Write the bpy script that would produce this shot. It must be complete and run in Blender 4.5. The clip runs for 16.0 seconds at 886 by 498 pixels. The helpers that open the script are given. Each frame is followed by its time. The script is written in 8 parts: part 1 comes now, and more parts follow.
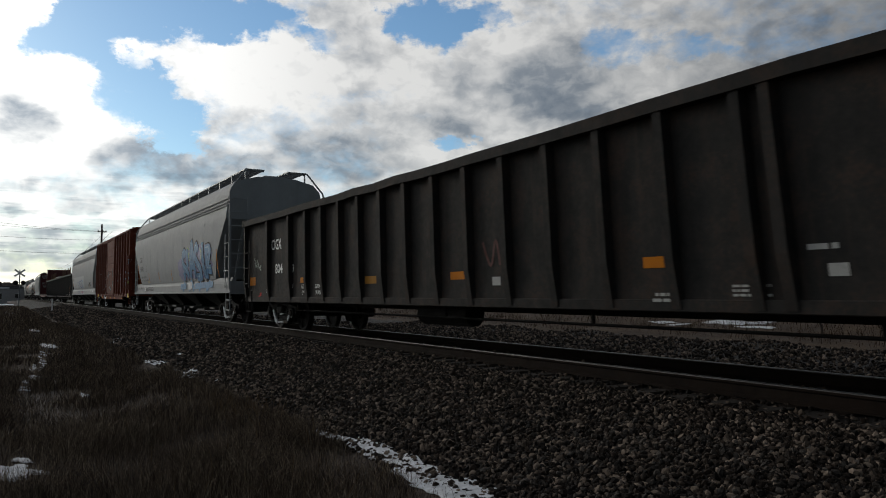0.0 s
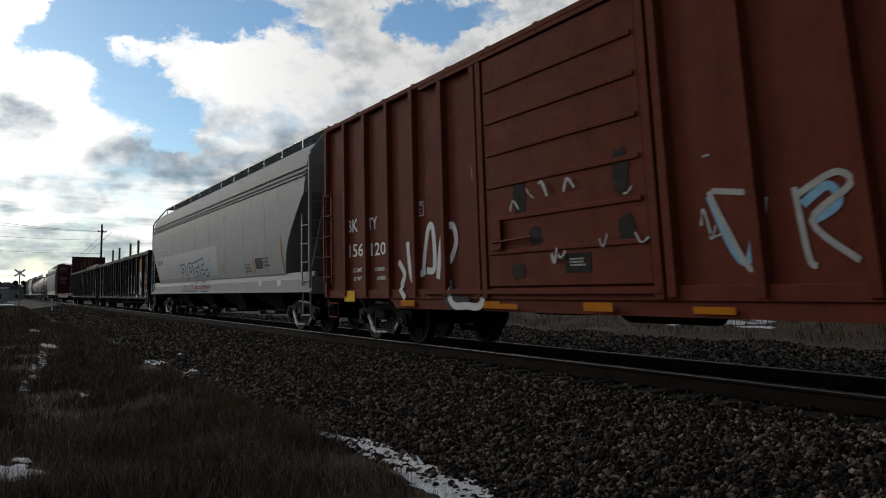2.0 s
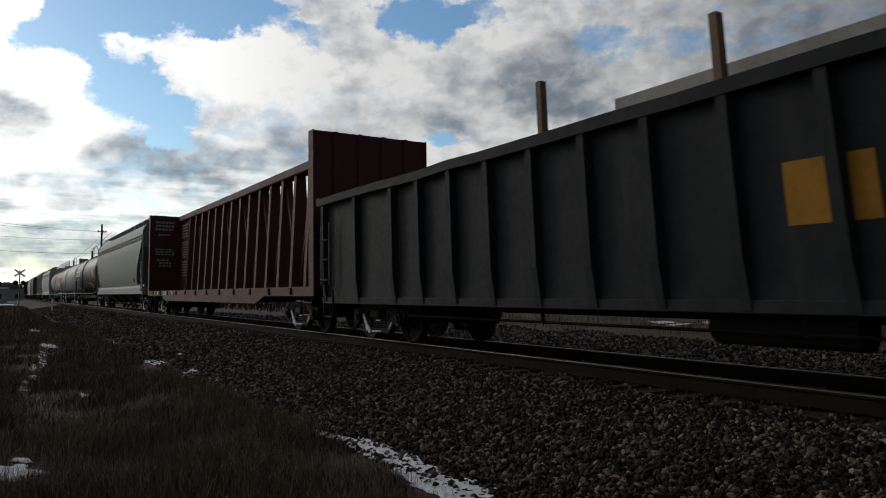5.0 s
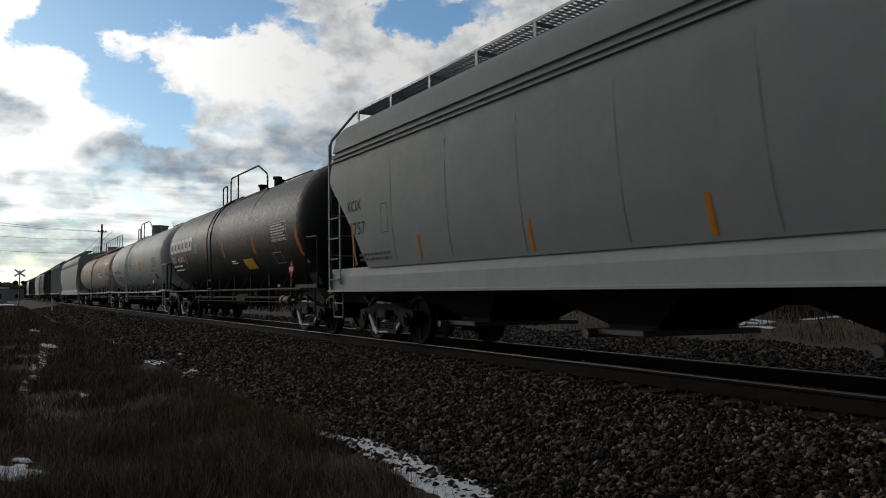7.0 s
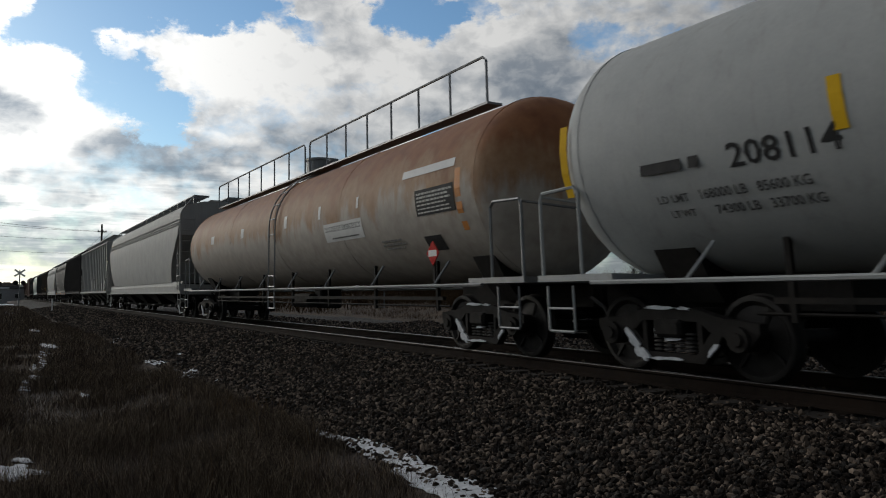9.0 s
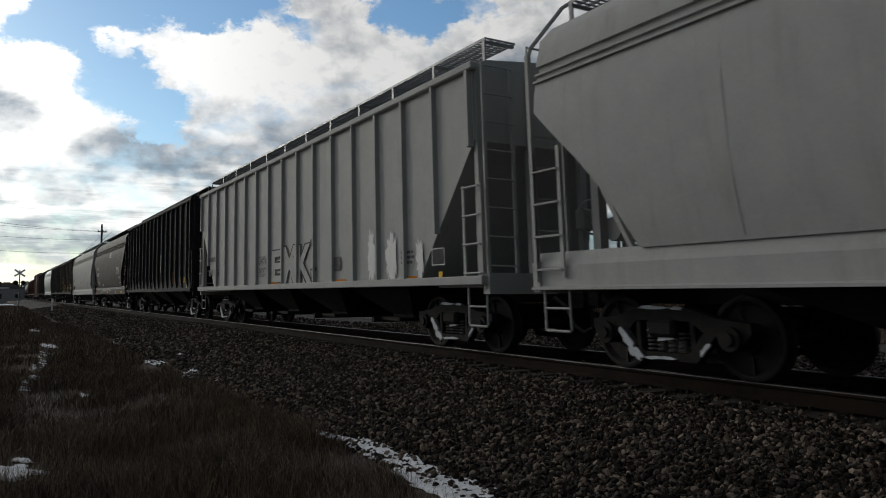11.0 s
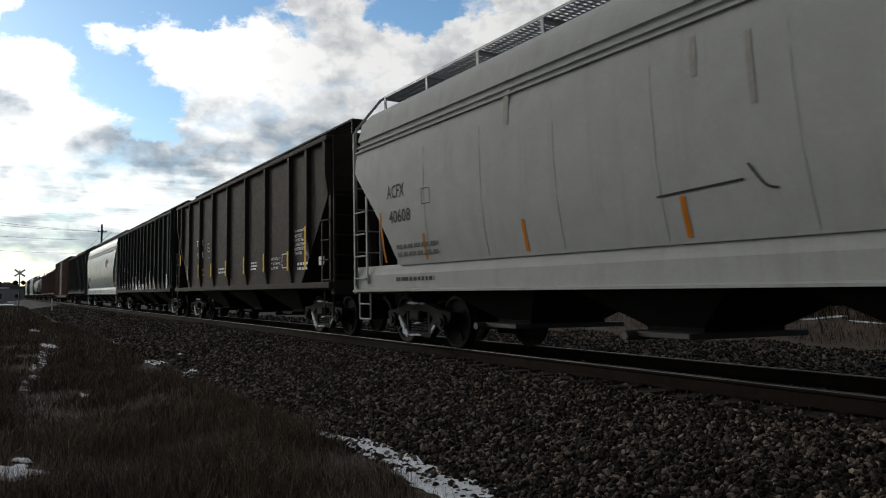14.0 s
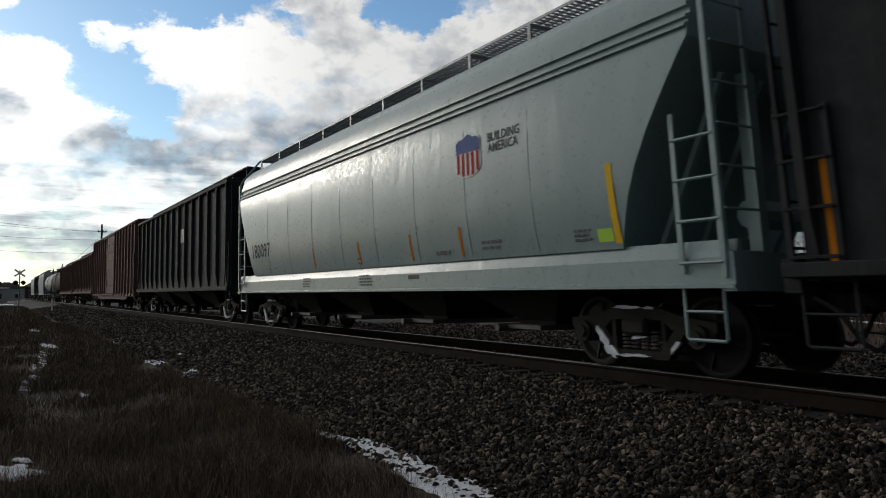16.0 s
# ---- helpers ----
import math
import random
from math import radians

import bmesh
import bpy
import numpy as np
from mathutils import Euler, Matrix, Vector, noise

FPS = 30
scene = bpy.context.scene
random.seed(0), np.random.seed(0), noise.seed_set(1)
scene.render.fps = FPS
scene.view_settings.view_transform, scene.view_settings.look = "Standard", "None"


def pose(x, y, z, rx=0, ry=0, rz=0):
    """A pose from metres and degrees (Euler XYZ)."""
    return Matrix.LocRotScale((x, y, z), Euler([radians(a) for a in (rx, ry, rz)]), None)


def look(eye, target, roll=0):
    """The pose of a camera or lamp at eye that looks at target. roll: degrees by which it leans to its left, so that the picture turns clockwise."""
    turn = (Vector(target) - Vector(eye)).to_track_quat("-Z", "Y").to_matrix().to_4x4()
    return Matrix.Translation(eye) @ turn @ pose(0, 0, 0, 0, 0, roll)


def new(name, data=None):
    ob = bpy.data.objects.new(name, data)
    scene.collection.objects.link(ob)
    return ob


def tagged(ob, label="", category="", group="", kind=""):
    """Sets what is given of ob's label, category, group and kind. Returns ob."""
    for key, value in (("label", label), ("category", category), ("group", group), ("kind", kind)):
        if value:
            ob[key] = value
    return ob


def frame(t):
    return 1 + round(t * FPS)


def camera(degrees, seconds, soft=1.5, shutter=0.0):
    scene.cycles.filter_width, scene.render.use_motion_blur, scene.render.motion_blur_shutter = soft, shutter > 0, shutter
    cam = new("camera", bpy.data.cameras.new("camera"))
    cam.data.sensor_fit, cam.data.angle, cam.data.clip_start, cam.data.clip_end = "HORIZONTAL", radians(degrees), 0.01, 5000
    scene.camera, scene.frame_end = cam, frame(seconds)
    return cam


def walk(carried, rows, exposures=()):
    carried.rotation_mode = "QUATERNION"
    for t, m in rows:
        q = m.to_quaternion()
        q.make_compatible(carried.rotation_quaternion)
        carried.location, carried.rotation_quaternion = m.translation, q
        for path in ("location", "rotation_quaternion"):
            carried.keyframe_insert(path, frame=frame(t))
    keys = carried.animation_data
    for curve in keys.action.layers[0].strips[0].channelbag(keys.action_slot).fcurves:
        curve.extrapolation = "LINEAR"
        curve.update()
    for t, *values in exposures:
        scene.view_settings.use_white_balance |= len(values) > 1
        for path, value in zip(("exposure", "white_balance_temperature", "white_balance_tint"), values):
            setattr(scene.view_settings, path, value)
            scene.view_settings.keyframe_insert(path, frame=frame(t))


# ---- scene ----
EYE = (0.0, 0.0, 0.88)          # rail top is z = 0, the train runs towards +x
YAW, PITCH = 30.5, 3.53         # degrees off the track's direction, and upwards
TRACK_Y = 7.43
SPEED = 21.6


def aim(yaw, pitch):
    a, b = radians(yaw), radians(pitch)
    return (EYE[0] - math.cos(a) * math.cos(b), EYE[1] + math.sin(a) * math.cos(b), EYE[2] + math.sin(b))


cam = camera(61.0, 16.0, soft=1.0, shutter=0.65)
scene.cycles.rolling_shutter_type, scene.cycles.rolling_shutter_duration = "TOP", 0.08     # a phone reads its picture line by line
walk(cam, [(0.0, look(EYE, aim(YAW, PITCH))), (16.0, look(EYE, aim(YAW, PITCH)))],
     exposures=[(0.0, 0.04), (2.0, 0.04), (3.0, 0.14), (4.0, 0.08), (6.5, 0.0), (11.5, 0.04), (12.5, 0.16), (13.5, 0.30), (14.5, 0.20), (16.0, 0.16)])

# ---- world, sun and sky ----
SUN_AZ, SUN_EL = -18.0, 15.0     # degrees off -x towards +y, and above the horizon


def heading(az, el):
    a, b = radians(az), radians(el)
    return Vector((-math.cos(a) * math.cos(b), math.sin(a) * math.cos(b), math.sin(b)))


SUN_DIR = heading(SUN_AZ, SUN_EL)
world = bpy.data.worlds.new("daylight")
scene.world = world
world.use_nodes = True
wn, wl = world.node_tree.nodes, world.node_tree.links
sky_tex = wn.new("ShaderNodeTexSky")
sky_tex.sky_type, sky_tex.sun_disc = "NISHITA", False
sky_tex.sun_elevation, sky_tex.sun_rotation = radians(SUN_EL), radians(SUN_AZ - 90)
sky_tex.air_density, sky_tex.dust_density, sky_tex.ozone_density = 1.0, 0.4, 2.0
tint = wn.new("ShaderNodeMix")
tint.data_type, tint.blend_type = "RGBA", "MULTIPLY"
tint.inputs[0].default_value, tint.inputs[7].default_value = 1.0, (0.78, 0.95, 1.05, 1)
wl.new(sky_tex.outputs[0], tint.inputs[6])
wl.new(tint.outputs[2], wn["Background"].inputs[0])
wn["Background"].inputs[1].default_value = 0.115

sun = new("sun", bpy.data.lights.new("sun", "SUN"))
sun.data.energy, sun.data.angle, sun.data.color = 0.5, radians(10), (1.0, 0.93, 0.82)
sun.matrix_world = look(SUN_DIR * 50, (0, 0, 0))


class Nodes:
    """Short hand for building a node tree."""

    def __init__(self, tree):
        self.t = tree

    def add(self, kind, *links, operation="", data_type=""):
        n = self.t.nodes.new(kind)
        if operation:
            n.operation = operation
        if data_type:
            n.data_type = data_type
        for i, value in enumerate(links):
            if value is None:
                continue
            if hasattr(value, "is_output"):
                self.t.links.new(value, n.inputs[i])
            else:
                n.inputs[i].default_value = value
        return n

    def math(self, op, a, b=None, c=None):
        return self.add("ShaderNodeMath", a, b, c, operation=op).outputs[0]

    def noise(self, vec, scale, detail=4, rough=0.55, distort=0.0):
        n = self.add("ShaderNodeTexNoise")
        self.t.links.new(vec, n.inputs["Vector"])
        n.inputs["Scale"].default_value, n.inputs["Detail"].default_value = scale, detail
        n.inputs["Roughness"].default_value, n.inputs["Distortion"].default_value = rough, distort
        return n.outputs[0]

    def ramp(self, fac, *stops):
        n = self.add("ShaderNodeValToRGB", fac)
        e = n.color_ramp.elements
        while len(e) < len(stops):
            e.new(0.5)
        for el, (p, c) in zip(e, stops):
            el.position, el.color = p, (*c, 1) if isinstance(c, tuple) else (c, c, c, 1)
        return n.outputs[0]

    def span(self, value, a, b, lo=0.0, hi=1.0, smooth=True):
        n = self.add("ShaderNodeMapRange", value, a, b, lo, hi)
        n.interpolation_type = "SMOOTHSTEP" if smooth else "LINEAR"
        return n.outputs[0]

    def mix(self, fac, a, b):
        n = self.add("ShaderNodeMix", data_type="RGBA")
        for i, value in ((0, fac), (6, a), (7, b)):
            if hasattr(value, "is_output"):
                self.t.links.new(value, n.inputs[i])
            elif i:
                n.inputs[i].default_value = (*value, 1) if len(value) == 3 else value
            else:
                n.inputs[i].default_value = value
        return n.outputs[2]


# clouds: (azimuth, elevation, half width, half height, amount), degrees
CLEAR = [(-18, 15, 7, 4.5, 0.8), (3.6, 17.4, 2.2, 1.6, 0.8), (7.6, 14.6, 2.6, 2.4, 0.9), (6.5, 19.6, 3.6, 1.6, 0.9), (12, 20.3, 6, 1.6, 0.7), (10.6, 11.8, 2.0, 1.6, 0.85), (16.5, 19.4, 4, 1.2, 0.5), (21, 18.9, 1.8, 0.7, 0.5),
         (29.2, 20.2, 2.8, 1.6, 0.85), (34, 20.6, 2.0, 1.0, 0.5), (43.5, 18.0, 2.6, 1.3, 0.5), (49, 17.5, 2.6, 0.9, 0.4), (31.5, 11.8, 1.2, 0.5, 0.6)]
PUFF = [(8.0, 16.6, 0.9, 0.9, 0.9), (0.8, 18.8, 1.8, 1.4, 0.7), (21, 17.6, 5.5, 2.0, 0.8), (3.6, 12.5, 5.0, 3.0, 0.7), (16.5, 16.5, 3.5, 2.6, 0.8),
        (23.0, 20.6, 2.2, 1.0, 0.7), (40, 14, 12, 6, 0.5), (14, 22.5, 4, 1.0, 0.6)]
DARK = [(11.0, 9.8, 5.0, 1.2, 1.0), (1.0, 11.6, 2.2, 1.2, 0.9), (5.0, 6.2, 2.0, 0.7, 0.8), (2.0, 3.6, 6.0, 0.9, 0.8), (22, 10.4, 5, 1.6, 0.55),
        (39.5, 15.8, 4.5, 2.6, 0.75), (26.5, 12.6, 6, 1.4, 0.35), (36, 14.5, 5, 2.6, 0.35), (55, 14, 8, 6, 0.35), (9, 8.3, 7, 0.6, 0.5), (16, 12.2, 3, 1.0, 0.3)]


def sky_material():
    m = bpy.data.materials.new("cloud_cover")
    m.use_nodes = True
    m.node_tree.nodes.clear()
    k = Nodes(m.node_tree)
    co = k.add("ShaderNodeTexCoord").outputs["Object"]
    d = k.add("ShaderNodeVectorMath", co, operation="NORMALIZE").outputs[0]
    s = k.add("ShaderNodeSeparateXYZ", d)
    deg = 180 / math.pi
    az = k.math("MULTIPLY", k.math("ARCTAN2", s.outputs[1], k.math("MULTIPLY", s.outputs[0], -1.0)), deg)
    el = k.math("MULTIPLY", k.math("ARCSINE", s.outputs[2]), deg)
    flat = k.add("ShaderNodeCombineXYZ", az, k.math("MULTIPLY", el, 1.5), 0.0).outputs[0]
    big = k.noise(flat, 0.13, 7, 0.62, 0.4)
    fine = k.noise(flat, 0.5, 7, 0.6, 0.2)
    wob1 = k.math("MULTIPLY", k.math("SUBTRACT", k.noise(flat, 0.32, 6, 0.65), 0.5), 7.0)
    shifted = k.add("ShaderNodeVectorMath", flat, (37.0, 11.0, 5.0), operation="ADD").outputs[0]
    wob2 = k.math("MULTIPLY", k.math("SUBTRACT", k.noise(shifted, 0.32, 6, 0.65), 0.5), 4.0)
    az2, el2 = k.math("ADD", az, wob1), k.math("ADD", el, wob2)

    wob3 = k.math("MULTIPLY", k.math("SUBTRACT", k.noise(flat, 0.24, 3, 0.5), 0.5), 6.0)
    wob4 = k.math("MULTIPLY", k.math("SUBTRACT", k.noise(shifted, 0.3, 3, 0.5), 0.5), 2.6)
    az3, el3 = k.math("ADD", az, wob3), k.math("ADD", el, wob4)

    def blobs(rows, az2, el2):
        total = None
        for a, e, w, h, amount in rows:
            dx = k.math("DIVIDE", k.math("SUBTRACT", az2, a), w)
            dy = k.math("DIVIDE", k.math("SUBTRACT", el2, e), h)
            r = k.math("ADD", k.math("MULTIPLY", dx, dx), k.math("MULTIPLY", dy, dy))
            v = k.span(r, 0.25, 2.2, amount, 0.0)
            total = v if total is None else k.math("ADD", total, v)
        return total

    clear, puff, dark = blobs(CLEAR, az2, el2), blobs(PUFF, az2, el2), blobs(DARK, az3, el3)
    dens = k.math("ADD", k.math("MULTIPLY", big, 0.62), k.math("MULTIPLY", fine, 0.66))
    dens = k.math("SUBTRACT", k.math("ADD", dens, k.math("MULTIPLY", puff, 0.4)), k.math("MULTIPLY", clear, 0.66))
    cover = k.span(dens, 0.24, 0.74)
    # thick cloud is grey below, thin edges near the sun are white
    sd = k.add("ShaderNodeVectorMath", d, tuple(SUN_DIR), operation="DOT_PRODUCT").outputs[1]
    glow = k.span(sd, 0.72, 1.0)
    facing = k.span(sd, 0.05, 0.72)
    streaky = k.add("ShaderNodeCombineXYZ", k.math("MULTIPLY", az, 0.35), k.math("MULTIPLY", el, 3.0), 4.0).outputs[0]
    bands = k.math("MULTIPLY", k.span(k.noise(streaky, 0.22, 5, 0.6), 0.42, 0.62), k.span(el, 4.0, 11.0, 0.75, 0.0))
    billow = k.span(k.noise(flat, 0.15, 5, 0.52, 0.4), 0.40, 0.70, 0.0, 0.4)
    curl = k.span(k.noise(shifted, 0.6, 5, 0.55, 0.3), 0.32, 0.68, -0.14, 0.12)
    shade = k.math("ADD", k.math("ADD", k.math("MULTIPLY", dark, 0.66), bands), k.math("ADD", billow, curl))
    shade = k.math("SUBTRACT", shade, k.math("MULTIPLY", glow, 0.18))
    shade = k.add("ShaderNodeClamp", shade).outputs[0]
    lit = k.math("ADD", k.math("ADD", 0.12, k.math("MULTIPLY", facing, 0.61)), k.math("MULTIPLY", glow, 0.62))
    col = k.ramp(shade, (0.0, (1.0, 0.985, 0.95)), (0.3, (0.72, 0.72, 0.71)), (0.7, (0.32, 0.35, 0.385)), (1.0, (0.20, 0.235, 0.28)))
    low = k.span(el, 0.0, 6.0, 0.3, 0.0)
    col = k.mix(low, col, (0.55, 0.63, 0.70))
    em = k.add("ShaderNodeEmission", col, lit).outputs[0]
    mixed = k.add("ShaderNodeMixShader", k.math("MULTIPLY", cover, 0.93), k.add("ShaderNodeBsdfTransparent").outputs[0], em)
    k.add("ShaderNodeOutputMaterial", mixed.outputs[0])
    return m


def sky_shell():
    bm = bmesh.new()
    bmesh.ops.create_uvsphere(bm, u_segments=48, v_segments=24, radius=4000)
    bmesh.ops.delete(bm, geom=[v for v in bm.verts if v.co.z < -300], context="VERTS")
    me = bpy.data.meshes.new("cloud_cover")
    bm.to_mesh(me)
    bm.free()
    for p in me.polygons:
        p.use_smooth = True
    me.materials.append(sky_material())
    ob = new("backdrop", me)
    ob.location = EYE
    return tagged(ob, "bright broken winter clouds drifting over pale blue sky", "sky", kind="structure")


backdrop = sky_shell()

# ---- materials ----
def surface(name, stops, rough=0.6, metal=0.0, scale=2.0, grain=25.0, bump=0.0, bump_scale=40.0, streak=0.0, streak_col=(0.05, 0.035, 0.025), spec=0.4, island=0.0, dents=0.0, gap=0.0):
    """A weathered surface: colour ramp over two scales of noise, optional streaks running down, relief."""
    m = bpy.data.materials.new(name)
    m.use_nodes = True
    k = Nodes(m.node_tree)
    p = m.node_tree.nodes["Principled BSDF"]
    co = k.add("ShaderNodeTexCoord").outputs["Object"]
    rnd = k.add("ShaderNodeObjectInfo").outputs["Random"]
    co2 = k.add("ShaderNodeVectorMath", co, k.add("ShaderNodeCombineXYZ", k.math("MULTIPLY", rnd, 40.0), 0.0, 0.0).outputs[0], operation="ADD").outputs[0]
    f = k.math("ADD", k.math("MULTIPLY", k.noise(co2, scale, 5, 0.6), 0.6), k.math("MULTIPLY", k.noise(co2, grain, 4, 0.6), 0.4))
    if island:
        g = k.add("ShaderNodeNewGeometry").outputs["Random Per Island"]
        f = k.math("ADD", k.math("MULTIPLY", f, 1 - island), k.math("MULTIPLY", k.math("ADD", k.math("MULTIPLY", g, 0.5), 0.25), island))
    n = len(stops)
    col = k.ramp(f, *[(0.3 + 0.4 * i / max(n - 1, 1), c) for i, c in enumerate(stops)])
    if streak:
        wide = k.add("ShaderNodeVectorMath", co2, (2.2, 2.2, 0.16), operation="MULTIPLY").outputs[0]
        st = k.span(k.noise(wide, 2.4, 6, 0.65), 0.5, 0.78, 0.0, streak)
        col = k.mix(st, col, streak_col)
    m.node_tree.links.new(col, p.inputs["Base Color"])
    r = k.span(k.noise(co2, grain * 0.5, 3), 0.3, 0.7, max(rough - 0.1, 0.03), min(rough + 0.12, 1.0), False)
    m.node_tree.links.new(r, p.inputs["Roughness"])
    p.inputs["Metallic"].default_value = metal
    p.inputs["Specular IOR Level"].default_value = spec
    height = None
    if bump:
        height = k.math("MULTIPLY", k.noise(co2, bump_scale, 4, 0.6), bump)
    if dents:
        wide = k.add("ShaderNodeVectorMath", co, (1.0, 1.0, 0.45), operation="MULTIPLY").outputs[0]
        h2 = k.math("MULTIPLY", k.noise(wide, 1.1, 3, 0.5, 0.6), dents)
        height = h2 if height is None else k.math("ADD", height, h2)
    if height is not None:
        b = k.add("ShaderNodeBump")
        b.inputs["Strength"].default_value, b.inputs["Distance"].default_value = 1.0, 1.0
        m.node_tree.links.new(height, b.inputs["Height"])
        m.node_tree.links.new(b.outputs[0], p.inputs["Normal"])
    return m


def grey(v, tint=(1, 1, 1)):
    return (v * tint[0], v * tint[1], v * tint[2])


M = {}
COOL = (0.97, 1.0, 1.0)
M["grey_paint"] = surface("grey_paint", [grey(0.25, COOL), grey(0.32, COOL)], 0.7, streak=0.2, streak_col=(0.13, 0.115, 0.10), dents=0.006, bump=0.0006, spec=0.36)
M["pale_paint"] = surface("pale_paint", [(0.29, 0.295, 0.285), (0.38, 0.38, 0.36)], 0.7, streak=0.28, streak_col=(0.17, 0.15, 0.12), dents=0.006, bump=0.0006, spec=0.36)
M["fresh_paint"] = surface("fresh_paint", [(0.18, 0.245, 0.244), (0.225, 0.29, 0.287)], 0.34, streak=0.08, dents=0.02, spec=0.36)
M["dull_paint"] = surface("dull_paint", [(0.15, 0.165, 0.165), (0.19, 0.205, 0.20)], 0.65, streak=0.12, streak_col=(0.1, 0.09, 0.08), dents=0.006, bump=0.0006, spec=0.25)
M["brown_tank"] = surface("brown_tank", [(0.0075, 0.0075, 0.0085), (0.012, 0.0115, 0.0115), (0.024, 0.016, 0.014)], 0.55, scale=1.2, streak=0.18, streak_col=(0.035, 0.025, 0.02), bump=0.001, spec=0.25)
M["white_tank"] = surface("white_tank", [(0.31, 0.325, 0.325), (0.40, 0.41, 0.405)], 0.6, streak=0.3, streak_col=(0.14, 0.12, 0.10), bump=0.0006, spec=0.3)
M["black_paint"] = surface("black_paint", [(0.009, 0.009, 0.010), (0.019, 0.0185, 0.0185)], 0.65, streak=0.15, streak_col=(0.045, 0.04, 0.035), bump=0.001, spec=0.14)
M["black_car"] = surface("black_car", [(0.011, 0.0118, 0.0135), (0.026, 0.0265, 0.029)], 0.75, streak=0.3, streak_col=(0.06, 0.055, 0.05), bump=0.001, dents=0.006, spec=0.14)
M["brown_car"] = surface("brown_car", [(0.024, 0.0185, 0.0155), (0.041, 0.032, 0.026)], 0.75, streak=0.22, streak_col=(0.06, 0.05, 0.04), bump=0.001, spec=0.14)
M["rusty_black"] = surface("rusty_black", [(0.011, 0.0112, 0.0115), (0.023, 0.0215, 0.020), (0.055, 0.035, 0.026)], 0.8, streak=0.35, streak_col=(0.06, 0.042, 0.032), bump=0.002, dents=0.03, spec=0.14)
M["oxide_red"] = surface("oxide_red", [(0.085, 0.0155, 0.0085), (0.15, 0.034, 0.017)], 0.8, streak=0.35, streak_col=(0.06, 0.02, 0.014), bump=0.001, dents=0.004, spec=0.15)
M["oxide_brown"] = surface("oxide_brown", [(0.055, 0.02, 0.016), (0.095, 0.033, 0.024)], 0.8, streak=0.3, streak_col=(0.04, 0.02, 0.016), bump=0.001)
M["maroon"] = surface("maroon", [(0.055, 0.010, 0.010), (0.09, 0.018, 0.017)], 0.75, streak=0.3, streak_col=(0.05, 0.02, 0.018), bump=0.001)
M["underframe"] = surface("underframe", [(0.006, 0.0056, 0.0052), (0.014, 0.0125, 0.0115), (0.028, 0.024, 0.021)], 0.8, bump=0.002, spec=0.18)
M["steel_wheel"] = surface("steel_wheel", [(0.007, 0.006, 0.0055), (0.014, 0.0115, 0.010)], 0.7, 0.0, bump=0.001, spec=0.3)
M["worn_steel"] = surface("worn_steel", [(0.045, 0.04, 0.037), (0.11, 0.105, 0.10)], 0.42, 0.6, grain=60, spec=0.3)
M["rail_web"] = surface("rail_web", [(0.009, 0.0066, 0.0055), (0.025, 0.0165, 0.012)], 0.9, bump=0.002, spec=0.1)
M["grate"] = surface("grate", [(0.16, 0.165, 0.17), (0.26, 0.265, 0.27)], 0.5, 0.5)
M["amber"] = surface("amber", [(0.40, 0.125, 0.004), (0.52, 0.18, 0.006)], 0.75, spec=0.1)
M["faded_amber"] = surface("faded_amber", [(0.22, 0.10, 0.014), (0.36, 0.175, 0.028)], 0.75, scale=3, spec=0.1)
M["yellow"] = surface("yellow", [(0.62, 0.36, 0.01), (0.74, 0.46, 0.02)], 0.7, spec=0.12)
M["lime"] = surface("lime", [(0.35, 0.6, 0.03), (0.42, 0.7, 0.05)], 0.5)
M["white_letter"] = surface("white_letter", [(0.55, 0.55, 0.54), (0.72, 0.72, 0.70)], 0.6, scale=6)
M["faded_letter"] = surface("faded_letter", [(0.24, 0.25, 0.24), (0.4, 0.39, 0.37)], 0.6, scale=6)
M["black_letter"] = surface("black_letter", [(0.015, 0.015, 0.017), (0.04, 0.04, 0.04)], 0.7, scale=6, spec=0.15)
M["grey_letter"] = surface("grey_letter", [(0.05, 0.05, 0.052), (0.10, 0.10, 0.10)], 0.7, scale=6, spec=0.15)
M["red_paint"] = surface("red_paint", [(0.36, 0.012, 0.01), (0.46, 0.022, 0.015)], 0.7, spec=0.1)
M["blue_spray"] = surface("blue_spray", [(0.015, 0.09, 0.24), (0.02, 0.2, 0.40)], 0.5, scale=5)
M["violet_spray"] = surface("violet_spray", [(0.10, 0.10, 0.24), (0.20, 0.20, 0.34)], 0.5, scale=5)
M["pale_spray"] = surface("pale_spray", [(0.45, 0.45, 0.46), (0.62, 0.62, 0.62)], 0.55, scale=4)
M["sky_spray"] = surface("sky_spray", [(0.10, 0.27, 0.42), (0.2, 0.4, 0.55)], 0.5, scale=5)
M["sage_spray"] = surface("sage_spray", [(0.16, 0.2, 0.17), (0.27, 0.32, 0.27)], 0.5, scale=5)
M["beige_spray"] = surface("beige_spray", [(0.25, 0.21, 0.18), (0.36, 0.31, 0.27)], 0.5, scale=5)
M["navy"] = surface("navy", [(0.012, 0.045, 0.20), (0.02, 0.07, 0.27)], 0.6, spec=0.15)
M["snow"] = surface("snow", [(0.34, 0.35, 0.37), (0.52, 0.54, 0.57), (0.72, 0.75, 0.79)], 0.7, scale=8, bump=0.01, bump_scale=18)
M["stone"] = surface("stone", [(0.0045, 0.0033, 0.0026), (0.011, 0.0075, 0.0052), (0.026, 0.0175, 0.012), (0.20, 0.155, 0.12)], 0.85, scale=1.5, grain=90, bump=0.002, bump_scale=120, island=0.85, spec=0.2)
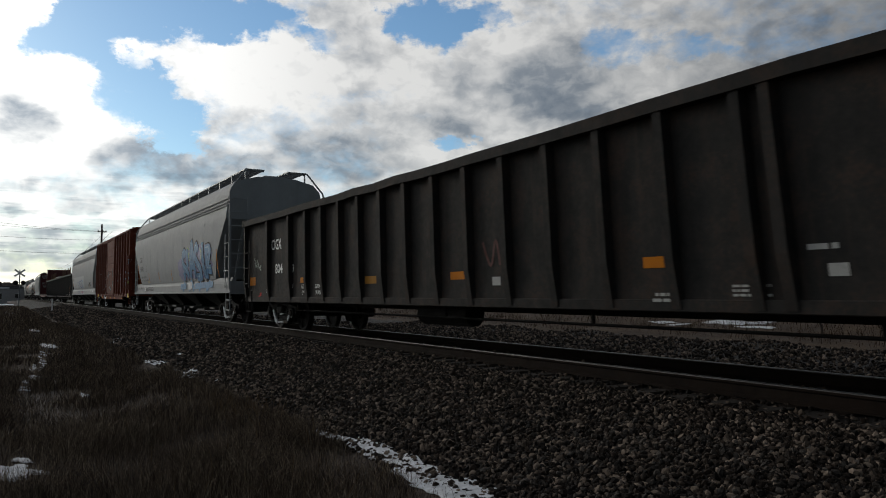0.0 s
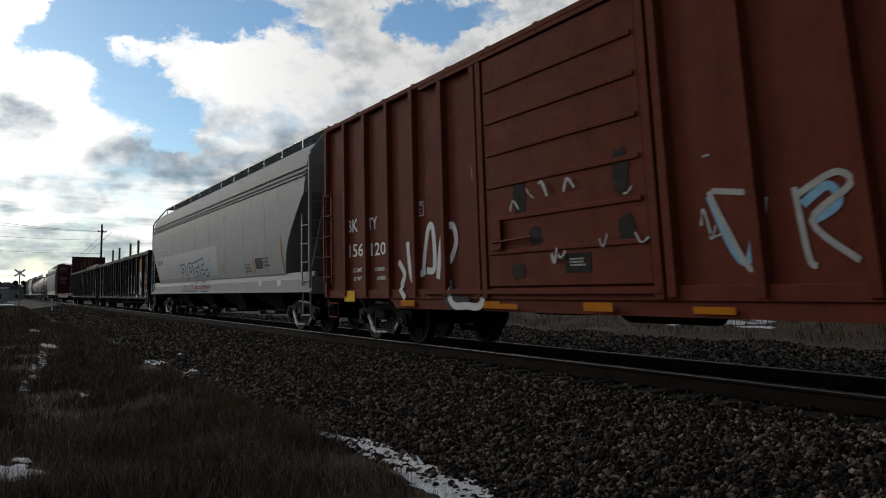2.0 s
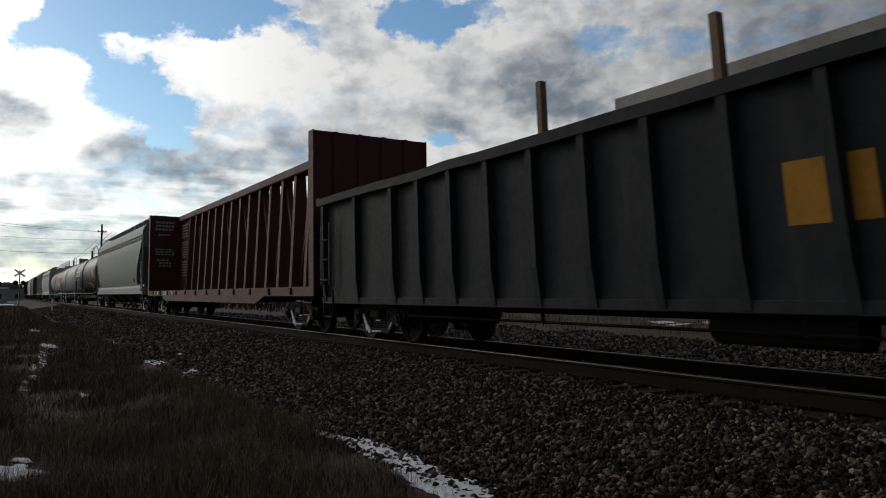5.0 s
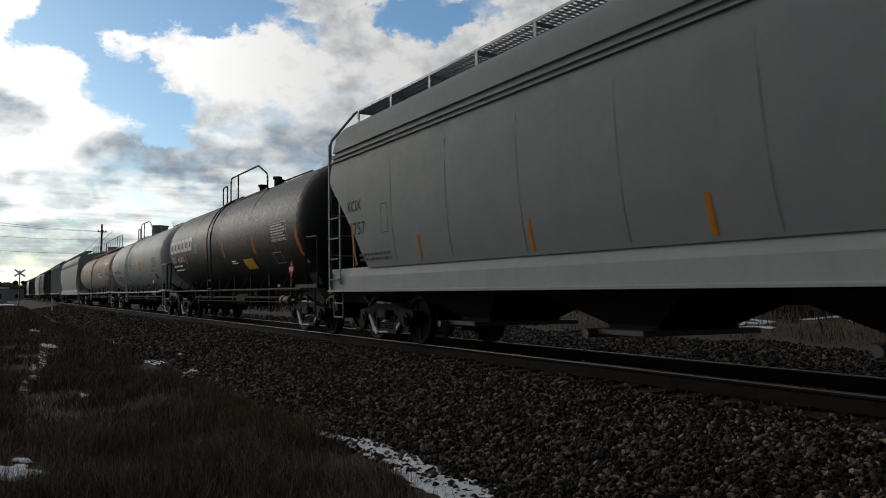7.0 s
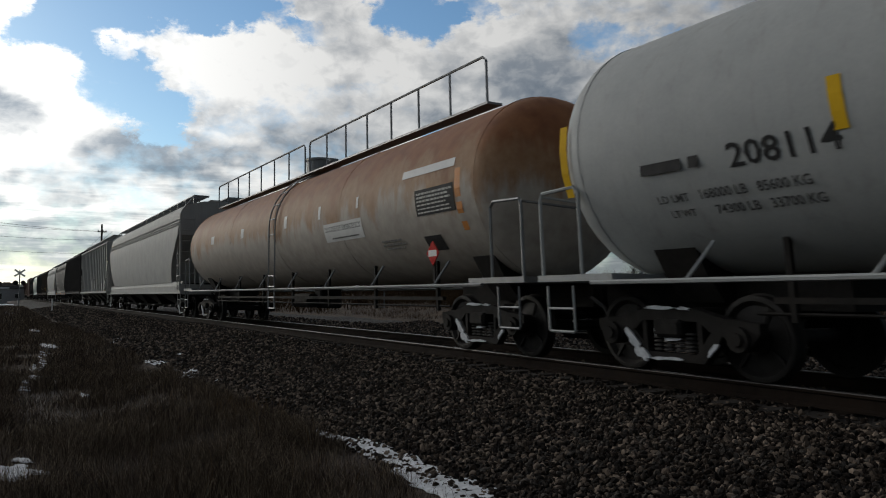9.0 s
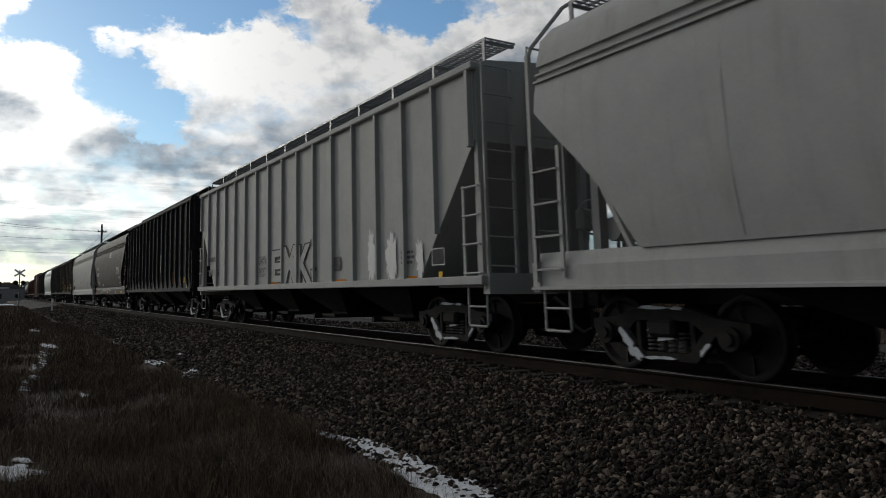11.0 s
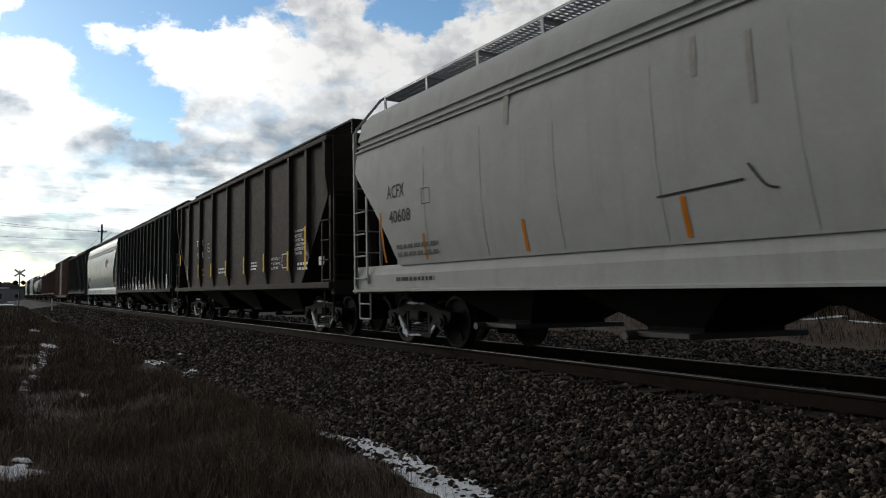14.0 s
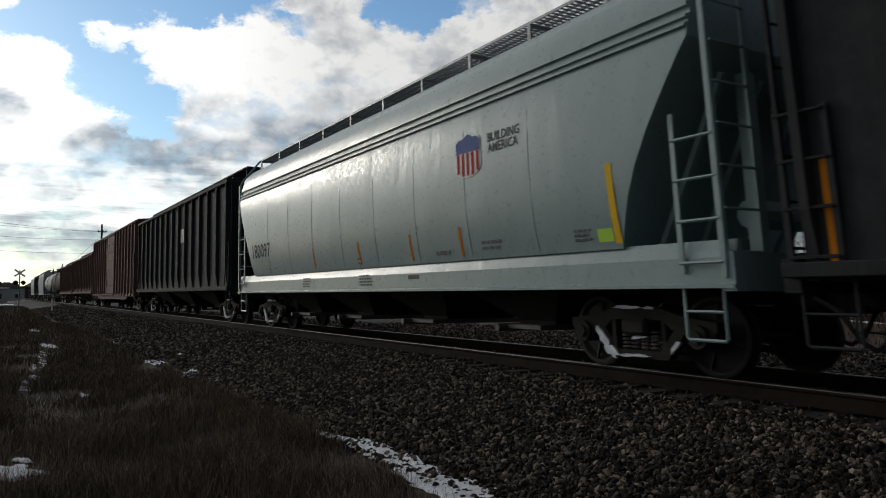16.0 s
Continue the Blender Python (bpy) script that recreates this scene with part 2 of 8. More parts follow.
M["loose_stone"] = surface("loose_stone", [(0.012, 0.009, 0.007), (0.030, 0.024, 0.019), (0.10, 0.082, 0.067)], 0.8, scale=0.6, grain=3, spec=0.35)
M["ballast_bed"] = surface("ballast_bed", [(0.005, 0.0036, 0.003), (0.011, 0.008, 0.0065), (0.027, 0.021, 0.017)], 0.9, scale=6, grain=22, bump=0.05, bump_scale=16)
M["soil"] = surface("soil", [(0.016, 0.011, 0.0085), (0.04, 0.028, 0.021), (0.085, 0.062, 0.047)], 0.95, scale=0.6, grain=9, bump=0.04, bump_scale=9)
M["grass"] = surface("grass", [(0.019, 0.0135, 0.0105), (0.042, 0.029, 0.0215), (0.095, 0.067, 0.047), (0.38, 0.31, 0.215)], 0.9, scale=0.5, grain=5, island=0.72, spec=0.15)
M["straw"] = surface("straw", [(0.09, 0.055, 0.025), (0.20, 0.13, 0.06)], 0.85, scale=0.5, grain=6, island=0.6, spec=0.2)
M["brush"] = surface("brush", [(0.014, 0.0075, 0.0036), (0.034, 0.019, 0.0085), (0.07, 0.043, 0.02)], 0.9, scale=0.5, grain=6, island=0.6, spec=0.05)
M["leaf_litter"] = surface("leaf_litter", [(0.015, 0.0085, 0.0045), (0.038, 0.021, 0.009), (0.07, 0.042, 0.019)], 0.95, scale=0.7, grain=8, bump=0.05, bump_scale=7)
M["bark"] = surface("bark", [(0.035, 0.028, 0.022), (0.075, 0.06, 0.05)], 0.9, scale=3, grain=30, bump=0.004)
M["tie_wood"] = surface("tie_wood", [(0.010, 0.0078, 0.0066), (0.026, 0.0195, 0.015)], 0.9, scale=3, grain=30, bump=0.004, island=0.3)
M["pole_wood"] = surface("pole_wood", [(0.04, 0.03, 0.024), (0.08, 0.06, 0.05)], 0.9, scale=3, grain=30)
M["stake_wood"] = surface("stake_wood", [(0.10, 0.055, 0.032), (0.17, 0.10, 0.06)], 0.8, scale=3, grain=20)
M["lumber"] = surface("lumber", [(0.2, 0.18, 0.16), (0.33, 0.31, 0.29)], 0.8, scale=3, grain=20)
M["cable"] = surface("cable", [(0.02, 0.02, 0.02), (0.03, 0.03, 0.03)], 0.6)
M["plain_wall"] = surface("plain_wall", [(0.3, 0.29, 0.28), (0.42, 0.41, 0.4)], 0.8)
M["roofing"] = surface("roofing", [(0.05, 0.05, 0.055), (0.1, 0.1, 0.1)], 0.8)
M["asphalt"] = surface("asphalt", [(0.035, 0.035, 0.037), (0.06, 0.06, 0.062)], 0.85, scale=0.6, bump=0.004)
M["rubber_hose"] = surface("rubber_hose", [(0.015, 0.015, 0.015), (0.03, 0.03, 0.03)], 0.6)
M["glass"] = surface("glass", [(0.02, 0.02, 0.025), (0.03, 0.03, 0.035)], 0.08, spec=0.6)


def rust_tank():
    """Tank paint: rust over the top and shoulders, grey-white below, dirty streaks."""
    m = bpy.data.materials.new("rust_tank")
    m.use_nodes = True
    k = Nodes(m.node_tree)
    p = m.node_tree.nodes["Principled BSDF"]
    co = k.add("ShaderNodeTexCoord").outputs["Object"]
    z = k.add("ShaderNodeSeparateXYZ", co).outputs[2]
    wide = k.add("ShaderNodeVectorMath", co, (1.0, 1.0, 0.25), operation="MULTIPLY").outputs[0]
    w = k.math("ADD", z, k.math("MULTIPLY", k.math("SUBTRACT", k.noise(wide, 1.6, 6, 0.65), 0.5), 2.2))
    rust = k.ramp(k.noise(co, 3.0, 6), (0.3, (0.17, 0.06, 0.024)), (0.7, (0.28, 0.12, 0.05)))
    tan = k.ramp(k.noise(co, 5.0, 6), (0.3, (0.24, 0.125, 0.06)), (0.7, (0.34, 0.21, 0.12)))
    pale = k.ramp(k.noise(co, 4.0, 6), (0.3, (0.33, 0.29, 0.25)), (0.7, (0.45, 0.41, 0.36)))
    col = k.mix(k.span(w, 2.2, 2.7), pale, tan)
    col = k.mix(k.span(w, 2.75, 3.4), col, rust)
    m.node_tree.links.new(col, p.inputs["Base Color"])
    p.inputs["Roughness"].default_value, p.inputs["Specular IOR Level"].default_value = 0.65, 0.25
    return m


M["rust_tank"] = rust_tank()


# ---- mesh tools ----
class Shape:
    def __init__(self):
        self.v, self.f = [], []

    def put(self, verts, faces):
        n = len(self.v)
        self.v += [tuple(p) for p in verts]
        self.f += [tuple(i + n for i in q) for q in faces]
        return self

    def box(self, a, b, bevel=0.0):
        (x0, y0, z0), (x1, y1, z1) = a, b
        e = min(bevel, (x1 - x0) * 0.4, (y1 - y0) * 0.4, (z1 - z0) * 0.4)
        if e <= 0:
            v = [(x, y, z) for x in (x0, x1) for y in (y0, y1) for z in (z0, z1)]
            return self.put(v, [(0, 1, 3, 2), (4, 6, 7, 5), (0, 4, 5, 1), (2, 3, 7, 6), (0, 2, 6, 4), (1, 5, 7, 3)])
        rings = []
        for z, s in ((z0, e), (z0 + e, 0), (z1 - e, 0), (z1, e)):
            rings.append([(x0 + s, y0 + e, z), (x0 + e, y0 + s, z), (x1 - e, y0 + s, z), (x1 - s, y0 + e, z),
                          (x1 - s, y1 - e, z), (x1 - e, y1 - s, z), (x0 + e, y1 - s, z), (x0 + s, y1 - e, z)])
        return self.loft(rings)

    def loft(self, rings, caps=True, closed=True):
        n = len(rings[0])
        v = [p for r in rings for p in r]
        f = []
        for i in range(len(rings) - 1):
            for j in range(n if closed else n - 1):
                k = (j + 1) % n
                f.append((i * n + j, i * n + k, (i + 1) * n + k, (i + 1) * n + j))
        if caps:
            f.append(tuple(range(n))[::-1])
            f.append(tuple((len(rings) - 1) * n + j for j in range(n)))
        return self.put(v, f)

    def tube(self, pts, r, n=6):
        pts = [Vector(p) for p in pts]
        rings = []
        for i, p in enumerate(pts):
            d = (pts[min(i + 1, len(pts) - 1)] - pts[max(i - 1, 0)]).normalized()
            a = d.orthogonal().normalized() if i == 0 else (a - a.dot(d) * d).normalized()
            b = d.cross(a)
            rr = r[i] if isinstance(r, (list, tuple)) else r
            rings.append([p + (a * math.cos(2 * math.pi * j / n) + b * math.sin(2 * math.pi * j / n)) * rr for j in range(n)])
        return self.loft(rings)

    def prism(self, poly, y0, y1):
        """A polygon in x and z, pushed from y0 to y1."""
        return self.loft([[(x, y0, z) for x, z in poly], [(x, y1, z) for x, z in poly]])

    def disc(self, c, r, y0, y1, n=20):
        return self.prism([(c[0] + r * math.cos(2 * math.pi * i / n), c[1] + r * math.sin(2 * math.pi * i / n)) for i in range(n)], y0, y1)

    def mesh(self, name, mat, smooth=False):
        me = bpy.data.meshes.new(name)
        me.from_pydata(self.v, [], self.f)
        bm = bmesh.new()
        bm.from_mesh(me)
        bmesh.ops.recalc_face_normals(bm, faces=bm.faces)
        bm.to_mesh(me)
        bm.free()
        me.materials.append(M[mat] if isinstance(mat, str) else mat)
        if smooth:
            me.polygons.foreach_set("use_smooth", [True] * len(me.polygons))
            me.set_sharp_from_angle(angle=radians(38))
        return me


def part(name, shape, mat, parent, label="", smooth=False):
    ob = new(name, shape.mesh(name, mat, smooth) if isinstance(shape, Shape) else shape)
    ob.parent = parent
    return tagged(ob, label)


def thing(name, label, category, group="", kind=""):
    return tagged(new(name), label, category, group, kind)

# ---- freight cars: x runs along the car, +x leads, rail top is z = 0 ----
WHEEL_R = 0.44
WHEELS = {-0.89: [], 0.89: []}
CARS = []
HALF = 1.59


def wheelset_mesh():
    s = Shape()
    for side in (-1, 1):
        prof = [(0.0, 0.06), (0.07, 0.06), (0.09, 0.16), (0.14, 0.17), (0.17, 0.34), (0.12, 0.385), (0.12, WHEEL_R - 0.02), (0.13, WHEEL_R), (0.235, WHEEL_R + 0.004), (0.26, WHEEL_R + 0.026), (0.265, 0.385), (0.21, 0.36), (0.19, 0.18), (0.24, 0.12), (0.24, 0.0)]
        n = 28
        rings = []
        for i in range(n):
            a = 2 * math.pi * i / n
            rings.append([(r * math.cos(a), side * (0.94 - w), r * math.sin(a)) for w, r in prof])
        rings.append(rings[0])
        s.loft(rings, caps=False, closed=False)
        # cast web ribs make the turning visible
        for i in range(4):
            a = math.pi * i / 2
            c, d = math.cos(a), math.sin(a)
            s.tube([(0.18 * c, side * 0.80, 0.18 * d), (0.37 * c, side * 0.81, 0.37 * d)], 0.022, 4)
    s.tube([(0, -0.98, 0), (0, 0.98, 0)], 0.085, 10)
    return s.mesh("wheelset", "steel_wheel", True)


def bogie_parts():
    """Meshes of a three-piece freight bogie, made once."""
    d = {"wheelset": wheelset_mesh()}
    for side in (-1, 1):
        s = Shape()
        y0, y1 = sorted((side * 0.93, side * 1.07))
        top = [(-1.13, 0.50), (-1.13, 0.60), (-0.72, 0.64), (-0.34, 0.74), (0.34, 0.74), (0.72, 0.64), (1.13, 0.60), (1.13, 0.50),
               (1.02, 0.38), (0.76, 0.38), (0.70, 0.46), (0.52, 0.50), (0.40, 0.60), (-0.40, 0.60), (-0.52, 0.50), (-0.70, 0.46), (-0.76, 0.38), (-1.02, 0.38)]
        s.prism(top, y0, y1)
        s.prism([(-0.70, 0.48), (-0.42, 0.16), (0.42, 0.16), (0.70, 0.48), (0.56, 0.52), (0.33, 0.25), (-0.33, 0.25), (-0.56, 0.52)], y0 + 0.01, y1 - 0.01)
        for x in (-0.42, 0.36):
            s.box((x, y0 + 0.01, 0.2), (x + 0.06, y1 - 0.01, 0.64))
        for x in (-0.89, 0.89):
            s.disc((x, WHEEL_R), 0.13, min(side * 0.90, side * 1.12), max(side * 0.90, side * 1.12), 14)
            s.disc((x, WHEEL_R), 0.07, min(side * 1.12, side * 1.15), max(side * 1.12, side * 1.15), 8)
        d["side_frame", side] = s.mesh("side_frame", "underframe", False)
        s = Shape()
        for x in (-0.22, -0.08, 0.08, 0.22):
            for j in range(5):
                z = 0.265 + j * 0.045
                s.loft([[(x + r * math.cos(a), side * 1.0 + r * math.sin(a), z + dz) for a in [2 * math.pi * i / 8 for i in range(8)]] for r, dz in ((0.05, 0), (0.066, 0.011), (0.066, 0.02), (0.05, 0.03))])
        d["spring", side] = s.mesh("spring_nest", "worn_spring", False)
        s = Shape()
        rnd = random.Random(5 + side)
        ya, yb = sorted((side * 1.055, side * 1.085))
        for cx, cz, w, h, tilt in ((-0.55, 0.36, 0.17, 0.07, -0.8), (-0.44, 0.22, 0.12, 0.06, -0.6), (-0.12, 0.745, 0.24, 0.02, 0.0), (0.2, 0.74, 0.1, 0.02, 0.0), (0.56, 0.32, 0.1, 0.03, 0.8), (-0.05, 0.19, 0.22, 0.022, 0.05), (0.02, 0.40, 0.13, 0.025, 0.0), (-0.2, 0.48, 0.05, 0.05, 0.0), (0.9, 0.5, 0.07, 0.04, 0.3)):
            ring = []
            for q in range(14):
                a, f = 2 * math.pi * q / 14, rnd.uniform(0.55, 1.25)
                u, v = w * f * math.cos(a), h * f * math.sin(a)
                ring.append((cx + u * math.cos(tilt) - v * math.sin(tilt), cz + u * math.sin(tilt) + v * math.cos(tilt)))
            s.prism(ring, ya, yb)
        d["snow", side] = s.mesh("snow", "snow", False)
    s = Shape().box((-0.2, -1.15, 0.42), (0.2, 1.15, 0.62), 0.04)
    s.box((-0.14, -0.7, 0.62), (0.14, 0.7, 0.74), 0.02)
    for x in (-0.5, 0.5):
        s.box((x - 0.06, -0.85, 0.36), (x + 0.06, 0.85, 0.46))
    d["bolster"] = s.mesh("bolster", "underframe", False)
    return d


M["worn_spring"] = surface("worn_spring", [(0.05, 0.046, 0.043), (0.11, 0.105, 0.10)], 0.6, 0.3)
BOGIE = bogie_parts()
COUPLER = Shape()
COUPLER.box((-0.35, -0.11, 0.72), (0.30, 0.11, 0.98), 0.03)
COUPLER.prism([(0.28, 0.70), (0.55, 0.70), (0.58, 0.80), (0.58, 0.98), (0.28, 1.0)], -0.17, 0.06)
COUPLER.prism([(0.40, 0.72), (0.60, 0.74), (0.60, 0.96), (0.40, 0.98)], 0.06, 0.19)
COUPLER = COUPLER.mesh("coupler", "underframe", False)
HOSE = Shape().tube([(0.1, -0.4, 0.85), (0.35, -0.4, 0.72), (0.5, -0.38, 0.45), (0.6, -0.3, 0.36), (0.68, -0.22, 0.42)], 0.028, 6).mesh("brake_hose", "rubber_hose", True)


def bogie(car, x):
    b = new("bogie", BOGIE["bolster"])
    b.parent, b.location = car, (x, 0, 0)
    tagged(b, "dark grimy cast-steel freight bogie")
    for side in (-1, 1):
        part("side_frame", BOGIE["side_frame", side], "", b)
        part("spring_nest", BOGIE["spring", side], "", b)
        tagged(part("snow", BOGIE["snow", side], "", b), "packed road snow", "", "", "stuff")
    for dx in WHEELS:
        w = part("wheelset", BOGIE["wheelset"], "", b)
        w.location = (dx, 0, WHEEL_R)
        WHEELS[dx].append(w)
    return b


def end_gear(car, half, mats):
    for s in (-1, 1):
        c = new("coupler", COUPLER)
        c.parent, c.matrix_local = car, pose(s * (half - 0.15), 0, 0, 0, 0, 0 if s > 0 else 180)
        h = new("brake_hose", HOSE)
        h.parent, h.matrix_local = car, pose(s * (half - 0.05), 0, 0, 0, 0, 0 if s > 0 else 180)


def start_car(name, label, category, lead, trail, inset=1.75):
    car = thing(name, label, category, "freight cars of the train")
    half = (trail - lead) / 2
    CARS.append((car, (lead + trail) / 2))
    car.location = (-(lead + trail) / 2, TRACK_Y, 0)
    for s in (-1, 1):
        bogie(car, s * (half - inset))
    end_gear(car, half, None)
    return car, half


def ladder(car, x0, x1, y, z0, z1, step, mat, name="ladder", r=0.017):
    """Rungs and stiles on a plane of constant y."""
    s = Shape()
    for x in (x0, x1):
        s.box((x - 0.03, y - 0.012, z0), (x + 0.03, y + 0.012, z1))
    z = z0 + 0.1
    while z < z1:
        s.tube([(x0, y - 0.03, z), (x1, y - 0.03, z)], r, 5)
        z += step
    return part(name, s, mat, car)


def end_ladder(car, x, out, y0, y1, z0, z1, step, mat):
    """Rungs across the end of a car, on a plane of constant x."""
    s = Shape()
    for y in (y0, y1):
        s.box((x - 0.02, y - 0.025, z0), (x + 0.02, y + 0.025, z1))
    z = z0 + 0.1
    while z < z1:
        s.tube([(x + out * 0.04, y0, z), (x + out * 0.04, y1, z)], 0.015, 5)
        z += step
    return part("end_ladder", s, mat, car)


def step_stirrup(car, x, y, mat):
    s = Shape().tube([(x - 0.24, y, 1.0), (x - 0.24, y, 0.46), (x - 0.22, y, 0.44), (x + 0.22, y, 0.44), (x + 0.24, y, 0.46), (x + 0.24, y, 1.0)], 0.018, 5)
    s.tube([(x - 0.24, y, 0.72), (x + 0.24, y, 0.72)], 0.016, 5)
    part("step_stirrup", s, mat, car)


def roof_walk(car, half, z, y0, y1, mat):
    """Grating on brackets along both sides of the roof hatches."""
    for side in (-1, 1):
        s = Shape()
        ya, yb = sorted((side * y0, side * y1))
        for i in range(5):
            y = ya + (yb - ya) * i / 4
            s.box((-half, y - 0.008, z - 0.02), (half, y + 0.008, z + 0.02))
        n = int(2 * half / 0.1)
        for i in range(n + 1):
            x = -half + 2 * half * i / n
            s.box((x - 0.007, ya, z - 0.014), (x + 0.007, yb, z + 0.014))
        part("roof_walk", s, mat, car, "open steel grating walkway")
        n = max(int(2 * half / 1.55), 4)
        for i in range(n + 1):
            x = -half + 0.05 + (2 * half - 0.1) * i / n
            s = Shape().box((x - 0.03, ya, z - 0.06), (x + 0.03, yb, z - 0.022))
            s.box((x - 0.035, side * y1 - 0.012, z - 0.48), (x + 0.035, side * y1 + 0.012, z - 0.02))
            part("walk_bracket", s, mat, car)


SECTION = [(1.46, 1.40), (1.53, 1.75), (1.575, 2.15), (1.59, 2.6), (1.59, 3.1), (1.565, 3.42), (1.525, 3.60), (1.565, 3.605), (1.565, 3.635), (1.495, 3.66), (1.495, 3.70), (1.535, 3.705), (1.535, 3.735), (1.46, 3.76), (1.46, 3.83), (1.505, 3.835), (1.505, 3.87), (1.45, 4.05), (1.42, 4.2), (1.2, 4.42), (0.6, 4.57), (0.0, 4.6)]


def section_y(z):
    for (a, b), (c, d) in zip(SECTION, SECTION[1:]):
        if b <= z <= d:
            return a + (c - a) * (z - b) / max(d - b, 1e-6)
    return SECTION[0][0]


def sill(car, half, mat, z0=0.95, z1=1.42):
    for side in (-1, 1):
        s = Shape()
        sec = [(1.36, z0), (1.53, z0), (1.53, z0 + 0.03), (1.47, z0 + 0.05), (1.47, z0 + 0.30), (1.45, z0 + 0.36), (1.42, z1), (1.36, z1)]
        s.loft([[(x, side * y, z) for y, z in sec] for x in (-half, half)])
        part("side_sill", s, mat, car)


def chutes(car, half, bays, mat, trim):
    span = 2 * (half - 2.6)
    for i in range(bays):
        c = -half + 2.6 + span * (i + 0.5) / bays
        w = span / bays / 2
        s = Shape()
        rings = []
        for z, wx, wy in ((1.42, w * 0.98, 1.34), (1.0, w * 0.8, 1.25), (0.52, 0.42, 0.72), (0.40, 0.40, 0.70)):
            rings.append([(c - wx, -wy, z), (c + wx, -wy, z), (c + wx, wy, z), (c - wx, wy, z)])
        s.loft(rings)
        ch = part("discharge_chute", s, mat, car)
        g = Shape().box((c - 0.5, -1.05, 0.40), (c + 0.5, 1.05, 0.47), 0.01)
        g.tube([(c - 0.3, -1.22, 0.42), (c - 0.3, 1.22, 0.42)], 0.055, 8)
        part("outlet_gate", g, trim, ch)


def covered_hopper(name, label, lead, trail, paint, under="underframe", bays=3, cut=1.6, walk_mat="grate", sill_mat=None, frame_mat=None, cut_z=3.22):
    """Smooth-sided hopper with curved sides, cut-away ends, roof walk and hatches."""
    car, half = start_car(name, label, "hopper car", lead, trail)
    f = cut / 1.6
    ends = [(d * f, 1.40 + (z - 1.40) * (cut_z - 1.40) / 1.82) for d, z in ((0.0, 3.22), (0.18, 3.05), (0.45, 2.80), (0.8, 2.48), (1.1, 2.16), (1.3, 1.9), (1.45, 1.65), (1.6, 1.40))]
    top = half - 0.28
    st = [(-top + d, z) for d, z in ends] + [(x, 1.40) for x in np.linspace(-top + cut + 1, top - cut - 1, 7)] + [(top - d, z) for d, z in reversed(ends)]
    rings = []
    for x, zb in st:
        lo = [z for _, z in SECTION[:7]]
        zs = [zb + (3.60 - zb) * (z - 1.40) / (3.60 - 1.40) for z in lo]
        near = [(section_y(z), z) for z in zs] + SECTION[7:]
        ring = [(x, -y, z) for y, z in near] + [(x, y, z) for y, z in reversed(near[:-1])]
        rings.append(ring)
    s = Shape().loft(rings)
    part("body", s, paint, car, smooth=True)
    # welded side seams
    for i in range(1, 9):
        x = -top + 1.9 + (2 * top - 3.8) * (i - 0.5) / 8
        for side in (-1, 1):
            pts = [(x, side * (section_y(z) + 0.002), z) for z in np.linspace(1.45, 3.56, 8)]
            part("weld_seam", Shape().tube(pts, 0.004, 4), paint, car)
    sill(car, half, sill_mat or paint)
    s = Shape().box((-half, -0.35, 0.78), (half, 0.35, 1.12))
    part("centre_sill", s, under, car)
    chutes(car, half, bays, under, "worn_spring")
    fm = frame_mat or paint
    for e in (-1, 1):
        s = Shape().box(*sorted_box((e * (half - 1.7), -1.46, 1.0), (e * half, 1.46, 1.12)))
        s.box(*sorted_box((e * (half - 0.14), -1.5, 0.92), (e * half, 1.5, 1.30)))
        part("end_platform", s, fm, car)
        for y in (-1.0, -0.35, 0.35, 1.0):
            part("end_brace", Shape().tube([(e * (half - 1.5), y, 1.1), (e * (half - 0.32), y, 3.2)], 0.05, 4), fm, car)
        for y in (-0.62, 0.62):
            part("end_post", Shape().box(*sorted_box((e * (half - 0.42), y - 0.07, 1.1), (e * (half - 0.28), y + 0.07, 3.25))), fm, car)
        for side in (-1, 1):
            s = Shape()
            y = side * 1.5
            x = e * (half - 0.1)
            s.box(*sorted_box((x - 0.03, y - 0.03, 1.05), (x + 0.03, y + 0.03, 4.05)))
            s.tube([(x, y, 4.0), (x, y - side * 0.05, 4.15), (x - e * 0.15, side * 0.99, 4.76), (x - e * 0.25, side * 0.94, 4.8)], 0.03, 6)
            part("corner_post", s, fm, car)
            ladder(car, x - e * 0.52, x, y, 1.1, 2.75, 0.42, fm)
            step_stirrup(car, e * (half - 0.42), side * 1.46, fm)
        end_ladder(car, e * (half - 0.08), e, -1.5, -0.95, 1.2, 4.0, 0.42, fm)
        s = Shape()
        s.tube([(e * (half - 0.5), -0.55, 1.75), (e * (half - 0.5), 0.75, 1.75)], 0.16, 10)
        part("air_reservoir", s, fm, car)
    brake_wheel(car, half - 0.10, 0.55, 2.2, fm)
    roof_walk(car, half - 0.35, 4.80, 0.38, 0.96, walk_mat)
    for i in range(4):
        x = -half + 2.2 + (2 * half - 4.4) * i / 3
        part("roof_hatch", Shape().box((x - 1.4, -0.27, 4.52), (x + 1.4, 0.27, 4.72), 0.06), paint, car)
    return car, half


def sorted_box(a, b):
    return tuple(min(p, q) for p, q in zip(a, b)), tuple(max(p, q) for p, q in zip(a, b))


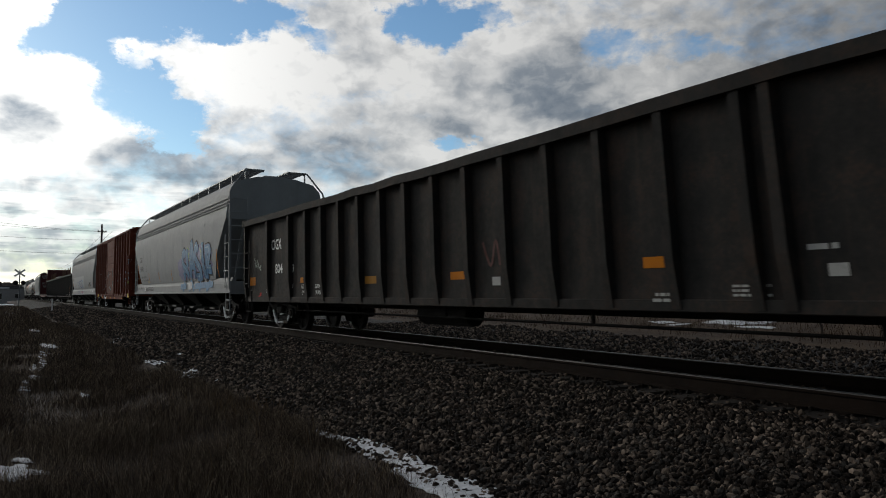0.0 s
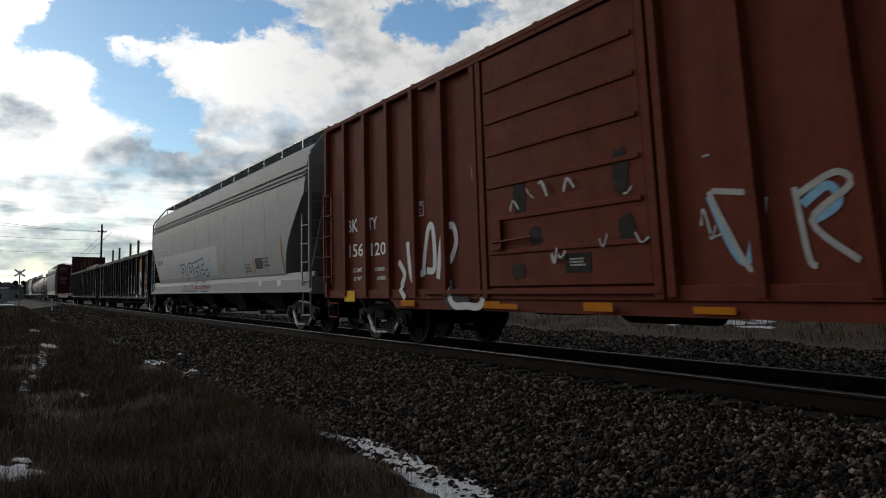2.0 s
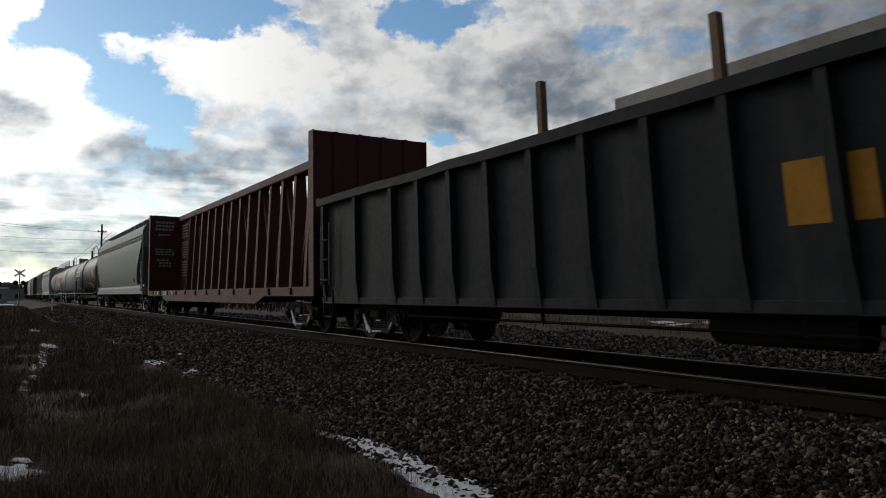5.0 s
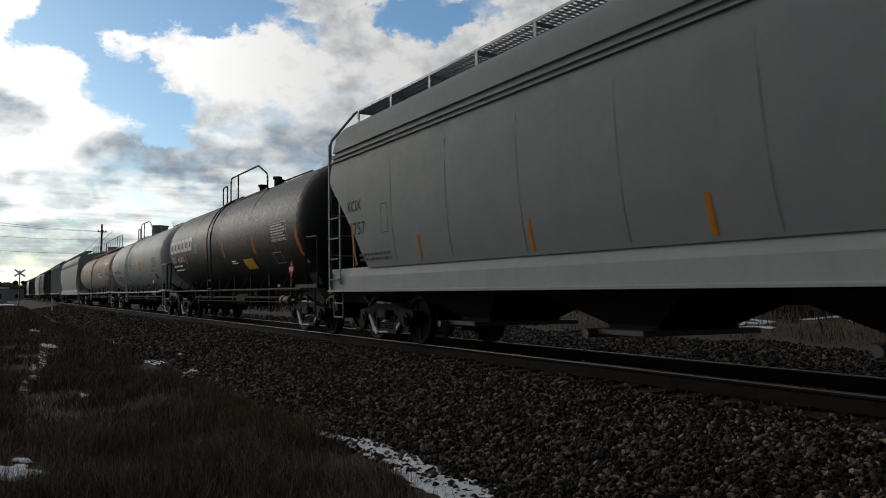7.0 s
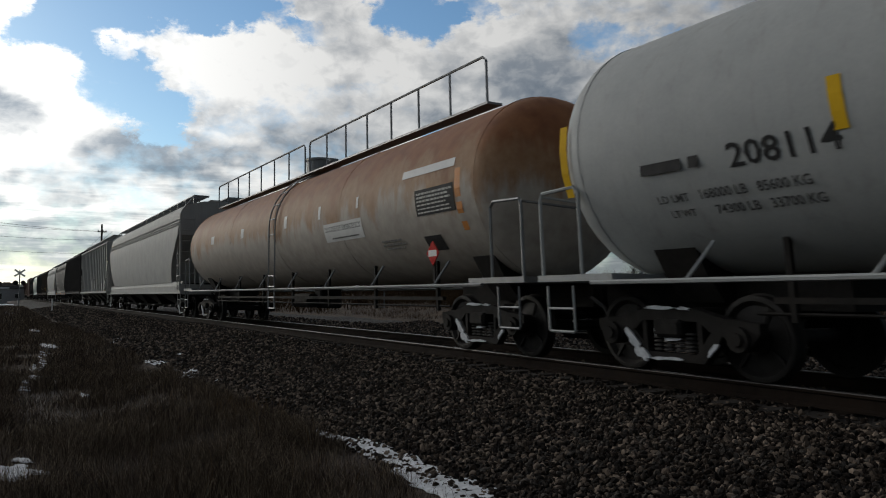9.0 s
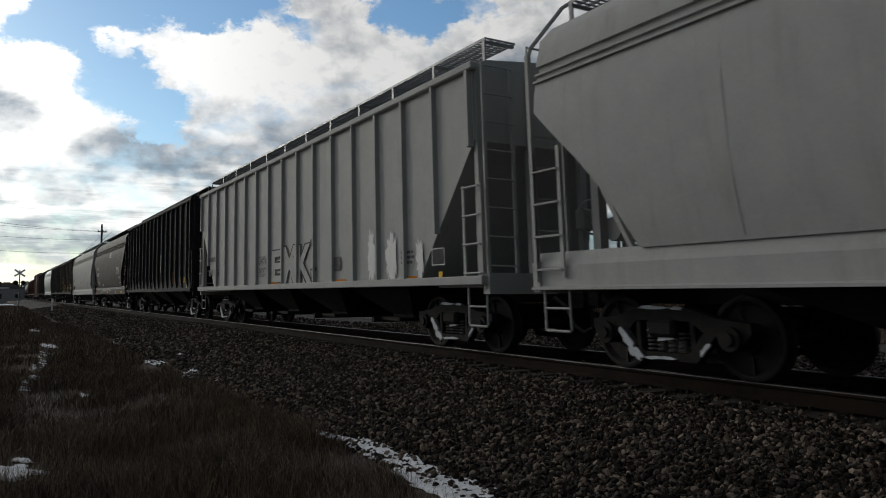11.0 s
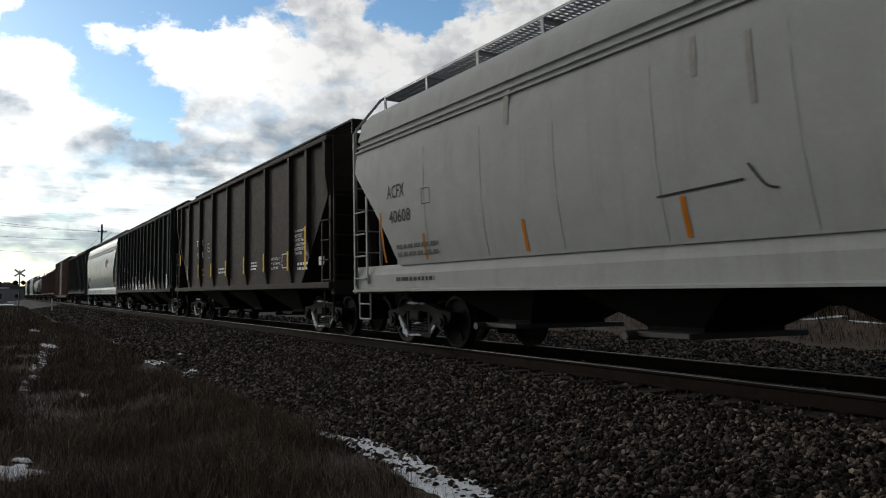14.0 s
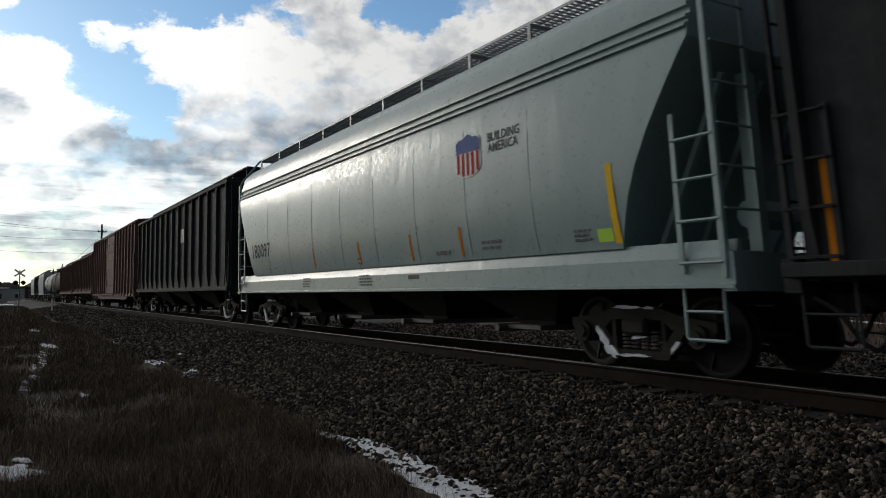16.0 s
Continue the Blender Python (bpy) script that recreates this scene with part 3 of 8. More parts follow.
def brake_wheel(car, x, y, z, mat):
    s = Shape()
    n = 16
    s.tube([(x, y + 0.27 * math.cos(2 * math.pi * i / n), z + 0.27 * math.sin(2 * math.pi * i / n)) for i in range(n + 1)], 0.018, 5)
    for i in range(5):
        a = 2 * math.pi * i / 5
        s.tube([(x - 0.05, y, z), (x, y + 0.26 * math.cos(a), z + 0.26 * math.sin(a))], 0.012, 4)
    s.box((x - 0.25, y - 0.14, z - 0.2), (x - 0.06, y + 0.14, z + 0.14), 0.03)
    part("brake_wheel", s, mat, car)


def ribbed_hopper(name, label, lead, trail, paint, height, ribs, under="underframe", bays=3, rib_w=0.09, rib_d=0.10, slope=True, sill_z=1.15, roof=(0.38, 0.92), end_mat=None):
    """Flat-sided hopper with outside posts and sloping end sheets behind a post frame."""
    car, half = start_car(name, label, "hopper car", lead, trail)
    skin = HALF - rib_d
    top = half - 0.25
    posts = list(ribs) if isinstance(ribs, tuple) else [-top + 0.08 + (2 * top - 0.16) * i / (ribs - 1) for i in range(ribs)]
    cut, zc = (1.75, height - 1.15) if slope else (0.0, sill_z)
    st = [(-top, zc), (-top + cut, sill_z), (top - cut, sill_z), (top, zc)] if slope else [(-top, sill_z), (top, sill_z)]
    rings = []
    for x, zb in st:
        near = [(skin, zb), (skin, height - 0.02), (skin - 0.25, height + 0.1), (0, height + 0.24)]
        rings.append([(x, -y, z) for y, z in near] + [(x, y, z) for y, z in reversed(near[:-1])])
    part("body", Shape().loft(rings), paint, car)
    for side in (-1, 1):
        for x in posts:
            zb = sill_z
            if slope and abs(x) > top - cut:
                zb = sill_z + (zc - sill_z) * (abs(x) - (top - cut)) / cut
            s = Shape()
            ya, yb = sorted((side * (skin - 0.02), side * HALF))
            w = rib_w / 2
            if side < 0:
                s.loft([[(x - w * 1.5, yb, z), (x - w, ya + taper, z), (x + w, ya + taper, z), (x + w * 1.5, yb, z)] for z, taper in ((zb, 0.07 if rib_d > 0.08 else 0.0), (zb + 0.45, 0.0), (height - 0.05, 0.0))])
            else:
                s.box((x - w, ya, zb), (x + w, yb, height - 0.05))
            part("side_post", s, paint, car)
        s = Shape()
        ya, yb = sorted((side * (skin - 0.05), side * (HALF + 0.01)))
        s.box((-top - 0.1, ya, height - 0.1), (top + 0.1, yb, height + 0.02), 0.02)
        s.box((-half + 0.05, ya, sill_z - 0.12), (half - 0.05, yb - (0.02 if side > 0 else 0), sill_z + 0.01), 0.01)
        part("side_chord", s, paint, car)
    part("centre_sill", Shape().box((-half, -0.3, 0.78), (half, 0.3, 1.1)), under, car)
    chutes(car, half, bays, under, under)
    em = end_mat or paint
    for e in (-1, 1):
        s = Shape().box(*sorted_box((e * (half - 0.16), -1.5, 0.9), (e * half, 1.5, 1.2)))
        s.box(*sorted_box((e * (half - 1.6), -1.4, 1.0), (e * (half - 0.1), 1.4, 1.08)))
        part("end_platform", s, em, car)
        s = Shape()
        for y in (-1.42, -0.5, 0.5, 1.42):
            s.box(*sorted_box((e * (half - 0.32), y - 0.06, 1.0), (e * (half - 0.22), y + 0.06, height)))
        part("end_post", s, em, car)
        for side in (-1, 1):
            x = e * (half - 0.12)
            ladder(car, x - e * 0.46, x, side * 1.53, 1.1, 2.5, 0.42, em)
            step_stirrup(car, e * (half - 0.38), side * 1.46, em)
        end_ladder(car, e * (half - 0.08), e, -1.45, -0.95, 1.2, height, 0.42, em)
    brake_wheel(car, half - 0.06, 0.5, 2.1, em)
    roof_walk(car, half - 0.3, height + 0.46, roof[0], roof[1], em if em != "pale_paint" else "grate")
    for i in range(4):
        x = -half + 2.2 + (2 * half - 4.4) * i / 3
        part("roof_hatch", Shape().box((x - 1.3, -0.27, height + 0.2), (x + 1.3, 0.27, height + 0.36), 0.05), paint, car)
    for x in (-top, top):
        s = Shape().tube([(x, -0.5, height + 0.1), (x, -0.5, height + 0.42), (x, 0.5, height + 0.42), (x, 0.5, height + 0.1)], 0.02, 5)
        part("roof_grab", s, em, car)
    return car, half


def gondola(name, label, lead, trail, paint, height, inner, drop=0.74, ends=(0.2, 1.85, 3.42)):
    """Open mill gondola: side sheets, tapered posts, top chord, ends with ribs."""
    car, half = start_car(name, label, "gondola", lead, trail, 1.85)
    skin = 1.45
    for side in (-1, 1):
        ya, yb = sorted((side * skin, side * (skin - 0.03)))
        part("side_sheet", Shape().box((-half, ya, drop), (half, yb, height - 0.1)), paint, car)
        s = Shape()
        oa, ob = sorted((side * (skin - 0.08), side * HALF))
        n = 24
        rr = random.Random(int(lead) + side)
        rings = []
        for i in range(n + 1):
            x = -half - 0.03 + (2 * half + 0.06) * i / n
            dz, dy = rr.uniform(-0.012, 0.012), rr.uniform(-0.01, 0.01)
            rings.append([(x, oa + dy, height - 0.15 + dz), (x, ob + dy, height - 0.15 + dz), (x, ob + dy, height + dz), (x, oa + dy, height + dz)])
        s.loft(rings)
        part("top_chord", s, paint, car)
        s = Shape().box((-half, min(side * (skin - 0.1), side * (skin + 0.04)), drop - 0.03), (half, max(side * (skin - 0.1), side * (skin + 0.04)), drop + 0.1), 0.01)
        part("side_sill", s, paint, car)
        xs = [s2 * (half - d) for d in ends for s2 in (-1, 1)]
        first, pitch = inner
        xs += [first + pitch * i for i in range(30) if first + pitch * i < half - 3.9]
        for x in xs:
            s = Shape()
            y0 = side * skin
            w = 0.075
            s.loft([[(x - w, y0, z), (x - w * 0.8, side * yo, z), (x + w * 0.8, side * yo, z), (x + w, y0, z)] for z, yo in ((drop, skin + 0.05), (drop + 0.5, HALF - 0.03), (height - 0.13, HALF - 0.02))])
            part("side_post", s, paint, car)
    part("floor_plate", Shape().box((-half, -skin, drop), (half, skin, drop + 0.08)), paint, car)
    part("centre_sill", Shape().box((-half, -0.3, 0.6), (half, 0.3, drop)), "underframe", car)
    for e in (-1, 1):
        s = Shape().box(*sorted_box((e * (half - 0.08), -skin, drop), (e * half, skin, height - 0.05)))
        part("end_sheet", s, paint, car)
        for z in (1.05, 1.5, 1.95, 2.4):
            part("end_rib", Shape().box(*sorted_box((e * half, -skin, z), (e * (half + 0.07), skin, z + 0.12)), 0.02), paint, car)
        part("end_chord", Shape().box(*sorted_box((e * (half - 0.08), -HALF, height - 0.15), (e * (half + 0.1), HALF, height + 0.03)), 0.02), paint, car)
        for side in (-1, 1):
            ladder(car, e * (half - 0.15) - e * 0.44, e * (half - 0.15), side * 1.56, 1.1, 2.4, 0.42, paint, "grab_irons")
            step_stirrup(car, e * (half - 0.38), side * 1.5, paint)
    s = Shape().tube([(-half + 3.2, -1.1, 0.52), (half - 3.2, -1.1, 0.52)], 0.02, 5)
    for i in range(5):
        x = -half + 3.2 + (2 * half - 6.4) * i / 4
        s.box((x - 0.02, -1.12, 0.5), (x + 0.02, -1.08, drop))
    s.tube([(-1.2, -0.8, 0.56), (0.4, -0.8, 0.56)], 0.19, 10)
    part("brake_rigging", s, "underframe", car)
    brake_wheel(car, half + 0.12, 0.6, 2.2, paint)
    return car, half


def boxcar(name, label, lead, trail, paint, height, posts_lead, posts_trail, door=(-1.2, 1.9), sill_z=0.84):
    car, half = start_car(name, label, "boxcar", lead, trail, 1.75)
    skin = 1.5
    prof = [(skin, sill_z), (skin, height - 0.06), (skin - 0.1, height + 0.03), (0, height + 0.14)]
    ring = [(-y, z) for y, z in prof] + [(y, z) for y, z in reversed(prof[:-1])]
    part("body", Shape().loft([[(x, y, z) for y, z in ring] for x in (-half, half)]), paint, car)
    d0, d1 = door
    for side in (-1, 1):
        xs = [d1 + 0.25 + (half - 0.1 - d1 - 0.25) * i / (posts_lead - 1) for i in range(posts_lead)]
        xs += [-half + 0.1 + (d0 - 0.25 + half - 0.1) * i / (posts_trail - 1) for i in range(posts_trail)]
        for x in xs:
            w = 0.055
            s = Shape().loft([[(x - w * 1.7, side * skin, z), (x - w, side * HALF, z), (x + w, side * HALF, z), (x + w * 1.7, side * skin, z)] for z in (sill_z + 0.02, height - 0.1)])
            part("side_post", s, paint, car)
        y = lambda v: side * v
        s = Shape().box((d0, min(y(skin), y(skin + 0.07)), sill_z + 0.16), (d1, max(y(skin), y(skin + 0.07)), height - 0.22), 0.01)
        for i in range(1, 7):
            z = sill_z + 0.16 + (height - 0.38 - sill_z) * i / 7
            s.box((d0 + 0.06, min(y(skin + 0.06), y(skin + 0.095)), z - 0.03), (d1 - 0.06, max(y(skin + 0.06), y(skin + 0.095)), z + 0.03), 0.01)
        dr = part("door", s, paint, car)
        b = Shape().box((d0 + 0.15, min(y(skin + 0.1), y(skin + 0.13)), 1.5), (d0 + 0.4, max(y(skin + 0.1), y(skin + 0.13)), 1.9))
        b.tube([(d0 + 0.2, y(skin + 0.13), 1.6), (d0 + 1.1, y(skin + 0.13), 1.62)], 0.02, 5)
        part("door_latch", b, paint, dr)
        s = Shape()
        for z in (sill_z + 0.06, height - 0.2):
            s.box((2 * d0 - d1 + 1.2, min(y(skin), y(skin + 0.1)), z), (d1 + 0.1, max(y(skin), y(skin + 0.1)), z + 0.06))
        for x in (d0 - 0.08, d1 + 0.08):
            s.box((x - 0.06, min(y(skin), y(HALF)), sill_z), (x + 0.06, max(y(skin), y(HALF)), height - 0.1))
        part("door_track", s, paint, car)
        s = Shape().box((-half, min(y(skin - 0.02), y(HALF)), height - 0.14), (half, max(y(skin - 0.02), y(HALF)), height - 0.04), 0.02)
        s.box((-half, min(y(skin - 0.02), y(skin + 0.05)), sill_z - 0.02), (half, max(y(skin - 0.02), y(skin + 0.05)), sill_z + 0.14), 0.01)
        s.prism([(-half + 2.9, sill_z), (-half + 3.2, sill_z - 0.18), (half - 3.2, sill_z - 0.18), (half - 2.9, sill_z)], min(y(1.42), y(skin + 0.02)), max(y(1.42), y(skin + 0.02)))
        part("side_sill", s, paint, car)
        for e in (-1, 1):
            ladder(car, e * (half - 0.05) - e * 0.42, e * (half - 0.05), side * (HALF + 0.01), 1.15, 3.0, 0.42, paint)
            step_stirrup(car, e * (half - 0.32), side * 1.5, paint)
    for e in (-1, 1):
        s = Shape()
        n = 9
        rings = []
        for i in range(n * 4 + 1):
            z = sill_z + (height - 0.1 - sill_z) * i / (n * 4)
            x = e * (half + 0.02 + 0.055 * max(0.0, math.sin(2 * math.pi * i / 4 / 1.0 + 0.6)) ** 1)
            rings.append([(x, -skin, z), (x, skin, z), (e * (half - 0.02), skin, z), (e * (half - 0.02), -skin, z)])
        s.loft(rings)
        part("end_wall", s, paint, car)
        end_ladder(car, e * (half + 0.1), e, -1.45, -1.0, 1.15, 3.0, 0.42, paint)
    part("centre_sill", Shape().box((-half, -0.3, 0.66), (half, 0.3, sill_z)), "underframe", car)
    s = Shape().box((-1.5, -1.0, 0.62), (-0.6, -0.5, 0.95), 0.04)
    s.tube([(0.2, -0.8, 0.75), (1.5, -0.8, 0.75)], 0.2, 10)
    part("brake_rigging", s, "underframe", car)
    s = Shape()
    n = 14
    for i in range(n):
        x = -half + 0.3 + (2 * half - 0.6) * i / (n - 1)
        s.loft([[(x - 0.05, y, z), (x + 0.05, y, z), (x + 0.05, y, z + 0.05), (x - 0.05, y, z + 0.05)] for y, z in ((-1.45, height), (0, height + 0.13), (1.45, height))])
    part("roof_rib", s, paint, car)
    return car, half


def tank_car(name, label, lead, trail, paint, radius, axis_z, trim, platform=(0.4, 2.6), rail_full=False, dome=True, under="underframe", dome_x=None, ladder_x=0.0, tail=0.2):
    car, half = start_car(name, label, "tank car", lead, trail)
    tl, tr = half - 0.5, half - tail
    n = 40
    rings = []
    prof = [(0.0, 0.02), (0.02, 0.35), (0.10, 0.62), (0.24, 0.82), (0.42, 0.94), (0.60, 0.992), (0.72, 1.0)]
    st = [(-tr + d, f) for d, f in prof] + [(x, 1.0) for x in np.linspace(-tr + 2, tl - 2, 5)] + [(tl - d, f) for d, f in reversed(prof)]
    for x, f in st:
        rings.append([(x, -radius * f * math.cos(2 * math.pi * j / n), axis_z + radius * f * math.sin(2 * math.pi * j / n)) for j in range(n)])
    part("tank_shell", Shape().loft(rings), paint, car, smooth=True)
    for x in (-tr + 0.72, -tl * 0.42, 0.0, tl * 0.42, tl - 0.72):
        s = Shape().tube([(x, -(radius - 0.006) * math.cos(a), axis_z + (radius + 0.002) * math.sin(a)) for a in np.linspace(-1.2, math.pi + 1.2, 40)], 0.012, 4)
        part("weld_seam", s, paint, car)
    for e in (-1, 1):
        part("stub_sill", Shape().box(*sorted_box((e * half, -0.32, 0.72), (e * (half - 3.4), 0.32, 1.12))), under, car)
        s = Shape()
        x = e * (half - 1.75)
        s.loft([[(x - 0.3, -y, z), (x + 0.3, -y, z), (x + 0.3, y, z), (x - 0.3, y, z)] for z, y in ((0.8, 0.5), (1.1, 0.75), (axis_z - radius * 0.70, 1.0), (axis_z - radius * 0.62, 0.9))])
        part("saddle", s, under, car)
        s = Shape().box(*sorted_box((e * (half - 1.35), -1.5, 1.05), (e * half, 1.5, 1.13)))
        part("end_platform", s, trim, car)
        for side in (-1, 1):
            y = side * 1.45
            s = Shape().tube([(e * (half - 0.06), y, 1.1), (e * (half - 0.06), y, 2.1), (e * (half - 0.1), y, 2.18), (e * (half - 0.72), y, 2.2), (e * (half - 0.8), y, 2.12), (e * (half - 0.8), y, 1.1)], 0.024, 6)
            s.tube([(e * (half - 0.06), y, 2.15), (e * (half - 0.06), side * 0.4, 2.1)], 0.02, 5)
            part("hand_rail", s, trim, car)
            step_stirrup(car, e * (half - 0.4), side * 1.47, trim)
    for side in (-1, 1):
        s = Shape().tube([(-half + 1.0, side * 1.5, 1.03), (half - 1.0, side * 1.5, 1.03)], 0.028, 6)
        for i in range(8):
            x = -half + 2.4 + (2 * half - 4.8) * i / 7
            s.tube([(x, side * 1.5, 1.03), (x + 0.28, side * 1.36, 1.42)], 0.022, 5)
        part("running_rail", s, trim, car)
        y = side * 1.52
        s = Shape()
        for x in (ladder_x - 0.24, ladder_x + 0.24):
            pts = [(x, y, 0.55)] + [(x, y, 1.2)] + [(x, side * (radius + 0.06) * math.cos(a), axis_z + (radius + 0.06) * math.sin(a)) for a in np.linspace(0.0, 1.25, 9)]
            s.tube(pts, 0.02, 5)
        for i in range(4):
            s.tube([(ladder_x - 0.24, y, 0.56 + 0.27 * i), (ladder_x + 0.24, y, 0.56 + 0.27 * i)], 0.017, 5)
        for a in np.linspace(-0.1, 1.2, 6):
            s.tube([(q, side * (radius + 0.06) * math.cos(a), axis_z + (radius + 0.06) * math.sin(a)) for q in (ladder_x - 0.24, ladder_x + 0.24)], 0.017, 5)
        part("ladder", s, trim, car)
    top = axis_z + radius
    p0, p1 = platform
    if rail_full:
        for side in (-1,):
            y = side * 0.55
            zt = top + 0.08
            s = Shape().box((p0, min(y, y - side * 0.3), zt - 0.04), (p1, max(y, y - side * 0.3), zt))
            part("top_walk", s, "grate", car)
            s = Shape()
            for a, b in ((p0, -0.2), (0.15, p1)):
                s.tube([(a, y, zt), (a, y, zt + 0.7), (a + 0.1, y, zt + 0.78), (b - 0.1, y, zt + 0.78), (b, y, zt + 0.7), (b, y, zt)], 0.024, 6)
                m = max(int((b - a) / 1.15), 2)
                for i in range(1, m):
                    x = a + (b - a) * i / m
                    s.tube([(x, y, zt), (x, y, zt + 0.78)], 0.022, 5)
            part("top_rail", s, "grate" if trim != "black_paint" else trim, car)
    else:
        for side in (-1, 1):
            y = side * 0.85
            zt = axis_z + math.sqrt(radius ** 2 - 0.85 ** 2) + 0.06
            s = Shape().box((p0, min(y, y - side * 0.4), zt - 0.05), (p1, max(y, y - side * 0.4), zt))
            part("top_walk", s, "grate" if trim != "black_paint" else trim, car)
            s = Shape()
            s.tube([(p0, y, zt), (p0, y, zt + 0.55), (p0 + 0.08, y, zt + 0.6), (p0 + 0.5, y, zt + 0.6), (p0 + 0.55, y, zt + 0.55), (p0 + 0.55, y, zt)], 0.026, 6)
            s.tube([(p0 + 1.0, y, zt), (p0 + 1.0, y, zt + 0.72), (p0 + 1.1, y, zt + 0.8), (p1 - 0.9, y, zt + 0.78), (p1 - 0.1, y, zt + 0.45), (p1, y, zt + 0.36), (p1, y, zt)], 0.026, 6)
            s.tube([(p0 + 1.9, y, zt), (p0 + 1.9, y, zt + 0.8)], 0.026, 6)
            part("top_rail", s, "grate" if trim != "black_paint" else trim, car)
    xm = (p0 + p1) / 2 if dome_x is None else dome_x
    if dome:
        s = Shape().loft([[(xm + r * math.cos(a), r * math.sin(a), z) for a in np.linspace(0, 2 * math.pi, 21)[:-1]] for r, z in ((0.42, top - 0.1), (0.42, top + 0.45), (0.46, top + 0.46), (0.46, top + 0.52), (0.1, top + 0.56))])
        part("dome", s, "grate" if trim != "black_paint" else trim, car)
    s = Shape()
    for dx, hh in ((-0.75, 0.28), (0.8, 0.34), (1.05, 0.22)):
        s.tube([(xm + dx, 0, top - 0.05), (xm + dx, 0, top + hh)], [0.11, 0.11], 8)
        s.tube([(xm + dx, 0, top + hh), (xm + dx, 0, top + hh + 0.08)], 0.15, 8)
    part("valve", s, "grate" if trim != "black_paint" else trim, car)
    s = Shape().tube([(-0.6, -0.6, 0.75), (0.5, -0.6, 0.75)], 0.18, 10)
    s.box((-0.2, -0.3, 0.55), (0.25, 0.3, axis_z - radius + 0.1), 0.04)
    s.box((-half + 3.0, -0.98, 0.8), (half - 3.0, -0.92, 0.86))
    for i in range(7):
        x = -half + 3.2 + (2 * half - 6.4) * i / 6
        s.box((x - 0.03, -0.98, 0.62), (x + 0.03, -0.92, axis_z - radius + 0.35))
    s.tube([(-half + 2.8, -0.95, 0.7), (half - 2.8, -0.95, 0.7)], 0.018, 5)
    part("brake_rigging", s, under, car)
    brake_wheel(car, half - 0.15, 0.5, 1.8, trim)
    return car, half


def centerbeam(name, label, lead, trail, paint, height):
    car, half = start_car(name, label, "centerbeam flatcar", lead, trail, 1.9)
    part("deck", Shape().box((-half, -1.42, 0.98), (half, 1.42, 1.08), 0.01), paint, car)
    for side in (-1, 1):
        ya, yb = sorted((side * 1.38, side * 1.46))
        s = Shape().prism([(-half, 1.08), (-half, 0.86), (-half + 3.6, 0.86), (-half + 4.4, 0.66), (half - 4.4, 0.66), (half - 3.6, 0.86), (half, 0.86), (half, 1.08)], ya, yb)
        part("side_sill", s, paint, car)
    part("centre_sill", Shape().box((-half, -0.3, 0.68), (half, 0.3, 0.98)), "underframe", car)
    for e in (-1, 1):
        s = Shape().box(*sorted_box((e * (half - 0.16), -1.42, 1.08), (e * (half - 0.06), 1.42, height)))
        part("bulkhead", s, paint, car)
        for y in (-0.9, -0.3, 0.3, 0.9):
            part("bulkhead_post", Shape().box(*sorted_box((e * (half - 0.06), y - 0.05, 1.08), (e * half, y + 0.05, height))), paint, car)
        for y in (-1.46, 1.42):
            part("bulkhead_edge", Shape().box(*sorted_box((e * (half - 0.3), y, 1.08), (e * half, y + 0.04, height))), paint, car)
        s = Shape().box(*sorted_box((e * (half - 1.9), -0.06, 1.08), (e * (half - 0.16), 0.06, height - 0.1)))
        part("gusset_panel", s, paint, car)
        for side in (-1, 1):
            step_stirrup(car, e * (half - 0.4), side * 1.44, paint)
    part("top_beam", Shape().box((-half + 0.2, -0.2, height - 0.28), (half - 0.2, 0.2, height - 0.02), 0.03), paint, car)
    n = 15
    for i in range(n):
        x = -half + 2.6 + (2 * half - 5.2) * i / (n - 1)
        s = Shape().loft([[(x - 0.1, -y, z), (x + 0.1, -y, z), (x + 0.1, y, z), (x - 0.1, y, z)] for z, y in ((1.08, 0.3), (height - 0.28, 0.14))])
        part("upright", s, paint, car)
    for i in range(n - 1):
        x0 = -half + 2.6 + (2 * half - 5.2) * i / (n - 1)
        x1 = x0 + (2 * half - 5.2) / (n - 1)
        if i % 2:
            x0, x1 = x1, x0
        s = Shape()
        s.loft([[(x - 0.08, -0.05, z), (x + 0.08, -0.05, z), (x + 0.08, 0.05, z), (x - 0.08, 0.05, z)] for x, z in ((x0, 1.08), (x1, height - 0.28))])
        part("diagonal", s, paint, car)
    s = Shape()
    for i in range(12):
        x = -half + 1.5 + (2 * half - 3) * i / 11
        s.box((x - 0.06, -1.5, 0.9), (x + 0.06, -1.44, 1.06), 0.01)
    part("winch", s, "underframe", car)
    return car, half


# ---- marks on the sides ----
def text_mesh(words, size, mat, bold=0.0):
    cu = bpy.data.curves.new("lettering", "FONT")
    cu.body, cu.size, cu.align_x, cu.offset, cu.resolution_u = words, size, "LEFT", bold, 2
    ob = bpy.data.objects.new("lettering", cu)
    me = bpy.data.meshes.new_from_object(ob)
    bpy.data.objects.remove(ob)
    me.materials.clear()
    me.materials.append(M[mat])
    return me


def flat_side(y):
    return lambda z: y


def drum_side(radius, axis_z):
    return lambda z: math.sqrt(max(radius ** 2 - (z - axis_z) ** 2, 0.0001))


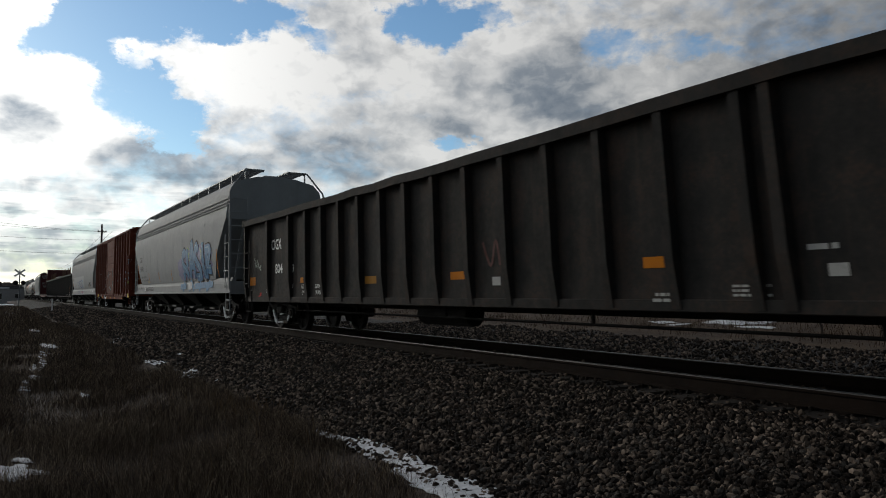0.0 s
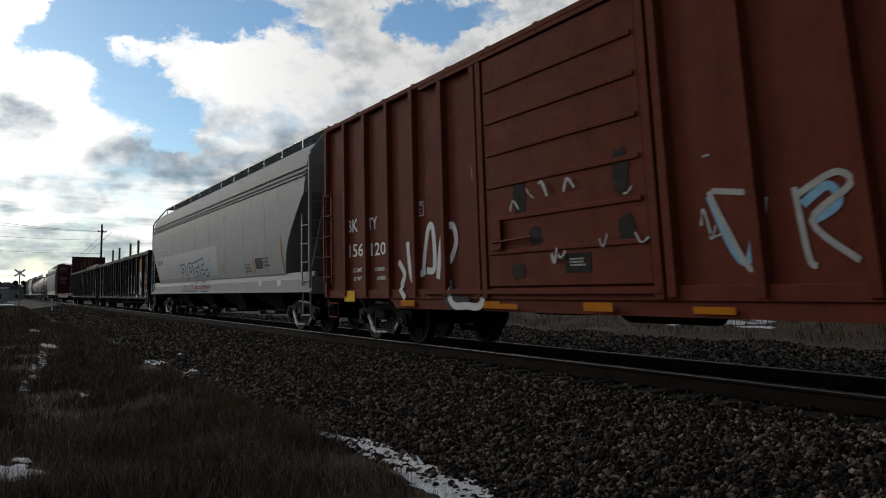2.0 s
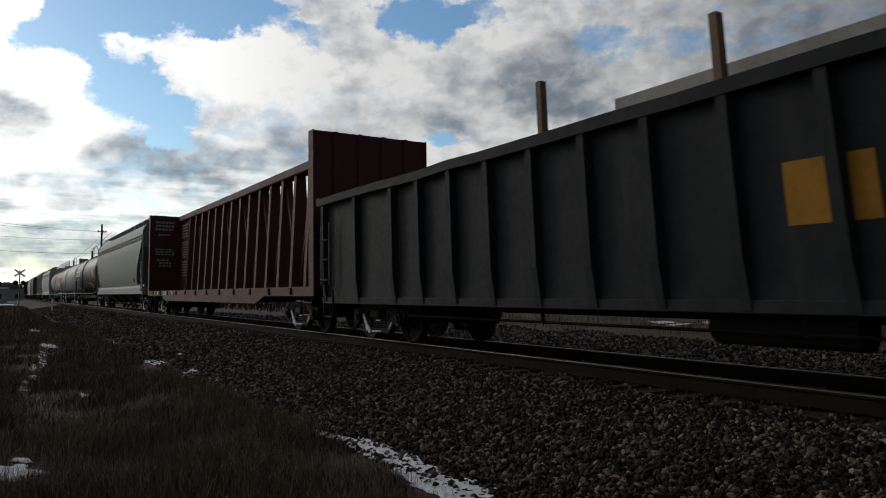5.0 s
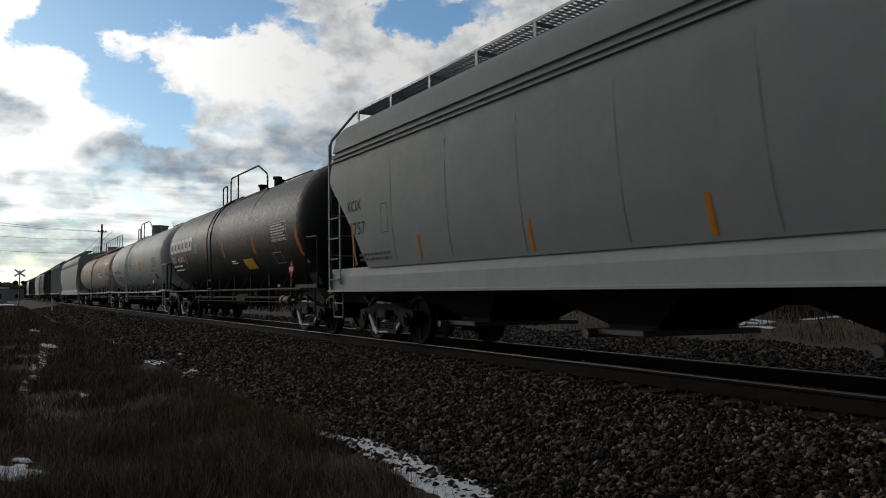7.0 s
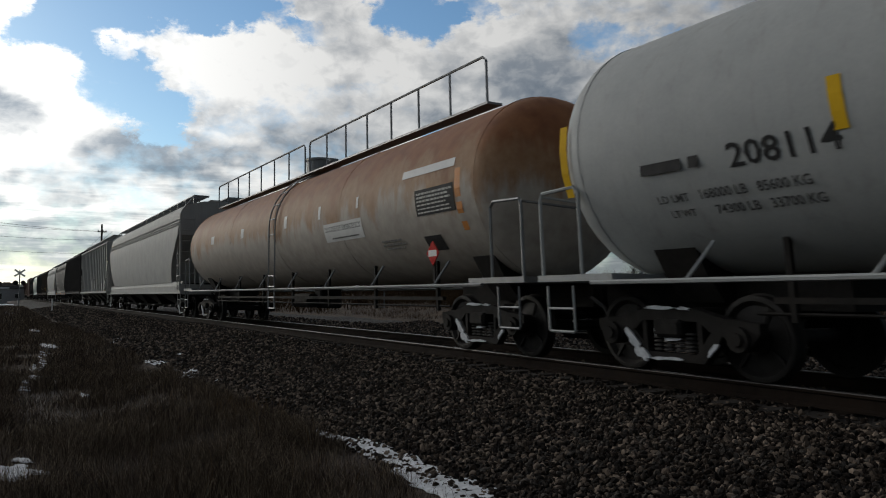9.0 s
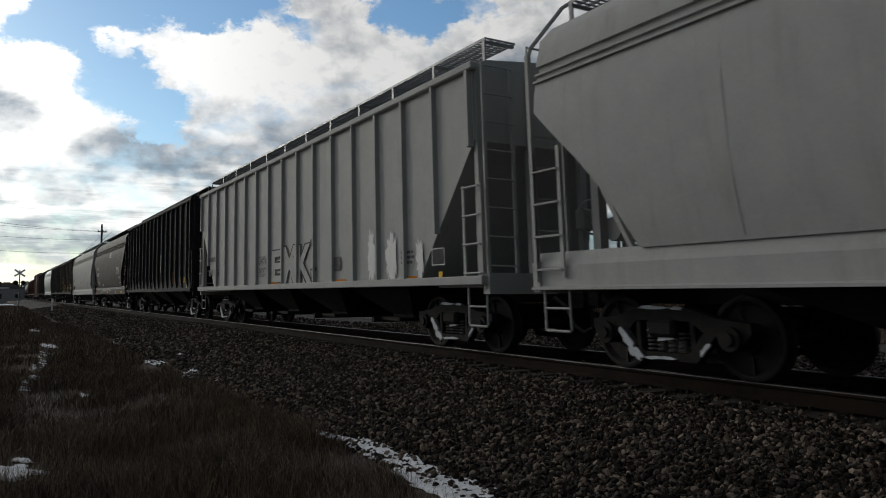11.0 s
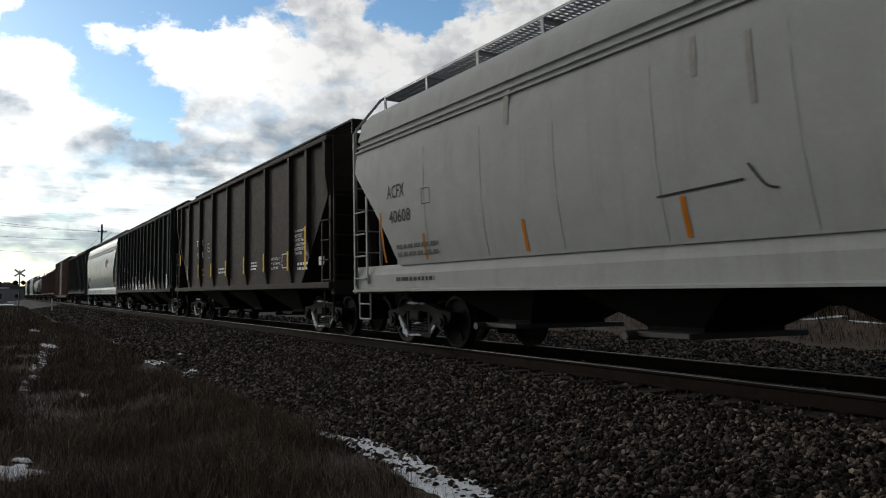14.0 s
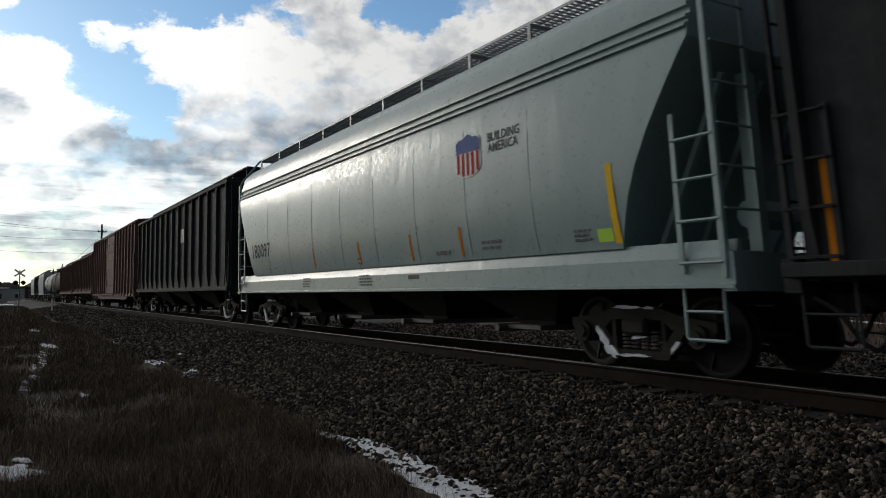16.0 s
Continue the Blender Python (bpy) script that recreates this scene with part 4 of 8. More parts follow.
def lettering(car, words, x0, x1, z0, z1, mat, side, bold=0.012, name="lettering"):
    """Words fitted between x0 and x1 and from z0 to z1 on the side that faces -y; side gives the skin's y at a height."""
    me = text_mesh(words, 1.0, mat, bold)
    co = np.array([v.co for v in me.vertices])
    lo, hi = co.min(0), co.max(0)
    for v in me.vertices:
        x = x0 + (v.co.x - lo[0]) / (hi[0] - lo[0]) * (x1 - x0)
        z = z0 + (v.co.y - lo[1]) / (hi[1] - lo[1]) * (z1 - z0)
        v.co = (x, -side(z) - 0.006, z)
    return part(name, me, mat, car)


def plate(car, x0, x1, z0, z1, mat, side, name="plate", lift=0.006, lean=0.0, label="", rows=4):
    """A thin painted or stuck-on patch that follows the skin."""
    s = Shape()
    zs = np.linspace(z0, z1, rows)
    v = []
    for z in zs:
        sh = lean * (z - z0) / max(z1 - z0, 1e-6)
        for x in (x0 + sh, x1 + sh):
            v.append((x, -side(z) - lift, z))
    s.put(v, [(2 * i, 2 * i + 1, 2 * i + 3, 2 * i + 2) for i in range(rows - 1)])
    return part(name, s, mat, car, label)


def bars(car, x0, x1, z0, z1, lines, mat, side, seed=0, name="small_print", fill=0.55):
    """Lines of small print that cannot be read, as rows of short bars."""
    rr = random.Random(seed)
    s = Shape()
    h = (z1 - z0) / lines
    for i in range(lines):
        z = z1 - (i + 0.5) * h
        x = x0
        end = x1 - rr.random() * 0.25 * (x1 - x0)
        while x < end:
            w = min(rr.uniform(0.6, 2.2) * h, end - x)
            y = -side(z) - 0.006
            s.put([(x, y, z - h * fill / 2), (x + w, y, z - h * fill / 2), (x + w, y, z + h * fill / 2), (x, y, z + h * fill / 2)], [(0, 1, 2, 3)])
            x += w + 0.35 * h
    return part(name, s, mat, car)


def frame_mark(car, x0, x1, z0, z1, mat, side, t=0.02, name="stencil_box"):
    s = Shape()
    for a, b, c, d in ((x0, x1, z0, z0 + t), (x0, x1, z1 - t, z1), (x0, x0 + t, z0, z1), (x1 - t, x1, z0, z1)):
        zs = np.linspace(c, d, 6)
        s.put([(x, -side(z) - 0.008, z) for z in zs for x in (a, b)], [(2 * i, 2 * i + 1, 2 * i + 3, 2 * i + 2) for i in range(5)])
    return part(name, s, mat, car)


def strokes(car, lines, width, mat, side, lift=0.008, name="graffiti", label="", rough=0.0, seed=1, sharp=False):
    """Sprayed strokes: each a list of (x, z) points, drawn as a flat ribbon with round joints."""
    rr = random.Random(seed)
    s = Shape()
    for k, pts in enumerate(lines):
        P = [Vector((a, 0, b)) for a, b in pts]
        fine = []
        for i in range(len(P) - 1):
            p0, p1, p2, p3 = P[max(i - 1, 0)], P[i], P[i + 1], P[min(i + 2, len(P) - 1)]
            for j in range(5):
                t = j / 5
                if sharp:
                    fine.append(p1.lerp(p2, t))
                    continue
                fine.append(0.5 * ((2 * p1) + (p2 - p0) * t + (2 * p0 - 5 * p1 + 4 * p2 - p3) * t * t + (3 * p1 - p0 - 3 * p2 + p3) * t ** 3))
        fine.append(P[-1])
        v = []
        for i, p in enumerate(fine):
            d = (fine[min(i + 1, len(fine) - 1)] - fine[max(i - 1, 0)])
            d = d.normalized() if d.length > 1e-6 else Vector((1, 0, 0))
            nrm = Vector((-d.z, 0, d.x)) * width / 2 * (1 + rr.uniform(-rough, rough))
            for q in (p - nrm, p + nrm):
                v.append((q.x, -side(q.z) - lift - 0.0006 * k, q.z))
        s.put(v, [(2 * i, 2 * i + 1, 2 * i + 3, 2 * i + 2) for i in range(len(fine) - 1)])
    return part(name, s, mat, car, label)


def blot(car, x0, x1, z0, z1, mat, side, lift=0.005, seed=1, n=40, jag=0.18, name="graffiti", label=""):
    """An uneven sprayed patch."""
    rr = random.Random(seed)
    cx, cz, w, h = (x0 + x1) / 2, (z0 + z1) / 2, (x1 - x0) / 2, (z1 - z0) / 2
    out = []
    for i in range(n):
        a = 2 * math.pi * i / n
        q = 1 + rr.uniform(-jag, jag)
        c, d = math.cos(a), math.sin(a)
        out.append((cx + w * q * math.copysign(abs(c) ** 0.6, c), cz + h * q * math.copysign(abs(d) ** 0.6, d)))
    s = Shape()
    v = []
    for f in (0.0, 0.33, 0.66, 1.0):
        for x, z in out:
            zz = cz + (z - cz) * f
            v.append((cx + (x - cx) * f, -side(zz) - lift, zz))
    fs = []
    for k in range(3):
        for i in range(n):
            j = (i + 1) % n
            fs.append((k * n + i, k * n + j, (k + 1) * n + j, (k + 1) * n + i))
    s.put(v, fs)
    return part(name, s, mat, car, label)

# ---- the train, from its head to its tail ----
gon_a = gondola("gondola", "long rusty black mill gondola, open topped", 0.4, 21.0, "rusty_black", 2.94, (-5.42, 0.97), ends=(0.1, 2.1, 3.75))
hop_a = covered_hopper("covered_hopper", "light grey covered hopper with blue graffiti", 22.6, 40.8, "grey_paint", bays=4)
box_a = boxcar("boxcar", "red-brown outside-post boxcar with faded graffiti", 42.35, 58.05, "oxide_red", 4.44, 7, 7, door=(-1.72, 1.34))
hop_b = covered_hopper("covered_hopper", "pale grey covered hopper with rust runs and outlined graffiti", 59.0, 79.2, "grey_paint", bays=4)
gon_b = gondola("gondola", "black gondola with white graffiti and timber stakes", 79.9, 100.6, "black_car", 2.94, (-5.98, 1.035))
gon_c = gondola("gondola", "black gondola with orange panel and a timber load", 101.4, 123.2, "black_car", 2.94, (-6.5, 1.03))
beam = centerbeam("centerbeam_flatcar", "empty maroon centerbeam flatcar with tall bulkheads", 123.8, 145.3, "maroon", 4.62)
hop_c = covered_hopper("covered_hopper", "dull grey covered hopper with paler sill", 146.6, 166.0, "dull_paint", bays=4, sill_mat="grey_paint")
tank_a = tank_car("tank_car", "dark brown weathered tank car with white marks", 166.7, 183.9, "brown_tank", 1.53, 2.65, "black_paint", platform=(-2.0, 3.0), dome=False, ladder_x=-0.9)
tank_b = tank_car("tank_car", "off-white tank car with yellow reflective stripes", 184.1, 202.1, "white_tank", 1.52, 2.61, "white_tank", platform=(-2.6, 1.8), dome_x=-1.0, ladder_x=-1.7)
tank_c = tank_car("tank_car", "rust-stained tan tank car with long roof walk", 202.4, 223.6, "rust_tank", 1.45, 2.57, "grate", platform=(-9.3, 8.5), rail_full=True)
hop_d = covered_hopper("covered_hopper", "pale weathered covered hopper", 224.2, 245.4, "pale_paint", bays=4)
hop_e = ribbed_hopper("ribbed_hopper", "pale grey ribbed covered hopper with black tags", 246.4, 264.1, "pale_paint", 4.30, 17, rib_w=0.07, rib_d=0.075, bays=4, roof=(0.68, 1.22))
hop_f = ribbed_hopper("ribbed_hopper", "black ribbed covered hopper", 265.2, 280.8, "black_car", 4.40, (-7.47, 7.47) + tuple(-6.62 + 0.965 * i for i in range(15)), bays=3, slope=False)
hop_g = covered_hopper("covered_hopper", "black smooth-sided covered hopper", 281.8, 297.0, "black_paint", bays=4, walk_mat="black_paint")
hop_h = covered_hopper("covered_hopper", "dirty white covered hopper with paint runs", 298.2, 315.9, "pale_paint", bays=4)
hop_i = ribbed_hopper("ribbed_hopper", "dark brown ribbed open-post hopper with yellow stripes", 316.9, 332.8, "brown_car", 4.25, (7.62, 6.51, 5.32, 3.44, 1.61, -0.33, -2.15, -3.95, -5.6, -6.9, -7.62), bays=3, rib_w=0.13)
hop_j = ribbed_hopper("ribbed_hopper", "black ribbed hopper with pale graffiti", 333.6, 349.8, "black_car", 4.28, (-7.77, 7.77) + tuple(-6.6 + 0.995 * i for i in range(15)), bays=3, slope=False)
hop_k = covered_hopper("covered_hopper", "fresh glossy grey-green covered hopper with shield emblem", 350.3, 367.3, "fresh_paint", bays=4, cut=1.2, cut_z=3.5)
hop_l = ribbed_hopper("ribbed_hopper", "black ribbed covered hopper", 368.2, 385.4, "black_car", 4.40, 15, bays=3, slope=False)
box_b = boxcar("boxcar", "tall brown outside-post boxcar", 386.3, 406.0, "oxide_brown", 4.75, 8, 8, door=(-1.6, 1.6))
hop_m = ribbed_hopper("ribbed_hopper", "brown ribbed hopper with dull paint", 406.9, 423.5, "oxide_brown", 4.0, 13, bays=3, slope=False)
hop_n = ribbed_hopper("ribbed_hopper", "brown ribbed hopper with dull paint", 424.4, 441.0, "oxide_brown", 3.9, 13, bays=3, slope=False)
tank_d = tank_car("tank_car", "dark weathered tank car", 441.8, 459.0, "brown_car", 1.46, 2.66, "black_paint", platform=(0.2, 2.8))
tank_e = tank_car("tank_car", "pale weathered tank car", 459.6, 477.0, "pale_paint", 1.46, 2.66, "black_paint", platform=(0.2, 2.8))
hop_o = covered_hopper("covered_hopper", "light grey covered hopper", 477.8, 496.0, "grey_paint", bays=4)
hop_p = ribbed_hopper("ribbed_hopper", "black ribbed covered hopper", 496.9, 513.0, "black_car", 4.3, 13, bays=3, slope=False)
hop_q = covered_hopper("covered_hopper", "light grey covered hopper", 513.9, 532.0, "pale_paint", bays=4)
gon_d = gondola("gondola", "dark open mill gondola", 532.9, 550.0, "rusty_black", 2.94, (-4.2, 1.03))

# ---- lettering, stripes and graffiti on the cars ----
SILL, THIN, RIB, POST, DOOR = flat_side(1.47), flat_side(1.53), flat_side(1.49), flat_side(1.59), flat_side(1.6)


def GON(z):
    return 1.495 if z < 0.88 else 1.45


def BOX(z):
    return 1.556 if z < 1.0 else 1.5


DRUM_A, DRUM_B, DRUM_C = drum_side(1.53, 2.65), drum_side(1.52, 2.61), drum_side(1.45, 2.57)
M["pale_repaint"] = surface("pale_repaint", [(0.36, 0.37, 0.375), (0.42, 0.43, 0.43)], 0.65, scale=3, spec=0.2)
M["red_faded"] = surface("red_faded", [(0.25, 0.05, 0.03), (0.36, 0.08, 0.05)], 0.6, scale=4)
M["rust_run"] = surface("rust_run", [(0.22, 0.15, 0.09), (0.33, 0.26, 0.19)], 0.7, scale=9)
M["run_mark"] = surface("run_mark", [(0.2, 0.19, 0.17), (0.32, 0.3, 0.27)], 0.7, scale=9)
M["tan_panel"] = surface("tan_panel", [(0.36, 0.33, 0.26), (0.42, 0.39, 0.31)], 0.6, scale=4)
M["amber_dull"] = surface("amber_dull", [(0.45, 0.16, 0.02), (0.55, 0.2, 0.03)], 0.6, scale=4)


def placard(car, x, z, number=""):
    """A diamond hazard placard on its bracket."""
    s = Shape()
    r = 0.2
    s.prism([(x - r, z), (x, z - r), (x + r, z), (x, z + r)], -1.500, -1.485)
    p = part("placard", s, "red_paint", car, "red diamond hazard placard")
    part("placard_band", Shape().box((x - 0.13, -1.504, z - 0.05), (x + 0.13, -1.5005, z + 0.05)), "white_letter", p)
    if number:
        lettering(car, number, x - 0.11, x + 0.11, z - 0.04, z + 0.04, "black_letter", flat_side(1.5), 0.01)
    part("placard_stay", Shape().box((x - 0.03, -1.484, 1.1), (x + 0.03, -1.46, z)), "underframe", car)


def shield(car, x0, x1, z0, z1):
    """A shield emblem: navy top, red and white stripes below."""
    xm, w, h = (x0 + x1) / 2, x1 - x0, z1 - z0
    edge = [(0.5, 0.0), (0.68, 0.04), (0.86, 0.1), (0.97, 0.22), (1.0, 0.4), (0.96, 0.6), (0.98, 0.8), (0.86, 0.88), (0.72, 0.88), (0.5, 0.98)]
    edge = edge + [(1 - a, b) for a, b in reversed(edge[1:-1])]

    def skin(scale, lift, name, mat, zlo=0.0, zhi=1.0):
        s = Shape()
        pts = [(x0 + w * (0.5 + (a - 0.5) * scale), z0 + h * min(max(0.5 + (b - 0.5) * scale, zlo), zhi)) for a, b in edge]
        s.put([(x, -section_y(z) - lift, z) for x, z in pts], [tuple(range(len(pts)))])
        part(name, s, mat, car)

    skin(1.06, 0.008, "emblem_rim", "white_letter")
    skin(0.98, 0.012, "emblem_field", "white_letter", 0.0, 0.6)
    skin(0.98, 0.016, "emblem_top", "navy", 0.56, 1.0)
    for i in range(5):
        a = x0 + w * (0.08 + i * 0.19)
        plate(car, a, a + w * 0.09, z0 + h * (0.12 if i in (0, 4) else 0.05), z0 + h * 0.55, "red_paint", section_y, "emblem_stripe", 0.018)


lettering(gon_a[0], "CIGX", -8.10, -7.31, 2.026, 2.293, "white_letter", GON)
lettering(gon_a[0], "804", -7.78, -7.23, 1.425, 1.671, "white_letter", GON)
lettering(gon_a[0], "759", -6.89, -6.38, 1.413, 1.624, "white_letter", GON)
plate(gon_a[0], -9.96, -9.48, 1.15, 1.37, "amber", GON, "reflective_stripe", 0.006)
plate(gon_a[0], -5.95, -5.44, 1.17, 1.29, "amber", GON, "reflective_stripe", 0.006)
plate(gon_a[0], 4.80, 5.27, 1.17, 1.29, "amber", GON, "reflective_stripe", 0.006)
plate(gon_a[0], 0.76, 1.20, 1.12, 1.24, "amber", GON, "reflective_stripe", 0.006)
plate(gon_a[0], -2.39, -1.89, 1.10, 1.24, "faded_amber", GON, "reflective_stripe", 0.006)
plate(gon_a[0], -9.09, -8.94, 0.85, 0.95, "red_paint", GON, "plate", 0.006)
plate(gon_a[0], -6.63, -6.46, 1.06, 1.17, "white_letter", GON, "plate", 0.006)
plate(gon_a[0], 6.90, 7.08, 1.04, 1.15, "faded_letter", GON, "plate", 0.006)
plate(gon_a[0], 1.90, 2.10, 1.02, 1.14, "faded_letter", GON, "plate", 0.006)
bars(gon_a[0], 5.92, 6.35, 0.86, 0.99, 3, "faded_letter", GON, 1)
bars(gon_a[0], 6.73, 7.13, 1.25, 1.34, 1, "faded_letter", GON, 2)
lettering(gon_a[0], "LD LMT", -5.86, -5.45, 1.04, 1.13, "white_letter", GON)
lettering(gon_a[0], "209900", -5.02, -4.62, 1.04, 1.13, "white_letter", GON)
lettering(gon_a[0], "LT WT", -5.84, -5.49, 0.90, 0.99, "white_letter", GON)
lettering(gon_a[0], "76100", -4.98, -4.66, 0.90, 0.99, "white_letter", GON)
bars(gon_a[0], 4.94, 5.22, 0.80, 0.92, 2, "faded_letter", GON, 4)
bars(gon_a[0], -8.55, -8.34, 0.93, 1.06, 2, "faded_letter", GON, 4)
strokes(gon_a[0], [[(-9.56, 1.88), (-9.42, 1.63), (-9.33, 1.83), (-9.26, 1.6)], [(-9.22, 1.75), (-9.14, 1.61), (-8.99, 1.68), (-9.04, 1.57), (-8.94, 1.55)]], 0.03, "sage_spray", GON, 0.008, "graffiti")
strokes(gon_a[0], [[(1.69, 1.64), (1.88, 1.3), (2.02, 1.65), (2.11, 1.3)]], 0.05, "oxide_brown", GON, 0.008, "graffiti")
lettering(hop_a[0], "CCBX", -7.18, -6.49, 2.426, 2.677, "grey_letter", section_y)
lettering(hop_a[0], "59374", -7.11, -6.26, 1.992, 2.229, "grey_letter", section_y)
lettering(hop_a[0], "LD LMT  195000 LB  88 450 KG", -7.05, -5.62, 1.686, 1.775, "grey_letter", section_y)
lettering(hop_a[0], "LT WT   66000 LB  30 850 KG  NEW 1-80", -7.00, -5.06, 1.537, 1.620, "grey_letter", section_y)
frame_mark(hop_a[0], -5.54, -5.26, 1.99, 2.25, "grey_letter", section_y, 0.012)
lettering(hop_a[0], "C", -5.42, -5.37, 2.062, 2.136, "grey_letter", section_y)
plate(hop_a[0], -4.94, -4.87, 1.46, 1.88, "amber", section_y, "reflective_stripe")
plate(hop_a[0], -2.44, -2.37, 1.46, 1.88, "amber", section_y, "reflective_stripe")
plate(hop_a[0], 0.27, 0.34, 1.46, 1.88, "amber", section_y, "reflective_stripe")
plate(hop_a[0], 2.86, 2.93, 1.46, 1.88, "amber", section_y, "reflective_stripe")
plate(hop_a[0], 5.46, 5.54, 1.46, 1.88, "amber", section_y, "reflective_stripe")
plate(hop_a[0], -7.69, -7.61, 1.46, 2.34, "amber", section_y, "reflective_stripe")
plate(hop_a[0], 7.66, 7.74, 1.46, 2.34, "amber", section_y, "reflective_stripe")
blot(hop_a[0], 1.75, 3.6, 1.47, 2.25, "violet_spray", section_y, 0.005, 3, jag=0.16, label="sprayed violet graffiti cloud")
blot(hop_a[0], 2.95, 7.05, 1.47, 2.62, "violet_spray", section_y, 0.006, 8, jag=0.1, label="sprayed violet graffiti cloud")
BLUE_LETTERS = [[(3.2, 2.3), (3.02, 2.44), (2.74, 2.36), (2.68, 2.14), (2.9, 1.92), (3.26, 1.77), (3.5, 1.55)], [(2.73, 1.74), (2.77, 1.6), (2.88, 1.5)], [(3.42, 2.55), (3.47, 1.9)],
                [(3.8, 1.5), (4.04, 2.2), (4.22, 2.72), (4.45, 2.03), (4.6, 1.5)], [(3.95, 1.96), (4.5, 1.93)],
                [(5.2, 2.4), (4.95, 2.58), (4.68, 2.3), (5.02, 2.0), (5.42, 1.75), (5.3, 1.5), (4.8, 1.5)], [(5.85, 2.66), (5.9, 1.83), (6.12, 1.52), (6.35, 1.79), (6.36, 2.5)], [(6.3, 2.4), (6.9, 2.36), (6.47, 1.8), (6.95, 1.72)]]
strokes(hop_a[0], BLUE_LETTERS, 0.42, "black_letter", section_y, 0.0085, "graffiti", "dark outline of sprayed letters", rough=0.05)
strokes(hop_a[0], BLUE_LETTERS, 0.32, "blue_spray", section_y, 0.015, "graffiti", "blue sprayed graffiti letters", rough=0.06)
strokes(hop_a[0], [[(a - 0.09, b + 0.05) for a, b in row] for row in BLUE_LETTERS], 0.035, "sky_spray", section_y, 0.022, "graffiti", rough=0.3)
strokes(hop_a[0], [[(3.6, 2.6), (3.9, 2.45), (3.7, 2.3), (3.95, 2.1)], [(5.5, 2.5), (5.7, 2.3), (5.55, 2.1)]], 0.03, "lime", section_y, 0.024, "graffiti")
blot(hop_a[0], 3.25, 3.85, 1.08, 1.36, "pale_spray", SILL, 0.018, 12, jag=0.1)
strokes(hop_a[0], [[(2.4, 1.02), (2.6, 1.38)], [(3.4, 1.02), (3.7, 1.36), (4.2, 1.05)], [(5.0, 1.03), (5.2, 1.36)], [(6.0, 1.04), (6.6, 1.34)], [(1.9, 1.2), (2.9, 1.22)], [(4.3, 1.2), (6.9, 1.24)]], 0.2, "blue_spray", SILL, 0.012, "graffiti")
strokes(hop_a[0], [[(-7.95, 1.16), (-7.86, 1.30), (-7.8, 1.14)], [(-7.7, 1.3), (-7.66, 1.14)], [(-7.55, 1.3), (-7.5, 1.14), (-7.4, 1.28)], [(-7.3, 1.14), (-7.25, 1.3), (-7.1, 1.15)], [(-7.0, 1.3), (-6.95, 1.14)], [(-6.85, 1.15), (-6.8, 1.3), (-6.7, 1.14)], [(-6.6, 1.28), (-6.5, 1.16), (-6.3, 1.22)]], 0.025, "black_letter", SILL, 0.012, "graffiti")
bars(hop_a[0], -6.1, -3.9, 1.06, 1.26, 3, "grey_letter", SILL, 5)
plate(hop_a[0], -6.35, -6.1, 1.1, 1.24, "white_letter", SILL)
plate(hop_a[0], -5.25, -5.12, 1.44, 1.53, "yellow", section_y, "plate", 0.006)
lettering(box_a[0], "BK", -6.77, -6.28, 2.114, 2.359, "white_letter", BOX)
lettering(box_a[0], "TY", -5.82, -5.41, 2.098, 2.326, "white_letter", BOX)
lettering(box_a[0], "156", -6.70, -6.04, 1.622, 1.877, "white_letter", BOX)
lettering(box_a[0], "120", -5.69, -5.07, 1.608, 1.848, "white_letter", BOX)
lettering(box_a[0], "LD LMT", -6.51, -6.10, 1.324, 1.406, "white_letter", BOX)
lettering(box_a[0], "158400", -5.54, -5.13, 1.321, 1.393, "white_letter", BOX)
lettering(box_a[0], "LT WT", -6.48, -6.12, 1.161, 1.236, "white_letter", BOX)
lettering(box_a[0], "61600", -5.45, -5.09, 1.159, 1.230, "white_letter", BOX)
frame_mark(box_a[0], -3.93, -3.65, 2.18, 2.42, "white_letter", BOX, 0.015)
lettering(box_a[0], "C", -3.83, -3.74, 2.228, 2.306, "white_letter", BOX)
lettering(box_a[0], "PLATE", -3.89, -3.68, 2.347, 2.392, "white_letter", BOX)
plate(box_a[0], 7.11, 7.60, 0.77, 0.98, "yellow", BOX, "yellow_panel", 0.006)
plate(box_a[0], 4.79, 5.26, 0.70, 0.75, "amber", BOX, "yellow_panel", 0.006)
plate(box_a[0], 1.82, 2.31, 0.70, 0.77, "amber", BOX, "yellow_panel", 0.006)
plate(box_a[0], 0.26, 0.74, 0.70, 0.80, "amber", DOOR, "yellow_panel", 0.006)
plate(box_a[0], -1.97, -1.49, 0.70, 0.80, "amber", BOX, "yellow_panel", 0.006)
plate(box_a[0], -6.83, -6.34, 0.76, 0.97, "yellow", BOX, "yellow_panel", 0.006)
plate(box_a[0], -4.42, -3.93, 0.70, 0.80, "amber", BOX, "yellow_panel", 0.006)
plate(box_a[0], -1.52, -1.03, 0.70, 0.77, "amber", DOOR, "yellow_panel", 0.006)
plate(box_a[0], -2.16, -1.85, 2.55, 2.76, "white_letter", BOX, "notice_plate", 0.006)
plate(box_a[0], -1.85, -1.50, 1.76, 2.02, "faded_letter", BOX, "notice_plate", 0.006)
plate(box_a[0], -2.13, -1.39, 1.25, 1.69, "oxide_brown", BOX, "patch", 0.006)
plate(box_a[0], 6.74, 6.95, 1.51, 1.65, "lime", BOX, "sticker", 0.006)
plate(box_a[0], 6.94, 7.39, 1.15, 1.48, "black_letter", BOX, "sign_plate", 0.007)
frame_mark(box_a[0], 7.01, 7.39, 1.15, 1.45, "white_letter", BOX, 0.012)
